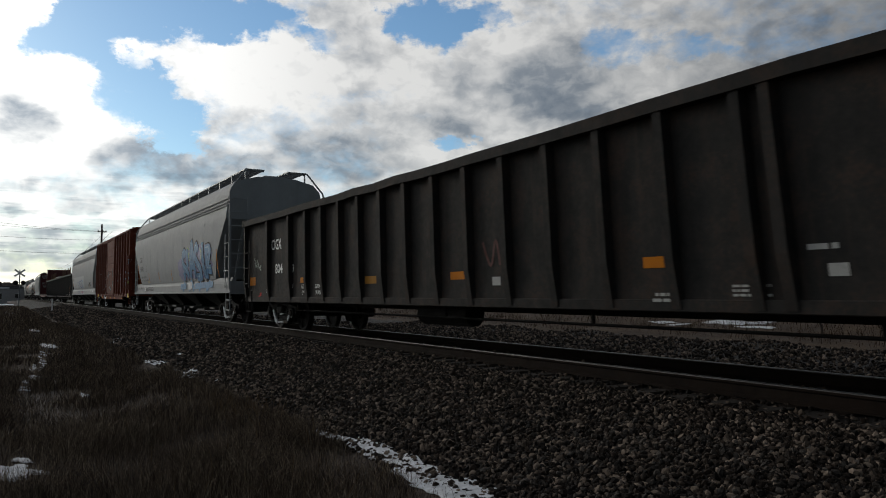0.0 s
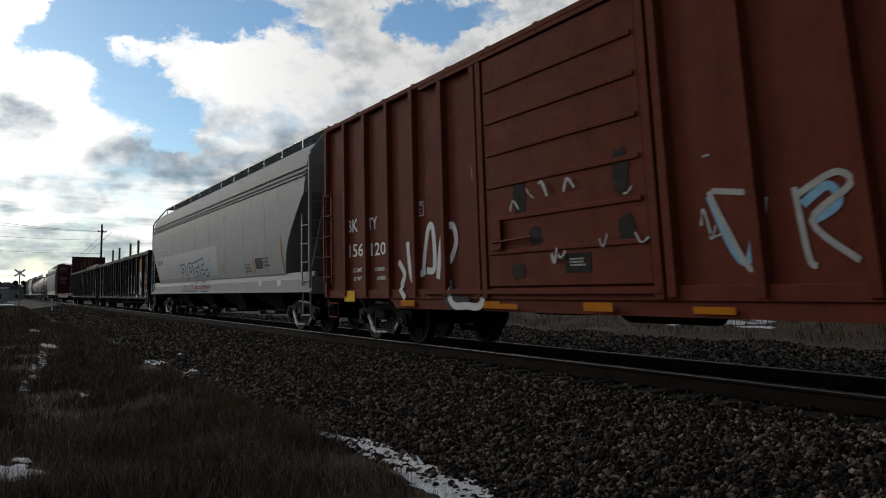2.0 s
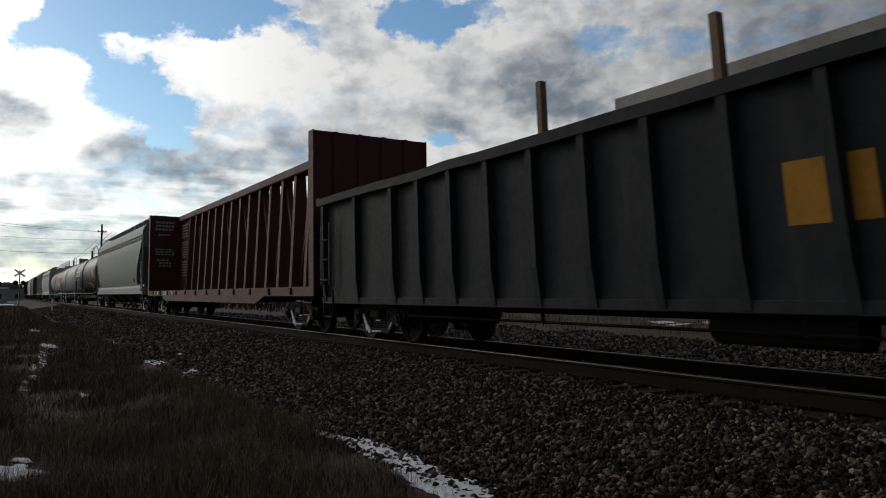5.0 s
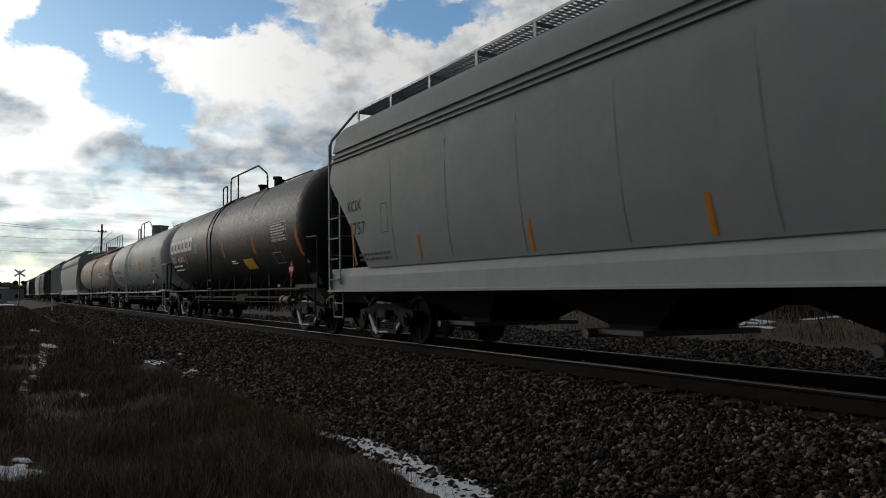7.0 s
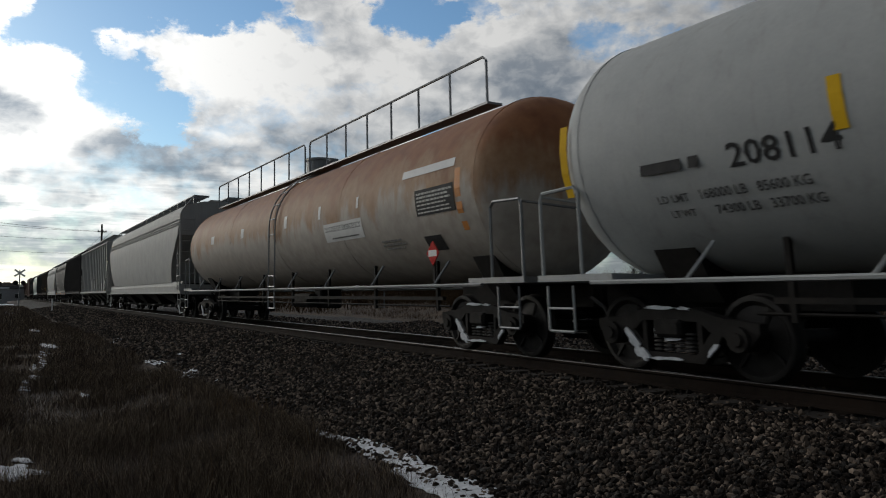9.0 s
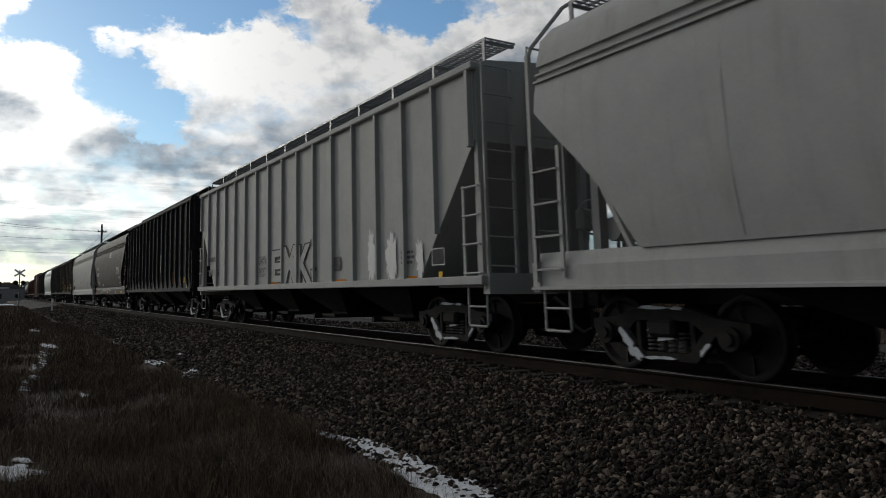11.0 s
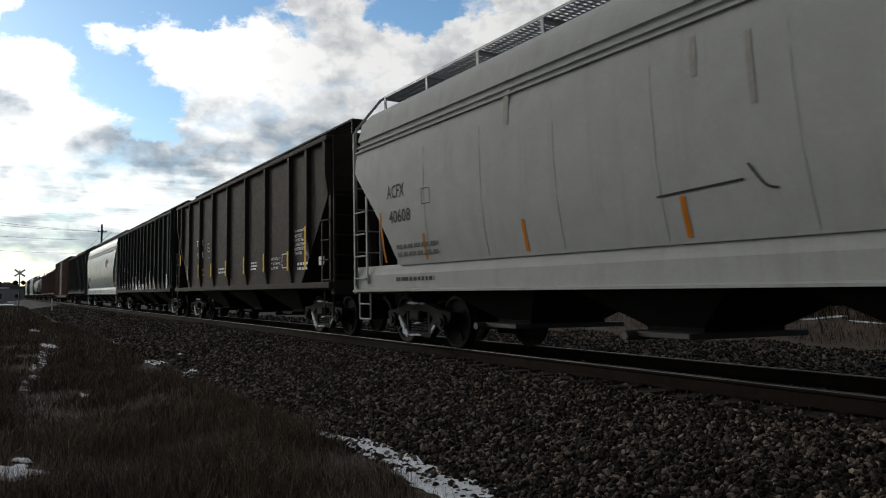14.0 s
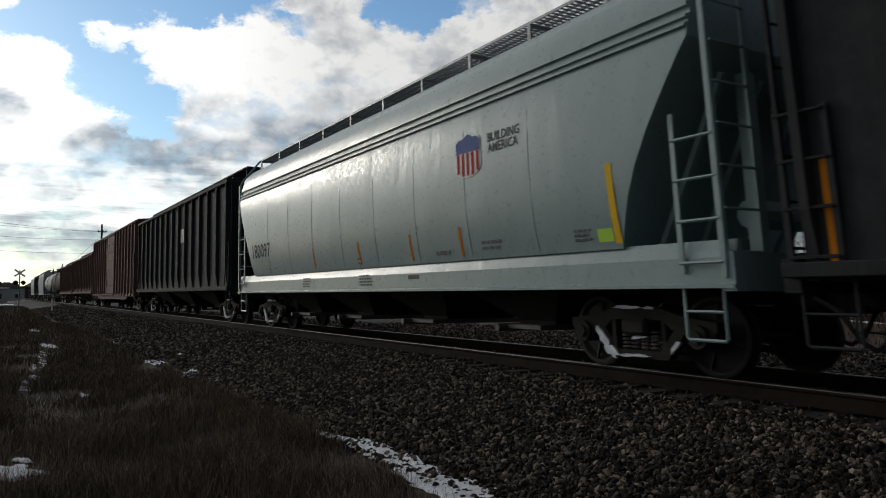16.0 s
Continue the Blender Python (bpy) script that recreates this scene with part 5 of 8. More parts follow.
strokes(box_a[0], [[(-4.23, 1.78), (-4.14, 1.23), (-3.95, 1.03)], [(-4.0, 1.79), (-3.85, 1.26), (-3.62, 1.28)], [(-3.71, 1.22), (-3.53, 1.9), (-3.36, 1.95), (-3.33, 1.33), (-3.58, 1.28)], [(-3.23, 1.14), (-3.07, 1.8), (-2.76, 1.95), (-2.65, 1.7), (-2.83, 1.42), (-2.95, 1.37), (-2.76, 0.78), (-2.33, 0.73), (-1.94, 0.76), (-1.88, 1.18)], [(-2.95, 0.9), (-2.87, 1.13)], [(-4.56, 1.46), (-4.35, 1.24), (-4.45, 1.04), (-4.25, 0.83)]], 0.11, "pale_spray", BOX, 0.008, "graffiti", "white sprayed graffiti letters")
strokes(box_a[0], [[(-3.11, 1.2), (-2.91, 0.84), (-2.79, 0.7)], [(-2.95, 1.37), (-2.72, 0.84), (-2.26, 0.79)]], 0.16, "black_letter", BOX, 0.0065, "graffiti")
strokes(box_a[0], [[(2.09, 1.89), (2.24, 1.56), (2.53, 1.1), (2.71, 1.77)], [(2.13, 1.89), (2.67, 1.81)], [(3.01, 1.82), (3.07, 1.21), (3.14, 1.13)], [(3.01, 1.74), (3.39, 1.9), (3.51, 1.78), (3.14, 1.51), (3.51, 1.16)], [(3.91, 1.75), (4.02, 1.91), (4.34, 1.75), (4.45, 1.44), (4.19, 1.38)], [(3.86, 1.11), (4.19, 1.24), (4.34, 1.1), (4.19, 1.45)], [(3.86, 2.04), (4.02, 2.09), (4.19, 2.0)]], 0.06, "faded_letter", BOX, 0.008, "graffiti")
strokes(box_a[0], [[(2.09, 1.85), (2.31, 1.31), (2.48, 1.22), (2.63, 1.77)], [(3.07, 1.66), (3.32, 1.8), (3.39, 1.64), (3.14, 1.51)]], 0.08, "sky_spray", BOX, 0.0068, "graffiti")
strokes(box_a[0], [[(4.93, 1.67), (5.15, 1.96), (5.57, 1.98), (5.73, 1.6), (5.57, 1.26), (5.32, 1.21), (5.06, 1.53)], [(5.73, 2.02), (5.96, 2.19), (6.21, 2.01), (6.14, 1.8), (5.88, 1.79)], [(6.03, 1.69), (6.14, 1.18), (6.38, 1.2), (6.54, 1.54), (6.45, 1.93), (6.76, 2.12), (7.0, 2.01)], [(6.94, 1.81), (7.22, 2.05), (7.48, 1.94), (7.51, 1.7), (7.33, 1.62)], [(7.17, 1.61), (6.88, 1.87)], [(7.17, 1.61), (7.58, 1.5)], [(7.11, 0.99), (7.06, 0.77), (7.22, 0.89)]], 0.055, "sky_spray", BOX, 0.008, "graffiti")
strokes(box_a[0], [[(6.82, 2.76), (6.97, 2.83), (6.94, 2.6), (6.82, 2.71)], [(7.06, 2.8), (7.14, 2.58), (7.2, 2.87), (7.28, 2.65), (7.3, 2.89)], [(7.41, 2.81), (7.73, 2.57), (7.91, 2.82)], [(7.08, 2.5), (7.2, 2.6), (7.33, 2.42)], [(7.48, 2.56), (7.56, 2.61), (7.58, 2.51)]], 0.035, "sky_spray", BOX, 0.008, "graffiti")
strokes(box_a[0], [[(7.58, 2.18), (7.73, 2.2), (7.87, 2.09), (7.68, 2.07), (7.82, 2.16)], [(7.63, 2.24), (7.73, 2.04), (7.84, 2.2)]], 0.02, "pale_spray", BOX, 0.008, "graffiti")
for i, (a, b, c, d) in enumerate([(-1.05, -0.78, 1.93, 2.39), (0.86, 1.1, 2.02, 2.5), (0.90, 1.14, 1.45, 1.76), (-0.74, -0.50, 1.53, 1.75), (-1.15, -0.85, 1.1, 1.3)]):
    blot(box_a[0], a, b, c, d, "underframe", flat_side(1.572), 0.004, 300 + i, jag=0.2, name="scraped_paint")
plate(box_a[0], -0.06, 0.40, 1.15, 1.38, "underframe", flat_side(1.572), "sign_plate", 0.004)
bars(box_a[0], 0.04, 0.32, 1.22, 1.33, 3, "faded_letter", flat_side(1.574), 301)
rust = random.Random(77)
for i in range(16):
    a, b = rust.uniform(-1.1, 2.1), rust.choice((1.45, 1.5, 1.95, 2.05, 2.2)) + rust.uniform(-0.08, 0.1)
    w = rust.uniform(0.08, 0.22)
    strokes(box_a[0], [[(a, b), (a + w * 0.4, b + rust.uniform(-0.14, 0.16)), (a + w, b + rust.uniform(-0.2, 0.1))]], rust.uniform(0.02, 0.05), "faded_letter", DOOR if a < 1.3 else BOX, 0.008, "graffiti", rough=0.4, seed=i)
plate(hop_b[0], -8.14, 1.89, 1.53, 2.45, "pale_repaint", section_y, "repaint_patch", 0.004, label="paler repainted patch", rows=6)
lettering(hop_b[0], "881641", -8.13, -7.02, 2.115, 2.383, "grey_letter", section_y)
frame_mark(hop_b[0], -8.30, -6.63, 2.06, 2.78, "white_letter", section_y, 0.012)
strokes(hop_b[0], [[(-3.52, 1.48), (-3.7, 1.98), (-2.95, 2.04), (-2.72, 1.9), (-2.85, 1.72), (-2.5, 1.48)], [(-3.3, 1.84), (-3.05, 1.87), (-3.1, 1.74), (-3.32, 1.72), (-3.3, 1.84)],
                   [(-2.38, 1.48), (-2.46, 1.9), (-2.25, 2.02), (-1.74, 2.04), (-1.6, 1.88), (-1.42, 1.48)], [(-2.1, 1.72), (-2.08, 1.86), (-1.88, 1.87), (-1.82, 1.72), (-2.1, 1.72)],
                   [(-1.34, 1.48), (-1.54, 2.0), (-0.74, 2.07), (-0.66, 1.86), (-1.16, 1.82), (-1.12, 1.7), (-0.84, 1.7), (-0.78, 1.56), (-1.1, 1.52)],
                   [(-0.5, 1.48), (-0.7, 2.06), (0.1, 2.14), (0.18, 1.94), (-0.3, 1.88), (-0.28, 1.74), (0.02, 1.74), (0.08, 1.6), (-0.26, 1.58)], [(0.3, 1.72), (0.6, 1.74), (0.64, 1.54), (0.34, 1.52), (0.3, 1.72)]],
        0.055, "navy", section_y, 0.008, "graffiti", "outlined blue graffiti letters", rough=0.12, sharp=True)
strokes(hop_b[0], [[(0.9, 1.41), (0.69, 2.0), (0.94, 2.01), (1.07, 1.61)], [(0.87, 1.42), (0.71, 1.97)]], 0.11, "sky_spray", section_y, 0.008, "graffiti")
strokes(hop_b[0], [[(-3.57, 1.36), (-3.55, 1.02), (-3.23, 1.02), (-3.21, 1.23), (-2.93, 1.21), (-2.84, 1.02), (-2.44, 1.02), (-2.48, 1.36)], [(-2.33, 1.34), (-2.28, 1.02), (-2.06, 1.02), (-2.08, 1.28), (-1.88, 1.29), (-1.82, 1.02), (-1.56, 1.02)], [(-1.42, 1.36), (-1.37, 1.02), (-1.24, 1.02), (-1.29, 1.29), (-1.01, 1.36)], [(-0.54, 1.36), (-0.5, 1.02), (0.34, 1.02), (0.25, 1.2), (-0.27, 1.19), (-0.29, 1.33), (0.09, 1.36)]], 0.045, "navy", SILL, 0.012, "graffiti", sharp=True)
strokes(hop_b[0], [[(0.85, 1.36), (0.88, 1.02)]], 0.09, "sky_spray", SILL, 0.012, "graffiti")
bars(hop_b[0], -1.6, 0.9, 1.10, 1.22, 2, "red_paint", SILL, 8)
plate(hop_b[0], -5.94, -5.87, 1.46, 1.88, "amber", section_y, "reflective_stripe")
plate(hop_b[0], -3.34, -3.27, 1.46, 1.88, "amber", section_y, "reflective_stripe")
plate(hop_b[0], -0.54, -0.46, 1.46, 1.88, "amber", section_y, "reflective_stripe")
plate(hop_b[0], 2.56, 2.63, 1.46, 1.88, "amber", section_y, "reflective_stripe")
plate(hop_b[0], 5.76, 5.83, 1.46, 1.88, "amber", section_y, "reflective_stripe")
plate(hop_b[0], -8.24, -8.17, 1.46, 2.3, "amber", section_y, "reflective_stripe")
plate(hop_b[0], 8.16, 8.23, 1.46, 2.3, "amber", section_y, "reflective_stripe")
plate(hop_b[0], 5.94, 6.59, 1.56, 1.89, "black_letter", section_y, "sign_plate", 0.006)
frame_mark(hop_b[0], 5.94, 6.59, 1.56, 1.89, "white_letter", section_y, 0.012)
bars(hop_b[0], 4.97, 5.60, 1.50, 1.77, 3, "grey_letter", section_y, 9)
bars(hop_b[0], 6.66, 7.18, 1.61, 1.88, 3, "grey_letter", section_y, 10)
plate(hop_b[0], 7.92, 8.01, 3.17, 3.45, "rust_run", section_y, "rust_run", 0.003)
plate(hop_b[0], 6.76, 6.83, 3.25, 3.45, "rust_run", section_y, "rust_run", 0.003)
plate(hop_b[0], 6.18, 6.23, 3.24, 3.45, "rust_run", section_y, "rust_run", 0.003)
plate(hop_b[0], 5.60, 5.68, 3.16, 3.45, "rust_run", section_y, "rust_run", 0.003)
plate(hop_b[0], 4.44, 4.49, 3.19, 3.45, "rust_run", section_y, "rust_run", 0.003)
plate(hop_b[0], 3.86, 3.96, 3.29, 3.45, "rust_run", section_y, "rust_run", 0.003)
plate(hop_b[0], 3.28, 3.34, 3.29, 3.45, "rust_run", section_y, "rust_run", 0.003)
plate(hop_b[0], 2.70, 2.77, 3.20, 3.45, "rust_run", section_y, "rust_run", 0.003)
plate(hop_b[0], 2.12, 2.19, 3.14, 3.45, "rust_run", section_y, "rust_run", 0.003)
plate(hop_b[0], 1.54, 1.62, 3.19, 3.45, "rust_run", section_y, "rust_run", 0.003)
plate(hop_b[0], 0.96, 1.04, 3.18, 3.45, "rust_run", section_y, "rust_run", 0.003)
plate(hop_b[0], 0.38, 0.46, 3.19, 3.45, "rust_run", section_y, "rust_run", 0.003)
plate(hop_b[0], -0.78, -0.71, 3.24, 3.45, "rust_run", section_y, "rust_run", 0.003)
plate(hop_b[0], -1.36, -1.27, 3.13, 3.45, "rust_run", section_y, "rust_run", 0.003)
plate(hop_b[0], -1.94, -1.86, 3.25, 3.45, "rust_run", section_y, "rust_run", 0.003)
plate(hop_b[0], -2.52, -2.43, 3.22, 3.45, "rust_run", section_y, "rust_run", 0.003)
plate(hop_b[0], -3.68, -3.60, 3.19, 3.45, "rust_run", section_y, "rust_run", 0.003)
plate(hop_b[0], -5.42, -5.33, 3.28, 3.45, "rust_run", section_y, "rust_run", 0.003)
plate(hop_b[0], -6.00, -5.90, 3.15, 3.45, "rust_run", section_y, "rust_run", 0.003)
plate(hop_b[0], -6.58, -6.53, 3.28, 3.45, "rust_run", section_y, "rust_run", 0.003)
plate(hop_b[0], -7.16, -7.08, 3.13, 3.45, "rust_run", section_y, "rust_run", 0.003)
plate(hop_b[0], -7.74, -7.69, 3.20, 3.45, "rust_run", section_y, "rust_run", 0.003)
plate(hop_b[0], -8.32, -8.26, 3.15, 3.45, "rust_run", section_y, "rust_run", 0.003)
plate(hop_b[0], 7.60, 7.90, 1.12, 1.26, "white_letter", SILL)
plate(hop_b[0], 6.10, 6.30, 1.12, 1.26, "white_letter", SILL)
plate(gon_b[0], 5.83, 8.50, 1.74, 2.66, "faded_amber", GON, "orange_panel", 0.006, label="faded orange painted panel")
strokes(gon_b[0], [[(7.46, 2.22), (8.06, 1.78)], [(7.97, 2.24), (7.51, 1.78)]], 0.1, "red_faded", GON, 0.012, "painted_cross")
strokes(gon_b[0], [[(5.99, 2.28), (7.01, 2.24)], [(5.99, 2.15), (7.01, 2.09)]], 0.12, "red_faded", GON, 0.012, "painted_bar")
strokes(gon_b[0], [[(3.46, 0.98), (3.46, 1.88)], [(3.93, 0.98), (3.93, 1.88), (4.48, 1.88), (4.62, 1.65), (4.48, 1.43), (4.0, 1.43)], [(4.21, 1.43), (4.62, 0.98)], [(4.75, 0.98), (4.75, 1.88), (5.43, 0.98), (5.43, 1.88)], [(5.91, 0.98), (5.91, 1.88)], [(7.07, 1.88), (6.38, 1.88), (6.38, 0.98), (7.07, 0.98)], [(6.38, 1.43), (6.93, 1.43)], [(7.54, 0.98), (7.2, 1.43), (7.54, 1.88), (7.88, 1.43), (7.54, 0.98)]], 0.3, "pale_spray", GON, 0.009, "graffiti", "large white sprayed graffiti letters", rough=0.15)
strokes(gon_b[0], [[(3.54, 1.05), (3.54, 1.8)], [(4.0, 1.05), (4.0, 1.8), (4.52, 1.8), (4.65, 1.61), (4.52, 1.43), (4.06, 1.43)], [(4.26, 1.43), (4.65, 1.05)], [(4.78, 1.05), (4.78, 1.8), (5.44, 1.05), (5.44, 1.8)], [(5.89, 1.05), (5.89, 1.8)], [(7.0, 1.8), (6.35, 1.8), (6.35, 1.05), (7.0, 1.05)], [(6.35, 1.43), (6.87, 1.43)], [(7.46, 1.05), (7.13, 1.43), (7.46, 1.8), (7.79, 1.43), (7.46, 1.05)]], 0.05, "black_letter", GON, 0.016, "graffiti", rough=0.15)
lettering(gon_b[0], "JSG21", 9.07, 9.48, 1.057, 1.175, "white_letter", GON)
bars(gon_b[0], 8.91, 9.32, 1.47, 1.88, 4, "white_letter", GON, 11)
bars(gon_b[0], 8.04, 8.60, 1.06, 1.24, 2, "white_letter", GON, 12)
bars(gon_b[0], 9.13, 9.63, 0.80, 0.91, 2, "faded_letter", GON, 13)
bars(gon_b[0], 8.30, 8.67, 0.80, 0.93, 2, "faded_letter", GON, 14)
plate(gon_b[0], 9.68, 9.8, 1.05, 1.98, "amber", POST, "reflective_stripe")
lettering(gon_b[0], "GN", -7.54, -6.94, 2.094, 2.355, "faded_amber", GON)
lettering(gon_b[0], "TX", -6.43, -5.98, 2.102, 2.348, "faded_amber", GON)
lettering(gon_b[0], "290", -7.48, -6.87, 1.603, 1.849, "faded_amber", GON)
lettering(gon_b[0], "101", -6.43, -5.98, 1.611, 1.838, "faded_amber", GON)
lettering(gon_b[0], "LD LMT", -8.02, -7.64, 1.239, 1.325, "white_letter", GON)
lettering(gon_b[0], "207300", -7.17, -6.81, 1.224, 1.304, "white_letter", GON)
lettering(gon_b[0], "LT WT", -8.00, -7.67, 1.080, 1.166, "white_letter", GON)
lettering(gon_b[0], "78700", -7.10, -6.78, 1.064, 1.150, "white_letter", GON)
plate(gon_b[0], -9.37, -9.15, 1.04, 1.97, "amber", GON, "reflective_stripe", 0.006)
plate(gon_b[0], -6.01, -5.86, 1.03, 1.50, "amber", GON, "reflective_stripe", 0.006)
plate(gon_b[0], 0.11, 0.23, 1.01, 1.46, "amber", GON, "reflective_stripe", 0.006)
plate(gon_b[0], -3.11, -2.95, 1.02, 1.49, "amber", GON, "reflective_stripe", 0.006)
frame_mark(gon_b[0], -4.31, -4.01, 1.82, 2.08, "white_letter", GON, 0.015)
lettering(gon_b[0], "C", -4.20, -4.12, 1.880, 1.974, "white_letter", GON)
plate(gon_b[0], -1.50, -1.27, 2.01, 2.36, "faded_amber", GON, "painted_shape", 0.006)
plate(gon_b[0], -1.27, -0.93, 2.23, 2.38, "faded_amber", GON, "painted_shape", 0.007)
strokes(gon_b[0], [[(-0.42, 2.33), (-0.1, 2.35), (0.03, 2.3), (0.03, 2.0)], [(0.0, 2.0), (-0.4, 1.98), (-0.42, 2.12), (0.0, 2.16)]], 0.12, "faded_amber", GON, 0.008, "painted_shape")
frame_mark(gon_b[0], -1.43, -0.86, 1.36, 1.86, "faded_amber", GON, 0.045, "painted_shape")
for a, b, c, d in ((-0.70, 0.20, 1.86, 1.91), (-0.70, -0.25, 1.72, 1.765), (-0.30, -0.25, 1.54, 1.72), (-0.30, 0.20, 1.54, 1.585), (0.155, 0.20, 1.585, 1.86)):
    plate(gon_b[0], a, b, c, d, "faded_amber", GON, "painted_shape", 0.006)
plate(gon_b[0], 0.37, 0.86, 1.43, 1.85, "faded_amber", GON, "painted_shape", 0.006)
plate(gon_b[0], 1.42, 1.91, 1.55, 1.81, "faded_amber", GON, "painted_shape", 0.006)
plate(gon_b[0], 2.43, 2.97, 1.51, 1.81, "faded_amber", GON, "painted_shape", 0.006)


def tag(car, x0, x1, z0, z1, mat, side, seed, width=0.035, loops=3):
    """A fast sprayed signature: a tall first letter and a run of tangled loops."""
    rr = random.Random(seed)
    w, h = x1 - x0, z1 - z0
    line = []
    for i in range(loops * 6):
        a = i / 6 * 2 * math.pi
        f = i / (loops * 6)
        line.append((x0 + w * (0.1 + 0.75 * f) + 0.16 * w * math.cos(a) + rr.uniform(-0.13, 0.13) * w, z1 - h * (0.25 + 0.4 * f) + 0.22 * h * math.sin(a) + rr.uniform(-0.12, 0.12) * h))
    first = [(x0, z1 - 0.05 * h), (x0 + 0.12 * w, z0 + 0.5 * h), (x0 + 0.3 * w, z1), (x0 + 0.34 * w, z0 + 0.45 * h)]
    tail = [(x0 + 0.5 * w, z0 + 0.3 * h), (x1, z0 + 0.36 * h), (x0 + 0.72 * w, z0 + 0.08 * h), (x1 - 0.06 * w, z0)]
    strokes(car, [first, line, tail], width, mat, side, 0.008, "graffiti", rough=0.25, seed=seed)


for i, (x0, x1, z0, z1) in enumerate([(-9.30, -8.68, 1.28, 1.95), (-8.31, -7.66, 1.44, 1.93), (-5.70, -5.12, 1.24, 1.90), (-4.66, -4.06, 1.18, 1.78), (-3.70, -3.05, 1.10, 2.05), (-2.62, -1.95, 1.11, 2.08)]):
    tag(gon_b[0], x0, x1, z0, z1, "sage_spray", GON, 60 + i)
bars(gon_b[0], -1.25, -0.45, 1.13, 1.19, 1, "faded_letter", GON, 61)
plate(gon_c[0], 4.37, 7.42, 1.54, 2.76, "faded_amber", GON, "orange_panel", 0.006, label="faded orange painted panel")
strokes(gon_c[0], [[(5.07, 2.35), (6.47, 2.43)], [(5.72, 2.32), (5.72, 1.73)], [(6.63, 2.11), (7.24, 1.72)], [(7.24, 2.36), (6.63, 1.75)]], 0.14, "red_faded", GON, 0.012, "painted_shape")
plate(gon_c[0], 9.53, 9.88, 1.24, 1.41, "amber", GON, "reflective_stripe", 0.006)
bars(gon_c[0], 9.27, 9.68, 1.47, 2.02, 4, "white_letter", GON, 20)
frame_mark(gon_c[0], 8.28, 8.62, 1.40, 1.68, "white_letter", GON, 0.03)
plate(gon_c[0], 1.55, 1.91, 1.54, 2.22, "faded_amber", GON, "painted_shape", 0.006)
plate(gon_c[0], 0.18, 1.02, 1.49, 2.06, "faded_amber", GON, "painted_shape", 0.006)
lettering(hop_c[0], "KCIX", -8.46, -7.83, 2.490, 2.699, "black_letter", section_y)
lettering(hop_c[0], "1757", -8.35, -7.68, 2.030, 2.271, "black_letter", section_y)
bars(hop_c[0], -8.09, -6.69, 1.51, 1.69, 2, "black_letter", section_y, 21)
frame_mark(hop_c[0], -7.00, -6.73, 2.00, 2.52, "black_letter", section_y, 0.012)
plate(hop_c[0], -5.73, -5.66, 1.46, 1.88, "amber", section_y, "reflective_stripe")
plate(hop_c[0], -2.73, -2.66, 1.46, 1.88, "amber", section_y, "reflective_stripe")
plate(hop_c[0], 0.17, 0.24, 1.46, 1.88, "amber", section_y, "reflective_stripe")
plate(hop_c[0], 2.46, 2.54, 1.46, 1.88, "amber", section_y, "reflective_stripe")
plate(hop_c[0], 5.27, 5.34, 1.46, 1.88, "amber", section_y, "reflective_stripe")
plate(hop_c[0], -8.33, -8.26, 1.46, 2.3, "amber", section_y, "reflective_stripe")
plate(hop_c[0], 7.96, 8.04, 1.46, 2.3, "amber", section_y, "reflective_stripe")
plate(hop_c[0], 6.93, 7.37, 1.56, 1.75, "black_letter", section_y, "sign_plate", 0.006)
for i in range(6):
    frame_mark(tank_a[0], -7.49 + i * 0.64, -6.93 + i * 0.64, 2.50, 2.97, "white_letter", DRUM_A, 0.125, "emblem_block")
lettering(tank_a[0], "PROX", -7.42, -6.59, 2.143, 2.387, "white_letter", DRUM_A)
lettering(tank_a[0], "42005", -6.32, -5.20, 2.136, 2.335, "white_letter", DRUM_A)
bars(tank_a[0], -7.24, -5.32, 1.80, 2.09, 2, "faded_letter", DRUM_A, 22)
frame_mark(tank_a[0], -3.23, -2.93, 2.37, 2.65, "white_letter", DRUM_A, 0.014)
lettering(tank_a[0], "C", -3.12, -3.04, 2.450, 2.544, "white_letter", DRUM_A)
plate(tank_a[0], -5.00, -4.80, 2.04, 2.49, "amber", DRUM_A, "reflective_stripe", 0.006)
plate(tank_a[0], -1.87, -1.72, 2.06, 2.51, "amber", DRUM_A, "reflective_stripe", 0.006)
plate(tank_a[0], 3.62, 3.85, 2.03, 2.50, "amber", DRUM_A, "reflective_stripe", 0.006)
plate(tank_a[0], 0.41, 0.61, 2.05, 2.49, "amber", DRUM_A, "reflective_stripe", 0.006)
plate(tank_a[0], 7.15, 7.32, 1.64, 2.50, "amber", DRUM_A, "reflective_stripe", 0.006)
frame_mark(tank_a[0], 5.40, 6.62, 2.23, 2.69, "faded_letter", DRUM_A, 0.015)
bars(tank_a[0], 5.45, 6.58, 2.24, 2.66, 6, "faded_letter", DRUM_A, 23)
plate(tank_a[0], 2.30, 3.26, 1.64, 1.92, "yellow", DRUM_A, "plate", 0.006)
frame_mark(tank_a[0], 5.15, 5.77, 1.70, 1.98, "white_letter", DRUM_A, 0.015)
bars(tank_a[0], 1.06, 1.64, 1.81, 1.93, 2, "white_letter", DRUM_A, 24)
placard(tank_a[0], 6.95, 1.5, "3295")
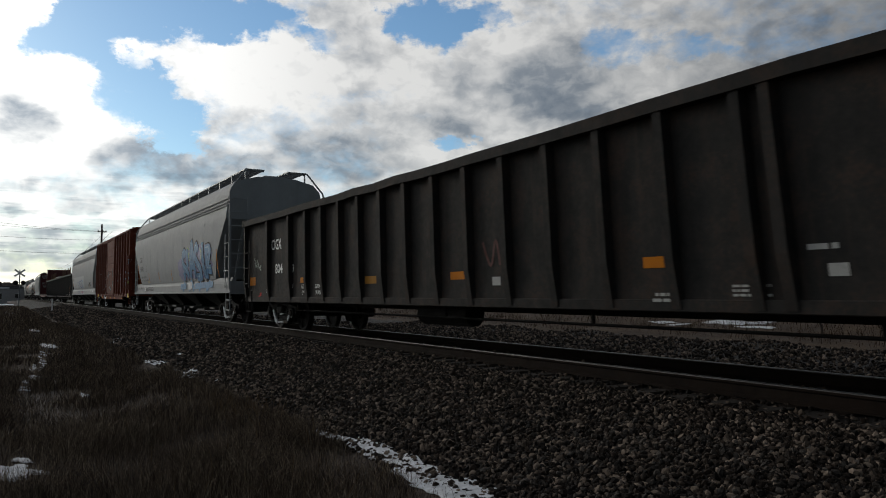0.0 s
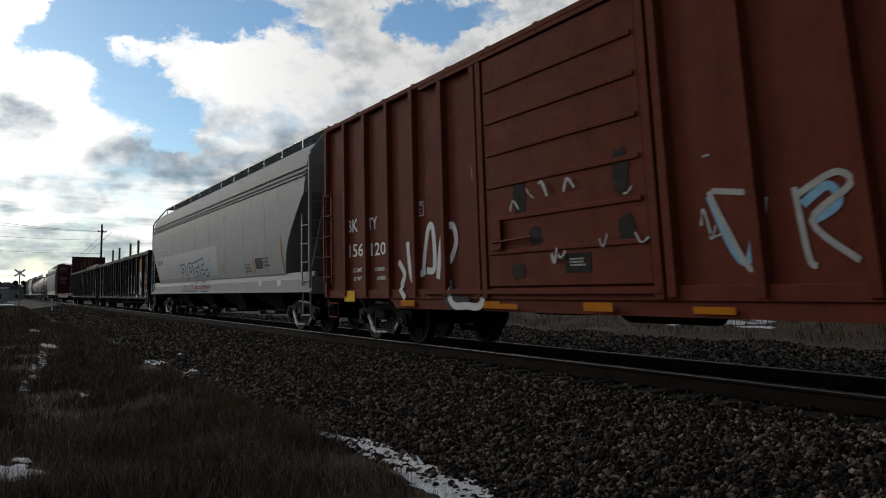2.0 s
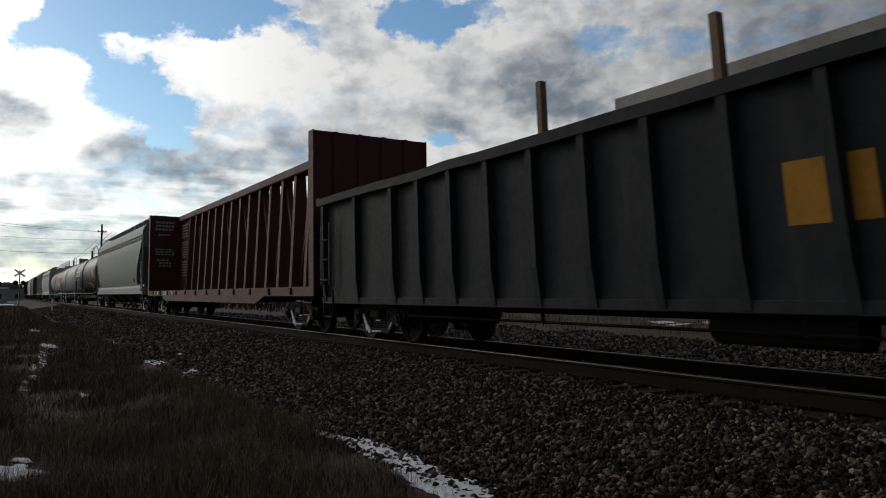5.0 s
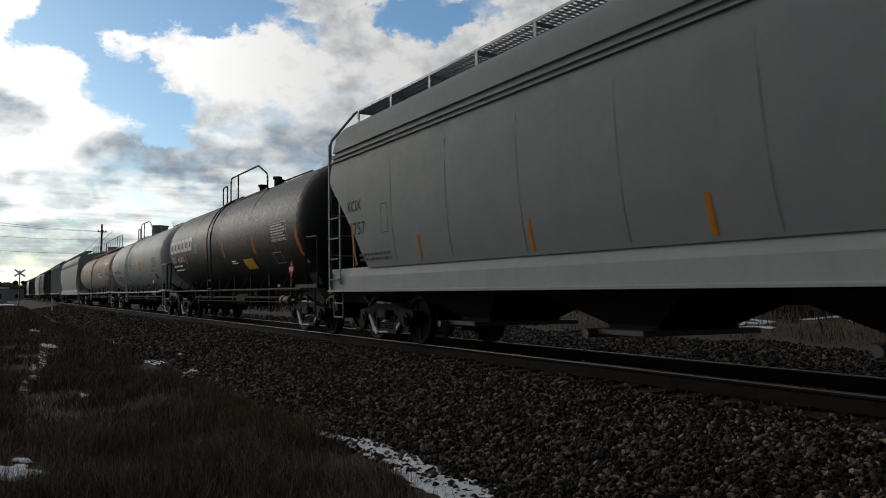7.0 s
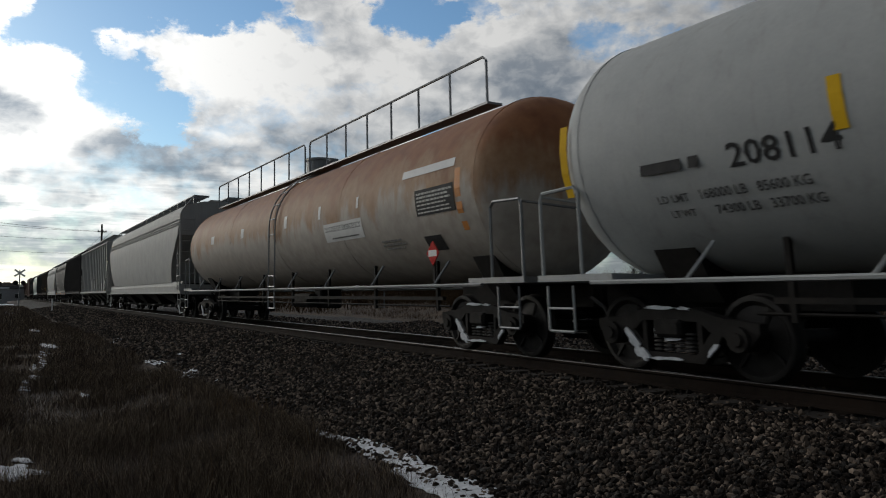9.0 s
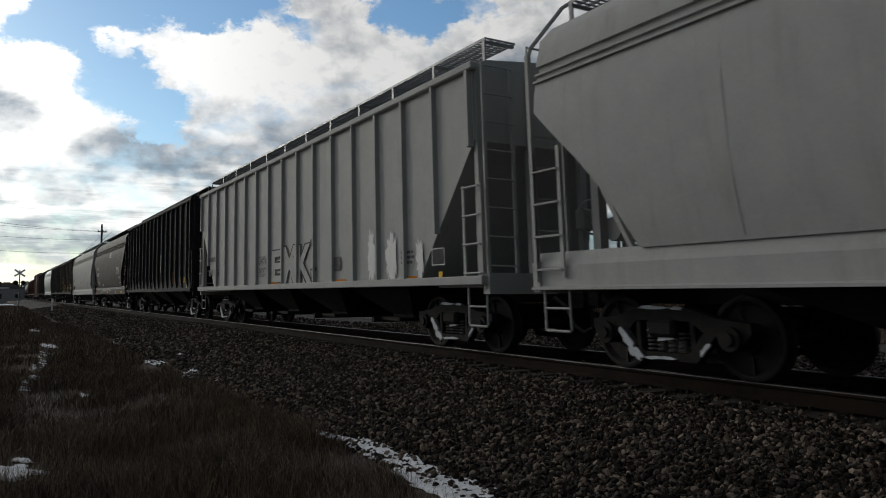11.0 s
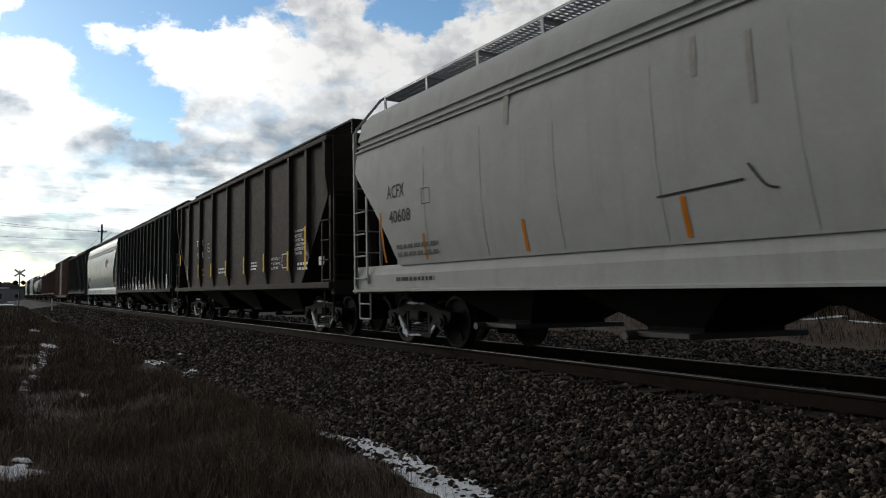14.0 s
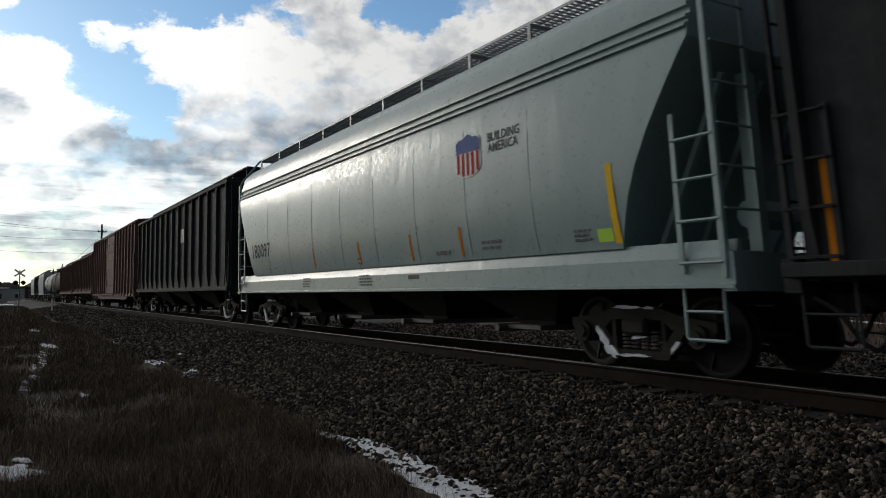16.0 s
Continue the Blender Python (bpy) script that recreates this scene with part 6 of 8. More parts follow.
part("brake_cylinder", Shape().tube([(5.2, -1.1, 0.76), (5.21, -1.1, 0.76), (5.4, -1.1, 0.76), (5.41, -1.1, 0.76), (5.8, -1.1, 0.76), (5.81, -1.1, 0.76), (6.1, -1.1, 0.76)], [0.02, 0.13, 0.13, 0.11, 0.11, 0.04, 0.04], 14), "worn_spring", tank_a[0], "snow-dusted grey brake cylinder", smooth=True)
plate(tank_a[0], 5.95, 6.15, 1.09, 1.15, "worn_spring", flat_side(1.5), "plate", 0.006)
bars(tank_b[0], -7.12, -6.25, 2.10, 2.37, 1, "black_letter", DRUM_B, 25)
lettering(tank_b[0], "208114", -5.98, -4.83, 2.096, 2.330, "black_letter", DRUM_B)
lettering(tank_b[0], "168000 LB   85600 KG", -6.45, -5.22, 1.852, 1.948, "grey_letter", DRUM_B)
lettering(tank_b[0], "LD LMT", -7.02, -6.60, 1.855, 1.933, "grey_letter", DRUM_B)
lettering(tank_b[0], "LT WT", -6.92, -6.60, 1.703, 1.774, "grey_letter", DRUM_B)
lettering(tank_b[0], "74300 LB   33700 KG", -6.34, -5.16, 1.695, 1.784, "grey_letter", DRUM_B)
plate(tank_b[0], -8.41, -8.28, 2.07, 2.95, "yellow", DRUM_B, "reflective_stripe", 0.006)
plate(tank_b[0], -4.87, -4.74, 2.25, 2.71, "yellow", DRUM_B, "reflective_stripe", 0.006)
plate(tank_b[0], 6.81, 6.95, 2.12, 3.01, "yellow", DRUM_B, "reflective_stripe", 0.006)
plate(tank_b[0], 3.41, 3.52, 2.24, 2.68, "yellow", DRUM_B, "reflective_stripe", 0.006)
plate(tank_b[0], -0.13, 0.00, 2.23, 2.67, "yellow", DRUM_B, "reflective_stripe", 0.006)
plate(tank_b[0], -2.98, -2.83, 2.23, 2.68, "yellow", DRUM_B, "reflective_stripe", 0.006)
plate(tank_b[0], 1.89, 2.57, 2.10, 2.52, "yellow", DRUM_B, "plate", 0.006)
bars(tank_b[0], 1.98, 2.52, 2.14, 2.46, 4, "faded_amber", DRUM_B, 26)
plate(tank_b[0], 5.61, 6.84, 2.11, 2.65, "tan_panel", DRUM_B, "notice_panel", 0.006)
bars(tank_b[0], 5.67, 6.80, 2.13, 2.61, 7, "grey_letter", DRUM_B, 27)
lettering(tank_b[0], "SR-8764", 5.04, 5.70, 1.964, 2.069, "black_letter", DRUM_B)
plate(tank_b[0], 5.51, 6.09, 1.65, 1.86, "black_letter", DRUM_B, "sign_plate", 0.006)
bars(tank_b[0], 3.78, 4.78, 1.68, 1.90, 3, "grey_letter", DRUM_B, 28)
bars(tank_b[0], 0.26, 1.35, 1.59, 1.90, 4, "grey_letter", DRUM_B, 29)
bars(tank_b[0], -3.09, -2.03, 1.65, 2.20, 5, "grey_letter", DRUM_B, 30)
strokes(tank_b[0], [[(-1.06, 2.94), (-0.98, 3.18), (-0.87, 3.06), (-1.0, 3.0), (-0.85, 2.9)], [(-0.75, 3.07), (-0.65, 2.87), (-0.58, 3.06)], [(-0.51, 3.09), (-0.44, 2.82), (-0.33, 2.83)], [(-1.14, 2.84), (-0.9, 2.87)], [(-1.03, 2.86), (-0.98, 2.62)], [(-0.9, 2.77), (-0.75, 2.76), (-0.77, 2.6), (-0.9, 2.68)], [(-0.6, 2.79), (-0.55, 2.53), (-0.44, 2.75)], [(-1.08, 2.5), (-0.95, 2.57), (-0.87, 2.43), (-1.06, 2.4), (-1.0, 2.26)], [(-0.75, 2.45), (-0.6, 2.47), (-0.65, 2.27), (-0.8, 2.34)], [(-0.51, 2.45), (-0.33, 2.43), (-0.46, 2.28), (-0.29, 2.18)]], 0.035, "black_letter", DRUM_B, 0.008, "graffiti")
placard(tank_b[0], 6.3, 1.5)
plate(tank_c[0], 7.55, 8.80, 2.20, 2.63, "black_letter", DRUM_C, "notice_panel", 0.006)
bars(tank_c[0], 7.61, 8.76, 2.22, 2.59, 6, "faded_letter", DRUM_C, 31)
plate(tank_c[0], 7.04, 8.80, 2.89, 3.03, "pale_spray", DRUM_C, "peeling_label", 0.006)
plate(tank_c[0], 8.84, 9.00, 1.88, 2.84, "amber_dull", DRUM_C, "reflective_stripe", 0.006)
plate(tank_c[0], 3.07, 3.21, 2.53, 2.82, "white_letter", DRUM_C, "reflective_stripe", 0.006)
plate(tank_c[0], 5.12, 5.22, 2.58, 2.81, "white_letter", DRUM_C, "reflective_stripe", 0.006)
plate(tank_c[0], 0.78, 0.97, 2.51, 2.81, "white_letter", DRUM_C, "reflective_stripe", 0.006)
plate(tank_c[0], -3.08, -2.80, 2.52, 2.79, "white_letter", DRUM_C, "reflective_stripe", 0.006)
plate(tank_c[0], -6.64, -6.25, 2.54, 2.80, "white_letter", DRUM_C, "reflective_stripe", 0.006)
plate(tank_c[0], 3.35, 5.31, 2.01, 2.39, "white_letter", DRUM_C, "notice_plate", 0.006)
lettering(tank_c[0], "IN CASE OF EMERGENCY", 3.42, 5.25, 2.214, 2.326, "black_letter", DRUM_C)
bars(tank_c[0], 3.72, 5.10, 2.04, 2.13, 1, "black_letter", DRUM_C, 32)
plate(tank_c[0], 7.52, 8.09, 1.63, 1.87, "black_letter", DRUM_C, "sign_plate", 0.006)
bars(tank_c[0], 5.91, 6.87, 1.71, 1.91, 3, "grey_letter", DRUM_C, 33)
placard(tank_c[0], 8.2, 1.55)
for words, a, b, c, d in (("E", -0.88, -0.12, 1.18, 2.02), ("M", -0.02, 0.98, 1.14, 2.08), ("K", 0.98, 2.0, 1.12, 2.06)):
    lettering(hop_e[0], words, a, b, c, d, "black_letter", THIN, 0.075, "graffiti")
    lettering(hop_e[0], words, a + 0.035, b - 0.035, c + 0.03, d - 0.03, "pale_paint", flat_side(1.536), 0.03, "graffiti")
strokes(hop_e[0], [[(1.87, 1.44), (2.2, 1.47), (2.15, 1.38)], [(1.9, 1.44), (1.92, 1.25)]], 0.05, "black_letter", THIN, 0.008, "graffiti")
lettering(hop_e[0], "DAWN", -1.96, -1.34, 1.68, 1.9, "black_letter", THIN, 0.0, "graffiti")
lettering(hop_e[0], "PKOST", -1.92, -1.38, 1.36, 1.6, "black_letter", THIN, 0.0, "graffiti")
blot(hop_e[0], 1.84, 2.02, 1.98, 2.12, "grey_letter", THIN, 0.005, 9, jag=0.1)
plate(hop_e[0], 7.29, 7.69, 1.35, 1.62, "black_letter", THIN, "sign_plate", 0.006)
frame_mark(hop_e[0], 7.29, 7.69, 1.35, 1.62, "white_letter", THIN, 0.015)
plate(hop_e[0], 6.35, 6.78, 1.09, 1.20, "amber", THIN, "reflective_stripe", 0.006)
plate(hop_e[0], 3.30, 3.86, 1.09, 1.20, "amber", THIN, "reflective_stripe", 0.006)
plate(hop_e[0], -0.95, -0.35, 1.10, 1.22, "amber", THIN, "reflective_stripe", 0.006)
plate(hop_e[0], 7.49, 7.61, 1.14, 1.25, "yellow", THIN, "plate", 0.006)
lettering(hop_e[0], "0116", -7.47, -6.17, 1.482, 1.711, "grey_letter", THIN)
bars(hop_e[0], -7.47, -6.17, 1.90, 2.16, 1, "grey_letter", THIN, 34)
bars(hop_e[0], 6.22, 6.73, 1.39, 1.65, 3, "grey_letter", THIN, 35)
blot(hop_e[0], 5.65, 6.01, 1.13, 1.92, "white_letter", THIN, 0.004, 5, jag=0.3)
blot(hop_e[0], 4.90, 5.16, 1.15, 2.04, "white_letter", THIN, 0.004, 6, jag=0.3)
blot(hop_e[0], 6.78, 7.01, 1.15, 1.81, "white_letter", THIN, 0.004, 7, jag=0.3)
plate(hop_e[0], 3.15, 3.57, 1.39, 1.66, "grey_letter", THIN, "patch", 0.006)
lettering(hop_f[0], "CABX", -5.46, -4.73, 2.290, 2.522, "faded_letter", RIB)
lettering(hop_f[0], "580518", -5.46, -4.17, 1.825, 2.042, "faded_letter", RIB)
plate(hop_f[0], -6.89, -6.76, 1.38, 2.29, "amber", RIB, "reflective_stripe", 0.006)
plate(hop_f[0], -3.82, -3.71, 1.33, 1.80, "amber", RIB, "reflective_stripe", 0.006)
plate(hop_f[0], -1.13, -1.00, 1.33, 1.79, "amber", RIB, "reflective_stripe", 0.006)
plate(hop_f[0], 6.60, 6.76, 1.46, 2.29, "amber", RIB, "reflective_stripe", 0.006)
plate(hop_f[0], 3.99, 4.12, 1.34, 1.81, "amber", RIB, "reflective_stripe", 0.006)
plate(hop_f[0], 6.60, 6.93, 1.14, 1.33, "white_letter", RIB, "notice_plate", 0.006)
frame_mark(hop_f[0], 5.60, 6.12, 1.27, 1.55, "faded_letter", RIB, 0.015)
plate(hop_f[0], 6.15, 6.32, 1.35, 1.55, "yellow", RIB, "plate", 0.006)
bars(hop_f[0], 1.34, 1.87, 1.84, 2.62, 7, "faded_letter", RIB, 36)
frame_mark(hop_f[0], -3.48, -3.20, 2.03, 2.31, "faded_letter", RIB, 0.015)
bars(hop_f[0], -0.91, -0.60, 1.25, 1.46, 3, "faded_letter", RIB, 37)
bars(hop_f[0], -4.42, -4.15, 1.27, 1.48, 3, "faded_letter", RIB, 38)
lettering(hop_g[0], "SRCX", -5.56, -4.59, 2.592, 2.854, "white_letter", section_y)
lettering(hop_g[0], "4020", -5.47, -4.56, 2.141, 2.402, "white_letter", section_y)
bars(hop_g[0], 0.96, 1.82, 3.18, 3.52, 3, "white_letter", section_y, 39)
bars(hop_g[0], 4.31, 5.35, 2.13, 2.53, 6, "faded_letter", section_y, 40)
frame_mark(hop_g[0], 5.00, 5.64, 1.58, 1.94, "faded_letter", section_y, 0.03)
frame_mark(hop_g[0], -4.35, -4.08, 2.36, 2.63, "faded_letter", section_y, 0.012)
bars(hop_g[0], -5.19, -4.25, 1.58, 1.83, 2, "faded_letter", section_y, 41)
plate(hop_g[0], -2.97, -2.31, 1.48, 1.64, "faded_letter", section_y, "plate", 0.006)
plate(hop_g[0], 5.20, 6.00, 1.02, 1.13, "amber", SILL, "reflective_stripe")
plate(hop_g[0], 3.10, 3.50, 1.02, 1.13, "amber", SILL, "reflective_stripe")
plate(hop_g[0], -0.80, -0.20, 1.02, 1.13, "amber", SILL, "reflective_stripe")
plate(hop_g[0], -3.90, -3.60, 1.02, 1.13, "amber", SILL, "reflective_stripe")
plate(hop_g[0], -7.40, -6.80, 1.02, 1.13, "amber", SILL, "reflective_stripe")
bars(hop_g[0], -3.6, 1.5, 1.14, 1.26, 2, "faded_letter", SILL, 42)
lettering(hop_h[0], "ACFX", -7.16, -6.51, 2.559, 2.793, "black_letter", section_y)
lettering(hop_h[0], "40608", -7.12, -6.32, 2.126, 2.353, "black_letter", section_y)
bars(hop_h[0], -6.96, -5.50, 1.52, 1.78, 2, "grey_letter", section_y, 43)
frame_mark(hop_h[0], -5.92, -5.64, 2.35, 2.61, "grey_letter", section_y, 0.015)
plate(hop_h[0], -5.99, -5.92, 1.46, 1.88, "amber", section_y, "reflective_stripe")
plate(hop_h[0], -3.29, -3.22, 1.46, 1.88, "amber", section_y, "reflective_stripe")
plate(hop_h[0], -0.59, -0.52, 1.46, 1.88, "amber", section_y, "reflective_stripe")
plate(hop_h[0], 2.11, 2.18, 1.46, 1.88, "amber", section_y, "reflective_stripe")
plate(hop_h[0], 4.81, 4.88, 1.46, 1.88, "amber", section_y, "reflective_stripe")
plate(hop_h[0], -7.49, -7.42, 1.46, 2.35, "amber", section_y, "reflective_stripe")
plate(hop_h[0], 7.11, 7.18, 1.46, 2.35, "amber", section_y, "reflective_stripe")
bars(hop_h[0], -7.1, -5.6, 1.10, 1.22, 1, "black_letter", SILL, 44)
plate(hop_h[0], 6.89, 7.37, 1.59, 1.84, "black_letter", section_y, "sign_plate", 0.006)
strokes(hop_h[0], [[(-0.89, 1.9), (0.2, 1.95)], [(0.27, 2.09), (0.41, 1.88), (0.54, 1.83)], [(2.41, 2.13), (2.6, 2.19), (2.46, 2.0), (2.69, 2.1)], [(1.64, 1.91), (1.89, 1.58), (2.11, 2.17)], [(2.86, 2.35), (2.88, 1.98)], [(4.64, 1.96), (4.8, 1.59), (4.94, 1.86), (5.22, 1.76)]], 0.025, "black_letter", section_y, 0.008, "graffiti")
blot(hop_h[0], 3.94, 3.99, 2.03, 2.09, "black_letter", section_y, 0.005, 0, jag=0.18)
blot(hop_h[0], 4.29, 4.34, 2.01, 2.07, "black_letter", section_y, 0.005, 1, jag=0.18)
blot(hop_h[0], 4.60, 4.65, 1.92, 1.98, "black_letter", section_y, 0.005, 2, jag=0.18)
blot(hop_h[0], 3.60, 3.65, 1.70, 1.76, "black_letter", section_y, 0.005, 3, jag=0.18)
blot(hop_h[0], 3.92, 3.97, 1.80, 1.85, "black_letter", section_y, 0.005, 4, jag=0.18)
blot(hop_h[0], 4.28, 4.33, 1.60, 1.65, "black_letter", section_y, 0.005, 5, jag=0.18)
blot(hop_h[0], 3.33, 3.39, 1.90, 1.96, "black_letter", section_y, 0.005, 6, jag=0.18)
plate(hop_h[0], 0.38, 0.45, 2.62, 3.32, "run_mark", section_y, "dirt_run", 0.006)
plate(hop_h[0], -3.56, -3.44, 3.19, 3.81, "run_mark", section_y, "dirt_run", 0.006)
plate(hop_h[0], 4.26, 4.29, 2.27, 3.33, "run_mark", section_y, "dirt_run", 0.006)
plate(hop_h[0], 4.79, 4.82, 1.98, 2.87, "run_mark", section_y, "dirt_run", 0.006)
plate(hop_h[0], -0.28, -0.20, 3.04, 3.46, "run_mark", section_y, "dirt_run", 0.006)
plate(hop_h[0], 2.93, 2.98, 2.62, 3.17, "run_mark", section_y, "dirt_run", 0.006)
lettering(hop_i[0], "TCMX", -4.65, -3.68, 2.564, 2.786, "white_letter", RIB)
lettering(hop_i[0], "96188", -4.54, -3.67, 2.136, 2.372, "white_letter", RIB)
lettering(hop_i[0], "LD LMT  164500", -4.46, -3.58, 1.702, 1.782, "white_letter", RIB)
lettering(hop_i[0], "LT WT    55500", -4.43, -3.52, 1.539, 1.619, "white_letter", RIB)
frame_mark(hop_i[0], -3.06, -2.74, 2.32, 2.59, "white_letter", RIB, 0.015)
lettering(hop_i[0], "C", -2.94, -2.86, 2.415, 2.486, "white_letter", RIB)
lettering(hop_i[0], "6", -2.88, -2.82, 2.074, 2.159, "white_letter", RIB)
plate(hop_i[0], -4.01, -3.89, 1.46, 1.93, "yellow", POST, "reflective_stripe", 0.012)
plate(hop_i[0], -5.66, -5.54, 1.45, 1.92, "yellow", POST, "reflective_stripe", 0.012)
plate(hop_i[0], -6.96, -6.84, 2.0, 2.39, "yellow", POST, "reflective_stripe", 0.012)
plate(hop_i[0], 6.46, 6.56, 1.47, 2.42, "yellow", POST, "reflective_stripe", 0.012)
plate(hop_i[0], 5.27, 5.38, 1.46, 1.92, "yellow", POST, "reflective_stripe", 0.012)
plate(hop_i[0], 3.39, 3.50, 1.47, 1.95, "yellow", POST, "reflective_stripe", 0.012)
plate(hop_i[0], 1.55, 1.67, 1.47, 1.94, "yellow", POST, "reflective_stripe", 0.012)
plate(hop_i[0], -0.39, -0.26, 1.46, 1.92, "yellow", POST, "reflective_stripe", 0.012)
plate(hop_i[0], -2.22, -2.08, 1.48, 1.90, "yellow", POST, "reflective_stripe", 0.012)
lettering(hop_i[0], "SHARP OBJECTS", 5.54, 6.18, 2.330, 2.405, "white_letter", RIB)
lettering(hop_i[0], "MUST NOT", 5.54, 6.01, 2.227, 2.302, "white_letter", RIB)
lettering(hop_i[0], "CONTACT LINING", 5.54, 6.18, 2.125, 2.199, "white_letter", RIB)
lettering(hop_i[0], "DO NOT STEAM", 5.54, 6.18, 2.022, 2.097, "white_letter", RIB)
lettering(hop_i[0], "INTERIOR OR", 5.54, 6.18, 1.919, 1.994, "white_letter", RIB)
lettering(hop_i[0], "CLEAN WITH", 5.54, 6.01, 1.817, 1.891, "white_letter", RIB)
frame_mark(hop_i[0], 4.61, 5.34, 1.54, 1.89, "white_letter", RIB, 0.02)
lettering(hop_i[0], "EXW 10-8  EXH 7-11", 3.74, 4.48, 1.759, 1.826, "white_letter", RIB)
lettering(hop_i[0], "IW 9-5   EH 14-10", 3.74, 4.48, 1.641, 1.708, "white_letter", RIB)
lettering(hop_i[0], "CU FT 4727", 3.74, 4.34, 1.530, 1.597, "white_letter", RIB)
plate(hop_i[0], 6.24, 6.48, 2.04, 2.21, "pale_spray", RIB, "plate", 0.006)
plate(hop_i[0], 6.33, 6.53, 1.78, 2.01, "pale_spray", RIB, "plate", 0.006)
bars(hop_i[0], 1.97, 2.55, 1.55, 1.80, 3, "white_letter", RIB, 45)
bars(hop_i[0], -1.59, -0.55, 1.54, 1.75, 2, "white_letter", RIB, 46)
bars(hop_i[0], 5.71, 6.46, 1.44, 1.66, 2, "white_letter", RIB, 47)
plate(hop_i[0], 7.07, 7.39, 1.53, 1.72, "white_letter", RIB, "notice_plate", 0.006)
lettering(hop_j[0], "CCX", -5.54, -4.83, 2.160, 2.397, "white_letter", RIB)
lettering(hop_j[0], "681", -5.42, -4.85, 1.700, 1.925, "white_letter", RIB)
for words, a, b, c, d, m in (("H", -2.56, -1.78, 1.06, 1.84, "pale_spray"), ("S", -1.78, -1.16, 1.04, 1.84, "pale_spray"), ("T", -1.36, -0.80, 1.04, 1.72, "pale_spray"), ("E", -0.55, -0.06, 1.08, 1.62, "pale_spray"), ("L", -0.12, 0.34, 1.08, 1.74, "pale_spray"),
                             ("H", 1.46, 2.02, 1.02, 1.74, "beige_spray"), ("A", 1.98, 2.56, 1.02, 1.76, "beige_spray"), ("R", 2.46, 3.24, 1.02, 1.98, "beige_spray"), ("N", 3.42, 4.1, 1.02, 1.74, "beige_spray")):
    lettering(hop_j[0], words, a, b, c, d, m, RIB, 0.06, "graffiti")
blot(hop_j[0], 0.42, 1.04, 1.06, 1.42, "pale_spray", RIB, 0.005, 14, jag=0.25)
blot(hop_j[0], 0.7, 1.2, 1.12, 1.5, "navy", RIB, 0.004, 15, jag=0.2)
tag(hop_j[0], -4.35, -3.75, 1.1, 1.75, "faded_letter", RIB, 71, 0.025, 3)
strokes(hop_j[0], [[(-2.88, 1.71), (-3.02, 1.75), (-3.16, 1.68), (-3.02, 1.6), (-2.89, 1.53), (-3.02, 1.45), (-3.17, 1.49)], [(-2.67, 1.45), (-2.82, 1.6), (-2.67, 1.75), (-2.53, 1.6), (-2.67, 1.45)]], 0.04, "pale_spray", RIB, 0.009, "graffiti", rough=0.15)
bars(hop_j[0], -3.39, -2.87, 1.25, 1.53, 3, "faded_letter", RIB, 48)
bars(hop_j[0], -6.23, -4.81, 1.29, 1.54, 2, "faded_letter", RIB, 49)
plate(hop_j[0], 7.34, 7.48, 1.16, 2.10, "amber", RIB, "reflective_stripe", 0.006)
plate(hop_j[0], 6.56, 6.85, 1.12, 1.76, "white_letter", RIB, "notice_plate", 0.006)
plate(hop_j[0], -7.64, -7.52, 1.15, 2.03, "amber", RIB, "reflective_stripe", 0.006)
lettering(hop_j[0], "2", 0.46, 0.54, 2.290, 2.361, "white_letter", RIB)
lettering(hop_k[0], "180097", -6.88, -5.35, 1.856, 2.221, "black_letter", section_y)
shield(hop_k[0], 3.75, 4.43, 2.59, 3.26)
lettering(hop_k[0], "BUILDING", 4.61, 5.37, 3.019, 3.151, "grey_letter", section_y)
lettering(hop_k[0], "AMERICA", 4.61, 5.33, 2.870, 3.003, "grey_letter", section_y)
plate(hop_k[0], 6.94, 7.04, 1.46, 2.36, "yellow", section_y, "reflective_stripe")
plate(hop_k[0], 3.66, 3.73, 1.46, 1.9, "amber", section_y, "reflective_stripe")
plate(hop_k[0], 2.07, 2.14, 1.46, 1.9, "amber", section_y, "reflective_stripe")
plate(hop_k[0], -0.04, 0.04, 1.46, 1.9, "amber", section_y, "reflective_stripe")
plate(hop_k[0], -2.43, -2.36, 1.46, 1.9, "amber", section_y, "reflective_stripe")
plate(hop_k[0], 6.67, 6.92, 1.49, 1.64, "lime", section_y, "sticker", 0.006)
bars(hop_k[0], 6.26, 6.61, 1.51, 1.67, 3, "grey_letter", section_y, 50)
bars(hop_k[0], 4.24, 4.77, 1.51, 1.67, 2, "grey_letter", section_y, 51)
bars(hop_k[0], 2.91, 3.51, 1.48, 1.60, 1, "grey_letter", section_y, 52)
bars(hop_k[0], -0.12, 0.12, 1.46, 1.62, 2, "grey_letter", section_y, 53)
bars(hop_k[0], -0.1, 0.5, 1.05, 1.28, 4, "grey_letter", SILL, 54)
bars(hop_k[0], -3.2, -2.7, 1.05, 1.28, 4, "grey_letter", SILL, 55)
plate(hop_k[0], 1.9, 2.3, 1.15, 1.22, "grey_letter", SILL)
plate(hop_l[0], 0.91, 2.05, 2.87, 3.40, "faded_letter", RIB, "patch", 0.006)


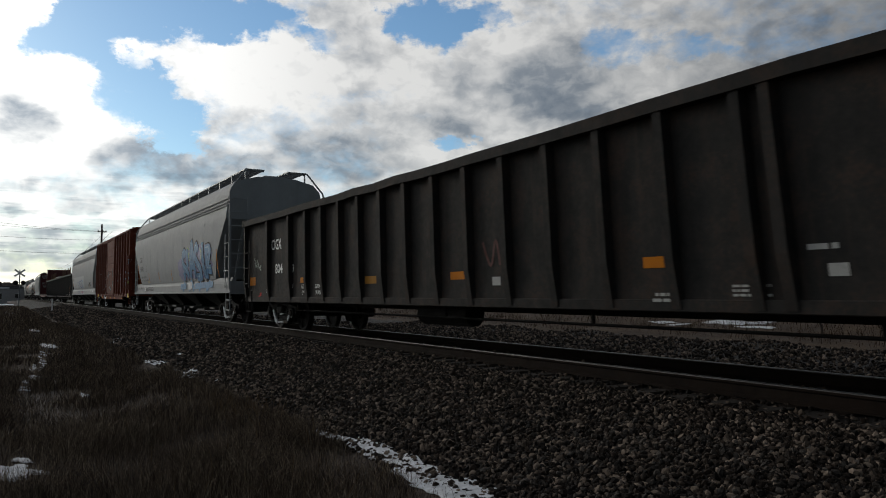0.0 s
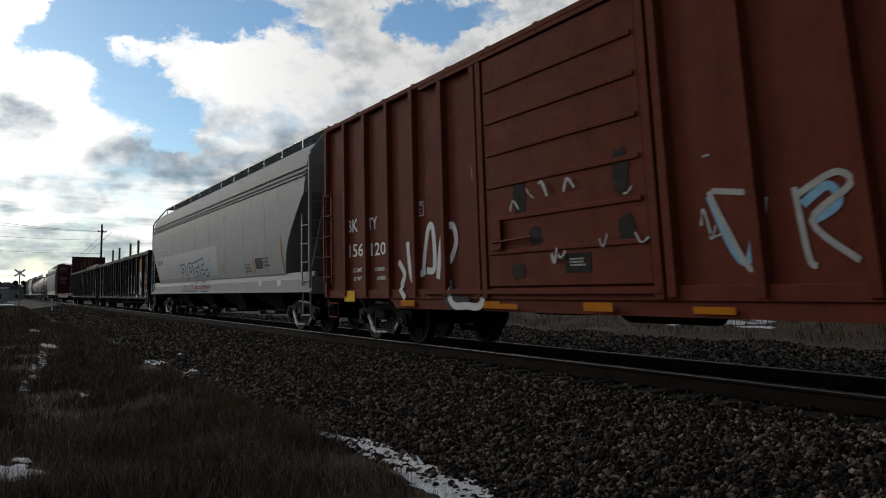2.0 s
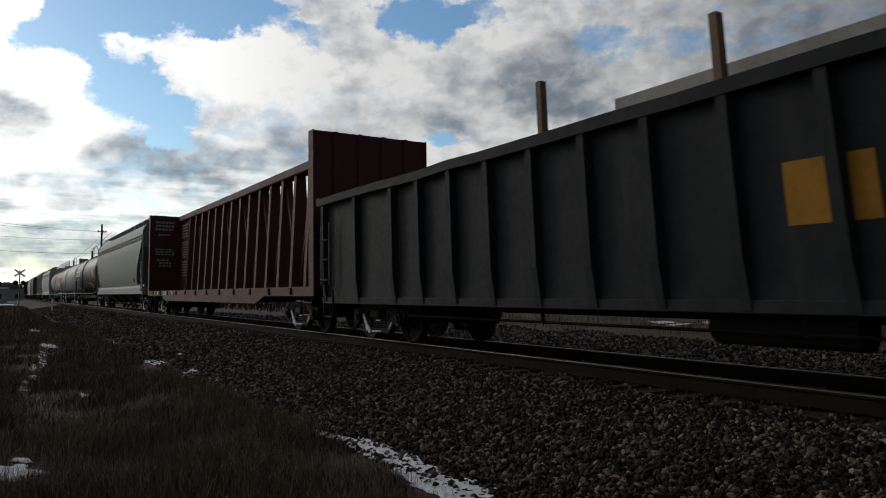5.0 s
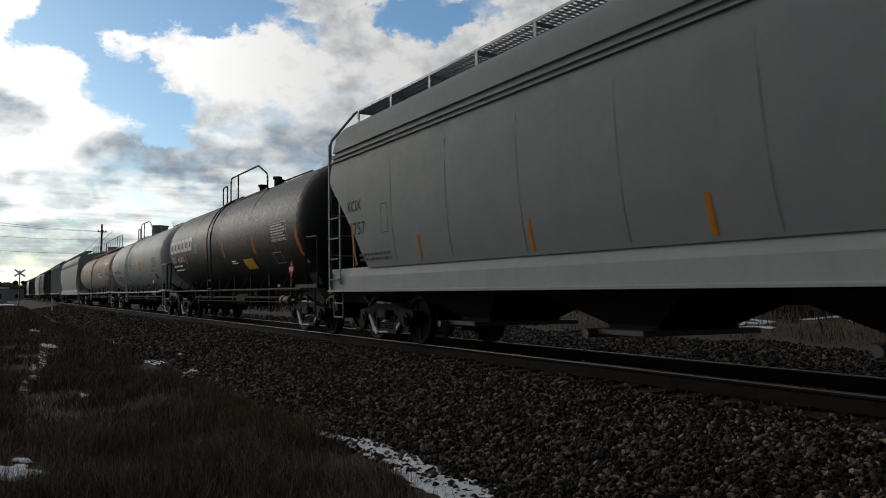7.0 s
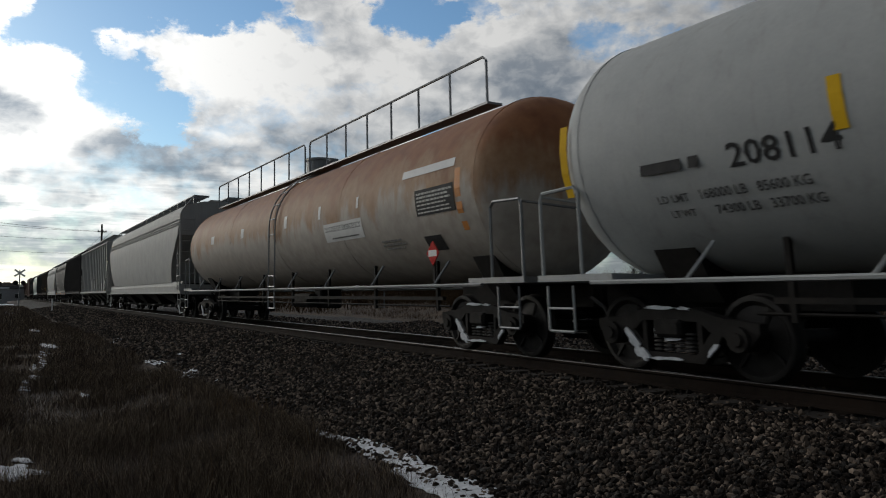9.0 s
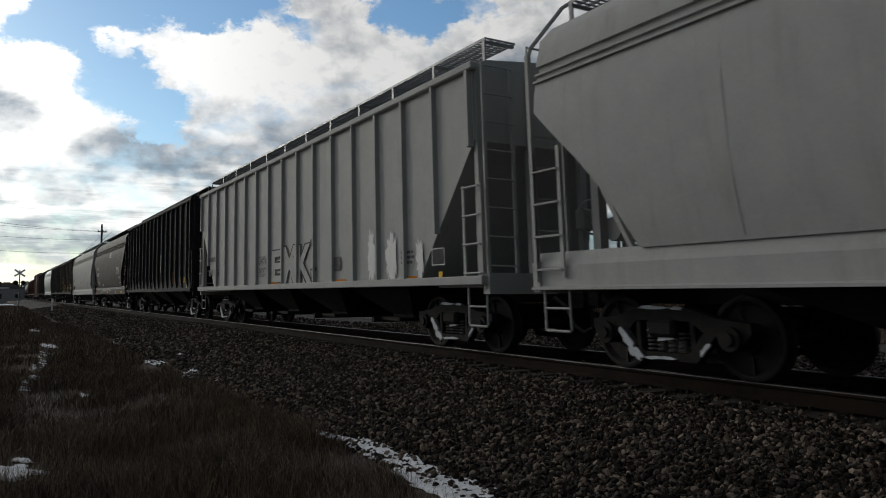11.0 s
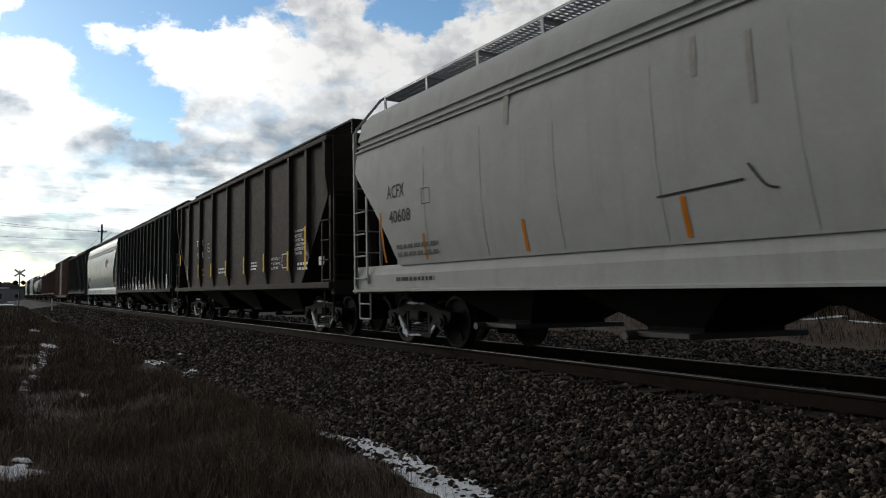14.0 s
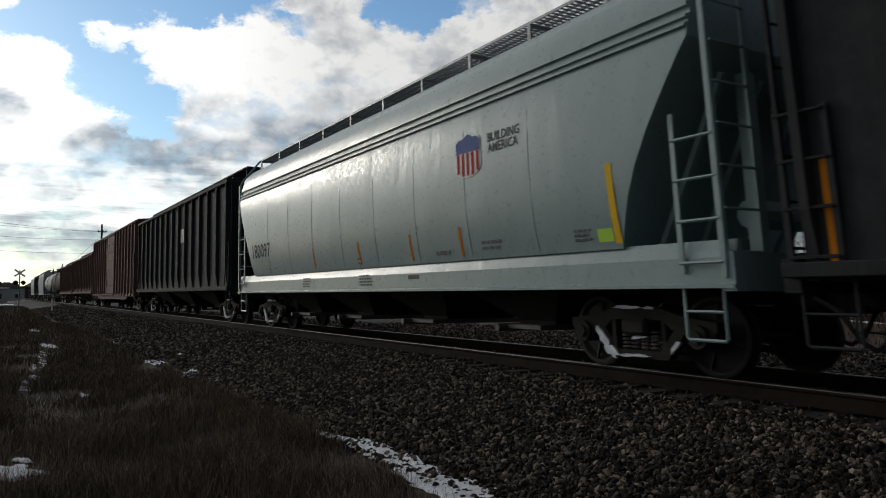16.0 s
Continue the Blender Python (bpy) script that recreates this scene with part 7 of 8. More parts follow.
# ---- loads in the gondolas ----
def stake(x, y, top, lean, c):
    t = thing("timber_stake", "weathered timber stake upright in a gondola", "timber stake", "stakes in the gondolas")
    part("post", Shape().loft([[(a + s, b, z) for a, b in ((-0.05, -0.05), (0.05, -0.05), (0.05, 0.05), (-0.05, 0.05))] for z, s in ((0.83, 0.0), (top, lean))]), "stake_wood", t)
    CARS.append((t, c - x))
    t.location = (-(c - x), TRACK_Y + y, 0)
    RIDERS[t] = y


RIDERS = {}
for x, lean in ((5.55, 0.03), (2.85, 0.0), (-1.5, -0.03), (-4.55, 0.02)):
    stake(x, -1.30, 3.72, lean, 90.25)
for x in (5.0, 2.5, -0.5, -3.4):
    stake(x, -1.30, 3.72, 0.0, 112.3)


def lumber_stack(x0, x1, z0, rows, c, y0, y1):
    t = thing("lumber_stack", "stack of grey weathered timbers in a gondola", "lumber stack", "timber load")
    rr = random.Random(4)
    for r in range(rows):
        for k in range(4):
            w = (y1 - y0) / 4
            a = x0 + rr.uniform(0, 0.5) + r * 0.4
            part("timber", Shape().box((a, y0 + k * w + 0.01, z0 + r * 0.21), (x1 - rr.uniform(0, 0.5) - r * 0.3, y0 + (k + 1) * w - 0.01, z0 + r * 0.21 + 0.2), 0.012), "lumber", t)
    for x in (x0 + 1.0, x1 - 1.0):
        part("bearer", Shape().box((x, y0, 0.83), (x + 0.2, y1, z0)), "stake_wood", t)
    CARS.append((t, c))
    t.location = (-c, TRACK_Y, 0)


lumber_stack(-4.0, 7.0, 2.46, 4, 112.3, -1.0, 1.0)


def bulkhead_print(x):
    """Warning print on the inner face of a bulkhead, too small to read."""
    rr = random.Random(77)
    s = Shape()
    for y0, y1, z0, z1, n in ((-1.25, -0.35, 3.9, 4.4, 3), (-1.15, -0.5, 3.65, 3.8, 1), (-1.25, -0.35, 2.75, 3.1, 3), (-1.1, -0.5, 2.2, 2.6, 3), (0.35, 1.15, 3.0, 4.3, 8)):
        h = (z1 - z0) / n
        for i in range(n):
            y = y0 + rr.uniform(0, 0.1)
            while y < y1 - 0.05:
                w = rr.uniform(0.06, 0.16)
                s.box((x, y, z1 - (i + 0.8) * h), (x + 0.006, min(y + w, y1), z1 - (i + 0.25) * h))
                y += w + 0.04
    part("small_print", s, "faded_letter", beam[0])
    s = Shape()
    for z0, z1, n in ((3.55, 4.2, 5), (2.6, 3.4, 7), (1.75, 2.5, 6)):
        h = (z1 - z0) / n
        for i in range(n):
            a = x + 0.35 + rr.uniform(0, 0.1)
            while a < x + 1.5:
                w = rr.uniform(0.06, 0.2)
                s.box((a, -0.068, z1 - (i + 0.8) * h), (min(a + w, x + 1.6), -0.062, z1 - (i + 0.25) * h))
                a += w + 0.05
    part("small_print", s, "faded_letter", beam[0])


bulkhead_print(-10.59)
lettering(beam[0], "NOKL", -6.86, -6.21, 0.89, 1.05, "white_letter", SILL)
lettering(beam[0], "734", -5.28, -4.87, 0.89, 1.05, "white_letter", SILL)
plate(beam[0], -9.10, -8.77, 0.89, 1.05, "amber", SILL, "reflective_stripe")
plate(beam[0], -5.71, -5.39, 0.89, 1.05, "faded_amber", SILL, "reflective_stripe")
plate(beam[0], -10.67, -10.31, 0.89, 1.05, "amber", SILL, "reflective_stripe")
plate(beam[0], -8.25, -7.99, 0.89, 1.05, "faded_letter", SILL, "patch")

# ---- ground, track ----
PROFILE = [(-3000, -0.9, "soil"), (-60, -0.75, "soil"), (-6, -0.66, "soil"), (-1, -0.63, "soil"), (1.2, -0.62, "soil"), (2.6, -0.62, "soil"), (3.1, -0.60, "ballast_bed"),
           (4.2, -0.40, "ballast_bed"), (5.5, -0.235, "ballast_bed"), (6.2, -0.20, "ballast_bed"), (7.43, -0.20, "ballast_bed"), (8.7, -0.20, "ballast_bed"), (9.4, -0.24, "ballast_bed"), (11.5, -0.36, "ballast_bed"),
           (14.0, -0.36, "ballast_bed"), (16.8, -0.34, "leaf_litter"), (18.0, -0.22, "leaf_litter"), (21.5, 0.35, "leaf_litter"), (28, 1.15, "leaf_litter"), (45, 1.6, "leaf_litter"), (120, 1.3, "soil"), (3000, 0.5, "soil")]


def ground_z(x, y):
    for (a, za, _), (b, zb, _) in zip(PROFILE, PROFILE[1:]):
        if a <= y <= b:
            z = za + (zb - za) * (y - a) / (b - a)
            break
    else:
        z = -0.7
    amp = 0.035 if y < 3 else 0.015 if y < 15 else 0.12
    return z + amp * (noise.noise((x * 0.45, y * 0.6, 0.0)) if -150 < x < 60 and -20 < y < 60 else 0.0)


def build_ground():
    xs = [-3000, -1500, -800, -400, -250, -150] + list(np.arange(-120, -40, 4.0)) + list(np.arange(-40, 12, 0.8)) + [20, 60, 150, 400, 900]
    ys, mats = [], []
    for (a, _, m), (b, _, _) in zip(PROFILE, PROFILE[1:]):
        n = max(1, int((b - a) / 0.5)) if a >= -6 and b <= 45 else 1
        for i in range(n):
            ys.append(a + (b - a) * i / n)
            mats.append(m)
    ys.append(PROFILE[-1][0])
    v = [(x, y, ground_z(x, y)) for x in xs for y in ys]
    n = len(ys)
    f, mi = [], []
    order = ["soil", "ballast_bed", "leaf_litter"]
    for i in range(len(xs) - 1):
        for j in range(n - 1):
            f.append((i * n + j, (i + 1) * n + j, (i + 1) * n + j + 1, i * n + j + 1))
            mi.append(order.index(mats[j]))
    me = bpy.data.meshes.new("ground")
    me.from_pydata(v, [], f)
    for m in order:
        me.materials.append(M[m])
    me.polygons.foreach_set("material_index", mi)
    me.polygons.foreach_set("use_smooth", [True] * len(f))
    return tagged(new("ground", me), "dark winter ground with stone ballast bed and leaf litter", "ground", kind="structure")


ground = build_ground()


def build_rail(y):
    r = thing("rail", "worn steel running rail with bright head on dark ties", "rail", "rails of the track")
    web = [(-0.07, -0.172), (0.07, -0.172), (0.07, -0.160), (0.014, -0.135), (0.011, -0.05), (0.034, -0.036), (0.036, -0.012), (-0.036, -0.012), (-0.034, -0.036), (-0.011, -0.05), (-0.014, -0.135), (-0.07, -0.160)]
    part("rail_web", Shape().loft([[(x, y + a, z) for a, z in web] for x in (-900, 300)]), "rail_web", r)
    part("rail_head", Shape().loft([[(x, y + a, z) for a, z in [(-0.036, -0.012), (0.036, -0.012), (0.034, -0.003), (0.026, 0.0), (-0.026, 0.0), (-0.034, -0.003)]] for x in (-900, 300)]), "worn_steel", r, "polished rail head")


build_rail(TRACK_Y - 0.753)
build_rail(TRACK_Y + 0.753)

tie_shape = Shape().box((-0.115, -1.3, -0.36), (0.115, 1.3, -0.178), 0.015).mesh("tie", "tie_wood")
plate_shape = Shape().box((-0.10, -0.18, -0.178), (0.10, 0.18, -0.1725)).mesh("tie_plate", "rail_web")
tie_rest = Shape()
for i in range(-500, 200):
    x = i * 0.51
    if -72 < x < 6:
        t = tagged(new("railway_tie", tie_shape), "dark creosoted wooden railway tie under the rails", "railway tie", "ties of the track")
        t.location = (x, TRACK_Y + random.uniform(-0.03, 0.03), 0)
        t.rotation_euler = (0, 0, random.uniform(-0.012, 0.012))
        for yy in (-0.753, 0.753):
            part("tie_plate", plate_shape, "", t).location = (0, yy, 0)
    elif x > -250:
        tie_rest.box((x - 0.115, TRACK_Y - 1.3, -0.36), (x + 0.115, TRACK_Y + 1.3, -0.178))
tagged(new("distant_ties", tie_rest.mesh("distant_ties", "tie_wood")), "dark wooden ties along the far track", "railway tie", kind="stuff")


# ---- ballast stones ----
def stone_shapes(count):
    bm = bmesh.new()
    bmesh.ops.create_icosphere(bm, subdivisions=1, radius=1.0)
    base = np.array([v.co for v in bm.verts])
    faces = np.array([[v.index for v in f.verts] for f in bm.faces])
    bm.free()
    rng = np.random.default_rng(3)
    out = []
    for _ in range(count):
        p = base * rng.uniform(0.7, 1.2, (len(base), 1)) * np.array([rng.uniform(0.9, 1.35), rng.uniform(0.75, 1.05), rng.uniform(0.5, 0.85)])
        for _ in range(3):      # broken flat faces
            nrm = rng.normal(size=3)
            nrm /= np.linalg.norm(nrm)
            dcut = rng.uniform(0.45, 0.75)
            over = np.maximum(p @ nrm - dcut, 0)
            p = p - over[:, None] * nrm
        out.append(p)
    return out, faces


STONES, STONE_FACES = stone_shapes(14)


def rotations(rng, n):
    q = rng.normal(size=(n, 4))
    q /= np.linalg.norm(q, axis=1)[:, None]
    w, x, y, z = q.T
    return np.stack([np.stack([1 - 2 * (y * y + z * z), 2 * (x * y - z * w), 2 * (x * z + y * w)], 1),
                     np.stack([2 * (x * y + z * w), 1 - 2 * (x * x + z * z), 2 * (y * z - x * w)], 1),
                     np.stack([2 * (x * z - y * w), 2 * (y * z + x * w), 1 - 2 * (x * x + y * y)], 1)], 1)


def scatter_stones(name, label, areas, seed):
    rng = np.random.default_rng(seed)
    V, F, base = [], [], 0
    nv = len(STONES[0])
    for x0, x1, y0, y1, density, r0, r1 in areas:
        n = int((x1 - x0) * (y1 - y0) * density)
        xs, ys = rng.uniform(x0, x1, n), rng.uniform(y0, y1, n)
        rad = rng.uniform(r0, r1, n) * rng.choice([1, 1, 1, 1.35], n)
        rot = rotations(rng, n)
        kind = rng.integers(0, len(STONES), n)
        zs = np.array([ground_z(x, y) for x, y in zip(xs, ys)]) + rad * rng.uniform(0.0, 0.7, n)
        P = np.array(STONES)[kind] * rad[:, None, None]
        P = np.einsum("nij,nkj->nki", rot, P) + np.stack([xs, ys, zs], 1)[:, None, :]
        V.append(P.reshape(-1, 3))
        F.append((STONE_FACES[None] + (np.arange(n) * nv)[:, None, None] + base).reshape(-1, 3))
        base += n * nv
    V, F = np.concatenate(V), np.concatenate(F)
    me = bpy.data.meshes.new(name)
    me.vertices.add(len(V))
    me.vertices.foreach_set("co", V.ravel())
    me.loops.add(F.size)
    me.loops.foreach_set("vertex_index", F.ravel().astype(np.int32))
    me.polygons.add(len(F))
    me.polygons.foreach_set("loop_start", np.arange(0, F.size, 3, dtype=np.int32))
    me.polygons.foreach_set("use_smooth", [False] * len(F))
    me.update(calc_edges=True)
    me.materials.append(M["stone"])
    return tagged(new(name, me), label, "ballast", kind="stuff")


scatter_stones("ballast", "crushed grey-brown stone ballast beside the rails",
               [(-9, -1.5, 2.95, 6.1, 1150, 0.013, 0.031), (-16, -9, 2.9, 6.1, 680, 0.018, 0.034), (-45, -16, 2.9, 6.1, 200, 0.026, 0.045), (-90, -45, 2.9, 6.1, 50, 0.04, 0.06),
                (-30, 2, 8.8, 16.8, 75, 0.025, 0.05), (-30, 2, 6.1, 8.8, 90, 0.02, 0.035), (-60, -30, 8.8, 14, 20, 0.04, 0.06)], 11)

rng_near = random.Random(19)
near_stones = []
for pts in STONES:
    me = bpy.data.meshes.new("stone")
    me.from_pydata([tuple(q) for q in pts], [], [tuple(int(i) for i in f) for f in STONE_FACES])
    me.materials.append(M["loose_stone"])
    near_stones.append(me)
for i in range(300):
    x, y, r = rng_near.uniform(-5.2, -3.0), rng_near.uniform(3.15, 5.2), rng_near.uniform(0.02, 0.036)
    st = new("stone", rng_near.choice(near_stones))
    st.parent = ground
    st.matrix_local = Matrix.LocRotScale((x, y, ground_z(x, y) + r * rng_near.uniform(0.6, 1.0)), Euler([rng_near.uniform(0, 6.28) for _ in range(3)]), (r, r, r))

# ---- dry grass ----
# old snow: centre, half sizes, turn, seed
SNOW = [(-5.05, 3.02, 0.62, 0.27, 6, 1), (-5.75, 3.08, 0.6, 0.19, -4, 2), (-6.55, 3.12, 0.7, 0.15, -3, 3), (-7.5, 3.04, 0.7, 0.10, 10, 23), (-7.34, 0.17, 0.38, 0.2, 20, 4), (-7.85, 0.22, 0.16, 0.06, 30, 24),
        (-14.75, 3.14, 0.75, 0.19, -14, 5), (-15.5, 3.05, 0.3, 0.07, 0, 25), (-17.6, 3.02, 0.95, 0.2, 4, 6), (-18.3, 3.68, 0.2, 0.09, 0, 7), (-13.0, 3.23, 0.2, 0.06, 0, 26), (-26.2, 3.27, 1.5, 0.22, -10, 8), (-25.1, 1.3, 1.3, 0.22, 8, 9),
        (-12.4, 1.14, 0.3, 0.07, 0, 10), (-36.4, 1.32, 1.6, 0.2, 5, 30),
        (-104, 0.7, 16, 0.8, 4, 14), (-75, 0.5, 9, 0.5, 3, 15), (-140, -2.0, 30, 1.6, 2, 16), (-135, 1.2, 22, 1.2, 1, 31),
        (-15.6, 19.6, 1.0, 0.35, 10, 17), (-14.2, 18.9, 0.8, 0.22, -5, 18), (-16.8, 20.4, 0.8, 0.3, 0, 19), (-11.8, 20.2, 0.5, 0.2, 0, 20), (-13.4, 20.8, 0.7, 0.25, 15, 21), (-18.2, 19.4, 0.6, 0.2, 0, 22), (-14.9, 20.1, 0.5, 0.16, 0, 32), (-17.3, 19.1, 0.5, 0.15, 0, 33)]


melt = random.Random(31)
for i in range(40):      # the last crumbs of snow along a trodden line
    f = melt.random()
    SNOW.append((-13.5 - 11 * f, 0.42 + 0.85 * f + melt.uniform(-0.12, 0.12), melt.uniform(0.06, 0.26), melt.uniform(0.015, 0.04), melt.uniform(0, 30), 100 + i))


def on_snow(x, y):
    """How much of the grass stands aside: bare over each patch and on the path that leads to it."""
    hit = np.zeros(len(x), bool)
    for cx, cy, w, h, turn, _ in SNOW:
        if abs(cx) > 60 or cy > 10:
            continue
        reach = 0.06 * max(abs(cx) - 6.0, 0.0)
        d = np.hypot(cx, cy)
        for f in (0.0, 0.5, 1.0):
            px, py = cx * (1 - reach * f / d), cy * (1 - reach * f / d)
            hit |= ((x - px) / (w * 0.95)) ** 2 + ((y - py) / (h * 0.95 + 0.02)) ** 2 < 1.0
    return hit


def scatter_blades(name, label, areas, seed, mat, lean=0.35):
    rng = np.random.default_rng(seed)
    V, F, base = [], [], 0
    for x0, x1, y0, y1, density, h0, h1, w in areas:
        n = int((x1 - x0) * (y1 - y0) * density)
        xs, ys = rng.uniform(x0, x1, n), rng.uniform(y0, y1, n)
        clump = np.array([noise.noise((x * 0.9, y * 0.9, 3.0)) for x, y in zip(xs, ys)])
        keep = (clump > rng.uniform(-0.6, 0.25, n)) & ~(on_snow(xs, ys) & (rng.random(n) < 0.86))
        xs, ys, clump = xs[keep], ys[keep], clump[keep]
        n = len(xs)
        h = rng.uniform(h0, h1, n) * (0.75 + 0.6 * np.clip(clump, -0.4, 0.8))
        a, b = rng.uniform(0, 2 * math.pi, n), rng.uniform(0, 2 * math.pi, n)
        ln = rng.uniform(0.05, lean * 2, n) * h
        wx, wy = np.cos(a) * w / 2, np.sin(a) * w / 2
        z0 = np.array([ground_z(x, y) for x, y in zip(xs, ys)]) - 0.01
        mx, my = xs + np.cos(b) * ln * 0.3, ys + np.sin(b) * ln * 0.3
        tx, ty = xs + np.cos(b) * ln, ys + np.sin(b) * ln
        P = np.stack([np.stack([xs - wx, ys - wy, z0], 1), np.stack([xs + wx, ys + wy, z0], 1), np.stack([mx + wx * 0.8, my + wy * 0.8, z0 + h * 0.6], 1),
                      np.stack([mx - wx * 0.8, my - wy * 0.8, z0 + h * 0.6], 1), np.stack([tx, ty, z0 + h], 1)], 1)
        V.append(P.reshape(-1, 3))
        k = (np.arange(n) * 5 + base)[:, None]
        F.append(np.concatenate([k + np.array([[0, 1, 2]]), k + np.array([[0, 2, 3]]), k + np.array([[3, 2, 4]])], 0))
        base += n * 5
    V, F = np.concatenate(V), np.concatenate(F)
    me = bpy.data.meshes.new(name)
    me.vertices.add(len(V))
    me.vertices.foreach_set("co", V.ravel())
    me.loops.add(F.size)
    me.loops.foreach_set("vertex_index", F.ravel().astype(np.int32))
    me.polygons.add(len(F))
    me.polygons.foreach_set("loop_start", np.arange(0, F.size, 3, dtype=np.int32))
    me.update(calc_edges=True)
    me.materials.append(M[mat])
    return tagged(new(name, me), label, "grass", kind="stuff")


scatter_blades("dead_grass", "dark brown dead winter grass on the bank",
               [(-9, -2.6, -0.6, 2.95, 4200, 0.08, 0.30, 0.0036), (-18, -9, -0.8, 2.9, 1700, 0.08, 0.30, 0.006), (-45, -18, -1.2, 2.9, 480, 0.10, 0.28, 0.012), (-110, -45, -4, 2.6, 50, 0.15, 0.4, 0.035)], 21, "grass", 0.6)
scatter_blades("straw_tufts", "pale tan straw tufts at the ballast edge",
               [(-9.8, -8.8, 2.3, 3.1, 240, 0.2, 0.42, 0.005), (-14, -3, 1.0, 2.9, 14, 0.2, 0.4, 0.005)], 22, "straw")
scatter_blades("brush", "tan dry brush behind the track",
               [(-45, 4, 17.2, 20.5, 60, 0.12, 0.4, 0.012), (-48, 4, 20.5, 27, 130, 0.3, 0.85, 0.014), (-70, 6, 27, 40, 45, 0.5, 1.3, 0.03), (-110, -45, 17, 30, 14, 0.4, 1.0, 0.05)], 23, "brush", 0.6)


# ---- snow ----
def snow_patch(cx, cy, w, h, turn, seed, thick=0.018):
    rr = random.Random(seed)
    n = 44
    s = Shape()
    rings = []
    prof = [rr.uniform(0.4, 1.3) for _ in range(n)]
    prof = [(prof[i - 1] + prof[i] * 2 + prof[(i + 1) % n]) / 4 for i in range(n)]
    c, d = math.cos(radians(turn)), math.sin(radians(turn))
    for f, lift in ((1.0, -0.02), (0.97, 0.35), (0.8, 0.8), (0.4, 1.0), (0.02, 1.0)):
        ring = []
        for i in range(n):
            a = 2 * math.pi * i / n
            x, y = w * f * prof[i] * math.cos(a), h * f * prof[i] * math.sin(a)
            px, py = cx + x * c - y * d, cy + x * d + y * c
            ring.append((px, py, ground_z(px, py) + thick * lift * (1 + 0.3 * noise.noise((px * 4, py * 4, 7.0))) + 0.01))
        rings.append(ring)
    s.loft(rings)
    ob = new("snow_patch", s.mesh("snow_patch", "snow", True))
    return tagged(ob, "thin melting patch of old snow in dead grass", "snow", "snow patches")


for row in SNOW:
    snow_patch(*row)


# ---- bare trees ----
def bare_tree(x, y, h, seed, spread=0.5, name="bare_tree", label="leafless winter tree with fine grey-brown twigs", levels=4, trunks=1):
    rr = random.Random(seed)
    z = ground_z(x, y) - 0.1
    t = thing(name, label, "tree", "bare trees behind the track")
    t.location = (x, y, z)
    wood, twigs = Shape(), Shape()

    def grow(p, d, length, r, level):
        n = 4
        pts = [p]
        dd = d.copy()
        for i in range(n):
            dd = (dd + Vector((rr.gauss(0, 0.13), rr.gauss(0, 0.13), rr.gauss(0.03, 0.08)))).normalized()
            pts.append(pts[-1] + dd * length / n)
        (wood if level < 2 else twigs).tube(pts, [r * (1 - 0.55 * i / n) for i in range(n + 1)], 6 if level < 1 else 4 if level < 2 else 3)
        if level >= levels:
            return
        for i in range(rr.randint(4, 6) if level else rr.randint(6, 8)):
            f = rr.uniform(0.3, 1.0)
            k = min(int(f * n), n - 1)
            q = pts[k].lerp(pts[k + 1], f * n - k)
            side = Vector((rr.gauss(0, 1), rr.gauss(0, 1), rr.gauss(0.25, 0.4))).normalized()
            nd = (dd * (1 - spread) + side * spread + Vector((0, 0, 0.22))).normalized()
            grow(q, nd, length * rr.uniform(0.42, 0.66), max(r * (1 - 0.55 * f) * 0.55, 0.006), level + 1)

    for i in range(trunks):
        grow(Vector((rr.uniform(-0.2, 0.2) * (trunks > 1), 0, 0)), Vector((rr.gauss(0, 0.12), rr.gauss(0, 0.12), 1)).normalized(), h * 0.55, h * 0.017, 0)
    part("trunk", wood, "bark", t)
    part("twig_crown", twigs, "bark", t)
    return t


for i, (x, y, h) in enumerate([(-24.7, 34, 9.3), (-28.5, 31, 8.4), (-19.5, 36.5, 9.0), (-33, 37, 7.5), (-73, 15.6, 10.2), (-66, 17.5, 9.3), (-15.5, 38, 8.6), (-42, 33, 6.8), (-52, 29, 6.2), (-22, 44, 9.5), (-30, 46, 9.0)]):
    bare_tree(x, y, h, 40 + i, trunks=1 + (i % 3 == 0))
for i, (x, y, h) in enumerate([(-12.0, 18.6, 2.0), (-9.0, 20.5, 2.4), (-16, 24, 2.6), (-22, 22, 2.2)]):
    bare_tree(x, y, h, 80 + i, 0.6, "bare_shrub", "low leafless shrub in dry brush", 3)


def far_woods():
    rr = random.Random(9)
    s = Shape()
    for i in range(420):
        a = radians(rr.uniform(-14, 68))
        d = rr.uniform(420, 700)
        x, y = -d * math.cos(a), d * math.sin(a)
        h = rr.uniform(5, 10) * (1.2 if i % 3 == 0 else 1)
        w = rr.uniform(3, 8)
        n = 7
        s.loft([[(x + w * f * rr.uniform(0.6, 1.2) * math.cos(2 * math.pi * j / n), y + w * f * rr.uniform(0.6, 1.2) * math.sin(2 * math.pi * j / n), -1 + h * g) for j in range(n)] for f, g in ((0.8, 0.0), (1.0, 0.35), (0.75, 0.7), (0.2, 1.0))])
    tagged(new("far_woods", s.mesh("far_woods", "bark")), "low dark line of distant winter woods", "woods", kind="stuff")


far_woods()


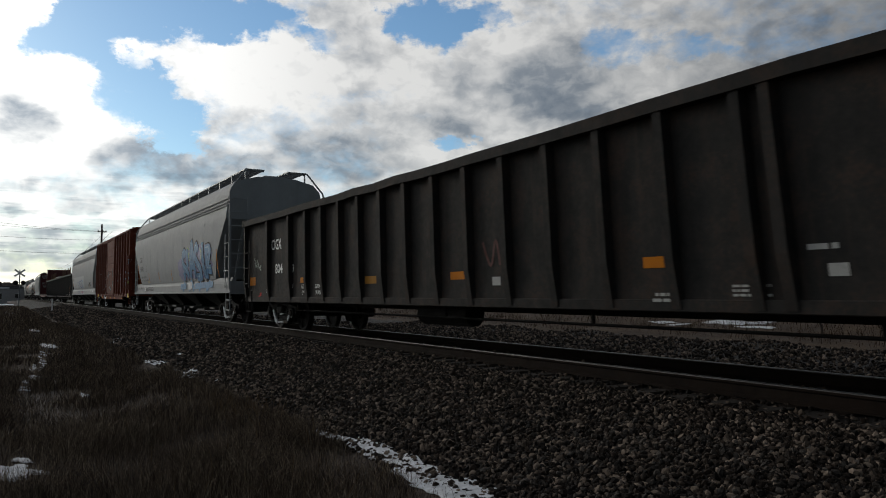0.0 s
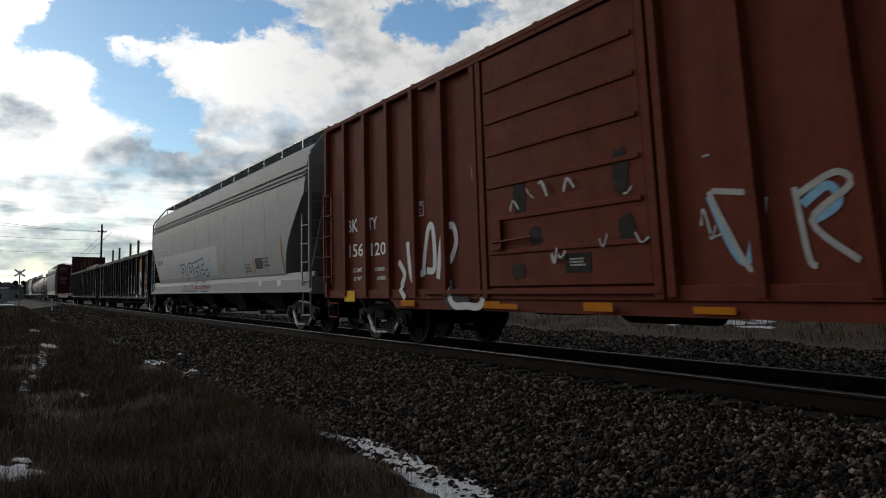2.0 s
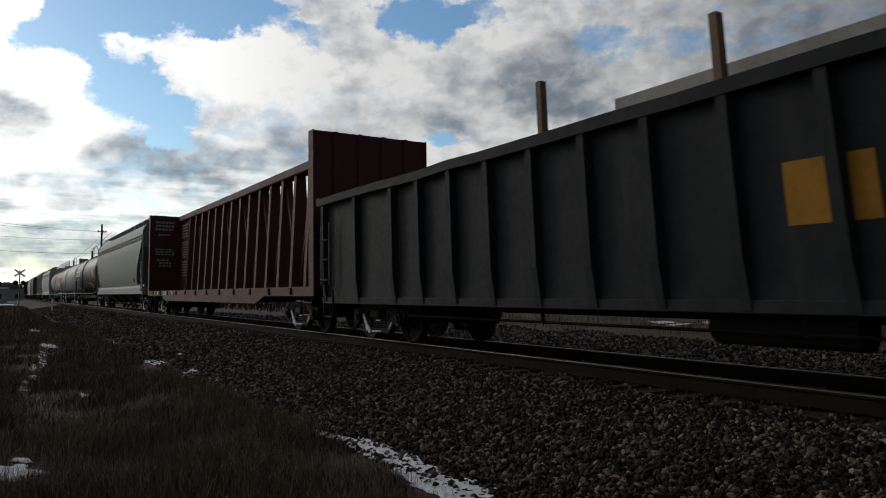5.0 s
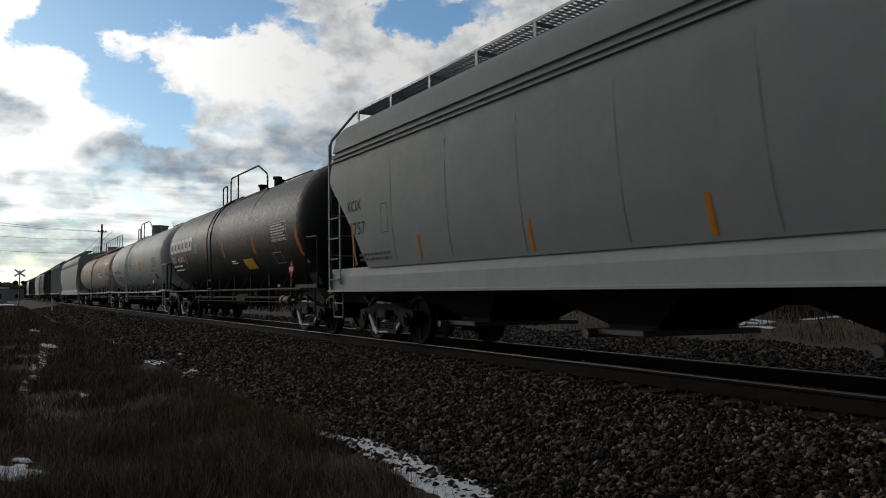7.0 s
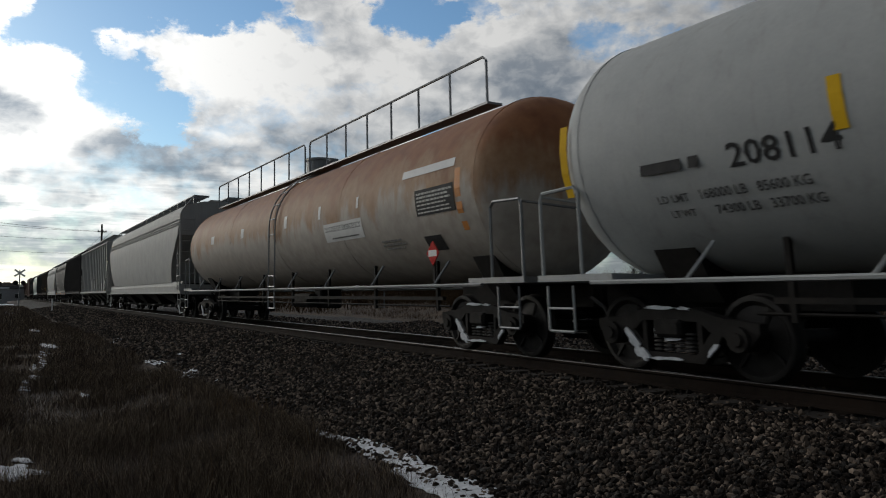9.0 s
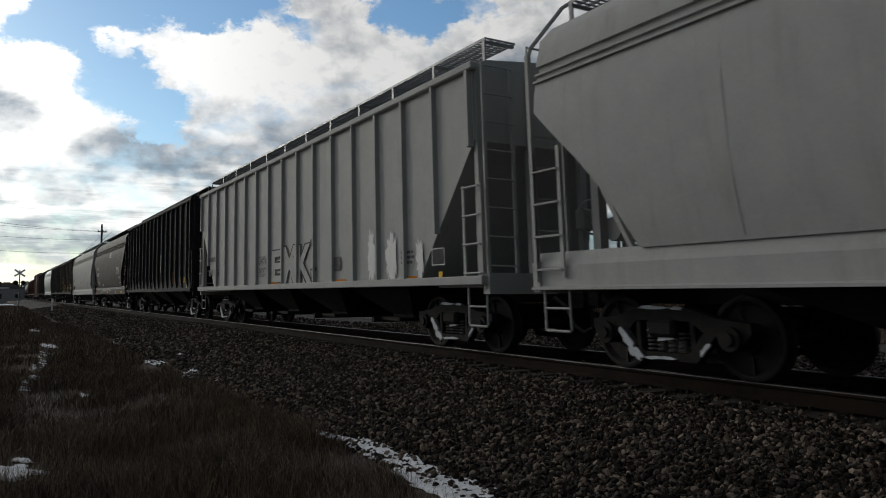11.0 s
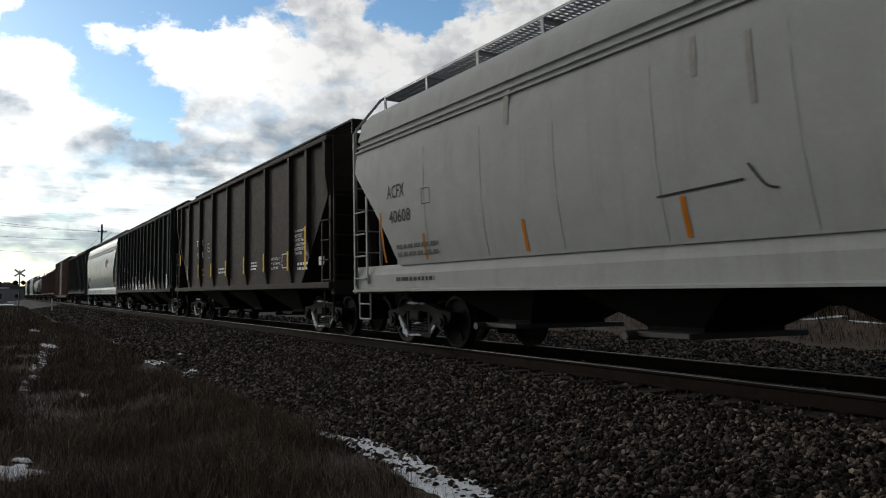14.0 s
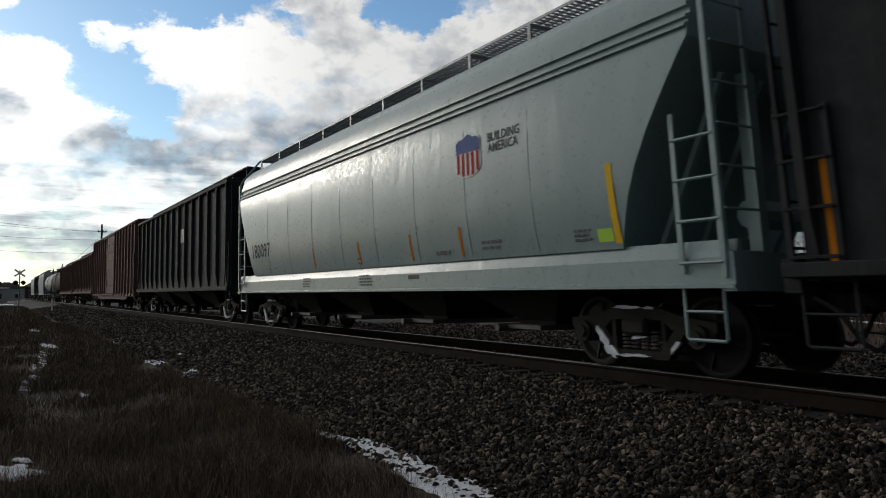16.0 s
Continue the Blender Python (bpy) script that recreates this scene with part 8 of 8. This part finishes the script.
# ---- poles, wires, crossing, buildings ----
def utility_pole(x, y, h):
    t = thing("utility_pole", "weathered wooden utility pole with crossarm and insulators", "utility pole", "utility poles")
    t.location = (x, y, ground_z(x, y))
    part("pole", Shape().tube([(0, 0, -0.3), (0, 0, h)], [0.17, 0.11], 10), "pole_wood", t)
    a = Shape().box((-0.06, -0.5, h - 1.05), (0.06, 0.6, h - 0.92))
    part("crossarm", a, "pole_wood", t)
    for yy in (-0.42, 0.15, 0.52):
        part("insulator", Shape().tube([(0, yy, h - 0.92), (0, yy, h - 0.75)], [0.05, 0.035], 8), "grate", t)
    return t


utility_pole(-108, 11.4, 10.6)
utility_pole(-96, -13, 10.9)
for i, (za, zb, dy) in enumerate([(9.3, 10.6, 0.0), (9.3, 9.9, 0.5), (8.2, 8.4, 1.0), (6.4, 6.9, 0.0)]):
    pts = []
    for j in range(17):
        f = j / 16
        pts.append((-108 + 12 * f, 11.4 + dy - 24.4 * f, za + (zb - za) * f - 0.5 * 4 * f * (1 - f)))
    tagged(new("overhead_wire", Shape().tube(pts, 0.022, 4).mesh("overhead_wire", "cable")), "thin black overhead wire strung between wooden poles", "wire", "overhead wires")
for i in range(2):
    pts = [(-108 - 160 * f, 11.9 + 4 * f + i * 0.8, 9.4 - 0.9 * 4 * f * (1 - f)) for f in np.linspace(0, 1, 13)]
    tagged(new("overhead_wire", Shape().tube(pts, 0.022, 4).mesh("overhead_wire", "cable")), "thin black overhead wire strung between wooden poles", "wire", "overhead wires")


def crossing_signal(x, y):
    t = thing("crossing_signal", "railroad crossing mast with crossbuck and twin lamps", "crossing signal")
    t.location = (x, y, ground_z(x, y))
    part("mast", Shape().tube([(0, 0, 0), (0, 0, 4.9)], 0.07, 8), "grate", t)
    for s in (-1, 1):
        b = Shape()
        b.loft([[(0.09, s * (-0.62 + a), 4.05 + b2) for a, b2 in ((-0.08, 0.08), (0.08, -0.08))] + [(0.11, s * (0.62 + a), 4.95 + b2) for a, b2 in ((0.08, -0.08), (-0.08, 0.08))],
                [(0.12, s * (-0.62 + a), 4.05 + b2) for a, b2 in ((-0.08, 0.08), (0.08, -0.08))] + [(0.14, s * (0.62 + a), 4.95 + b2) for a, b2 in ((0.08, -0.08), (-0.08, 0.08))]])
        part("crossbuck_board", b, "white_letter", t)
        part("lamp_hood", Shape().loft([[(xx, s * 0.45 + r * math.cos(a), 3.2 + r * math.sin(a)) for a in np.linspace(0, 2 * math.pi, 17)[:-1]] for xx, r in ((0.02, 0.30), (0.05, 0.30), (0.06, 0.15), (0.35, 0.15))]), "underframe", t)
    part("lamp_arm", Shape().box((-0.03, -0.5, 3.17), (0.03, 0.5, 3.23)), "grate", t)
    return t


crossing_signal(-116, 2.3)


def trackside_marker(x, y):
    t = thing("marker_post", "short pale trackside marker post", "marker post")
    t.location = (x, y, ground_z(x, y))
    part("post", Shape().box((-0.06, -0.06, -0.1), (0.06, 0.06, 1.0), 0.01), "white_letter", t)
    part("cap", Shape().box((-0.07, -0.07, 1.0), (0.07, 0.07, 1.06), 0.01), "grate", t)


trackside_marker(-72, 3.9)


def low_building(x, y, w, d, h, wall, roof):
    t = thing("low_building", "low pale roadside building with a flat dark roof", "building", "buildings near the crossing")
    t.location = (x, y, ground_z(x, y) - 0.2)
    part("wall", Shape().box((-d / 2, -w / 2, 0), (d / 2, w / 2, h)), wall, t)
    part("roof", Shape().box((-d / 2 - 0.3, -w / 2 - 0.3, h), (d / 2 + 0.3, w / 2 + 0.3, h + 0.35), 0.05), roof, t)
    n = max(int(w / 3), 2)
    for i in range(n):
        yy = -w / 2 + w * (i + 0.5) / n
        win = part("window", Shape().box((d / 2, yy - 0.6, 1.0), (d / 2 + 0.04, yy + 0.6, 2.1)), "glass", t)
        fr = Shape()
        for z in (0.95, 2.1):
            fr.box((d / 2, yy - 0.65, z), (d / 2 + 0.08, yy + 0.65, z + 0.06))
        part("window_frame", fr, "white_letter", win)
    return t


low_building(-165, -3.2, 9, 7, 2.9, "plain_wall", "white_letter")
low_building(-240, 1.0, 10, 9, 3.6, "plain_wall", "roofing")
low_building(-300, 5.0, 12, 9, 4.2, "oxide_brown", "roofing")
tagged(new("road", Shape().box((-128, -60, -0.62), (-119, 5.0, -0.55)).mesh("road", "asphalt")), "grey asphalt road at the level crossing", "road", kind="structure")


# ---- what moves ----
def motions():
    for car, c in CARS:
        y = TRACK_Y + RIDERS.get(car, 0.0)
        walk(car, [(0.0, pose(-c, y, 0)), (16.0, pose(-c + SPEED * 16.0, y, 0))])
    turn = math.degrees(SPEED / WHEEL_R / FPS)
    for dx, wheels in WHEELS.items():
        first = wheels[0]
        walk(first, [(i / FPS, pose(dx, 0, WHEEL_R, 0, turn * i, 0)) for i in range(16 * FPS + 1)])
        for w in wheels[1:]:
            w.rotation_mode = "QUATERNION"
            w.animation_data_create()
            w.animation_data.action = first.animation_data.action
            w.animation_data.action_slot = first.animation_data.action_slot
    a, right = radians(YAW), Vector((math.sin(radians(YAW)), math.cos(radians(YAW)), 0))
    drift = Matrix.Rotation(radians(1.7), 4, "Z") @ Matrix.Rotation(radians(0.95), 4, right)
    walk(backdrop, [(0.0, pose(*EYE)), (16.0, Matrix.Translation(EYE) @ drift)])


motions()
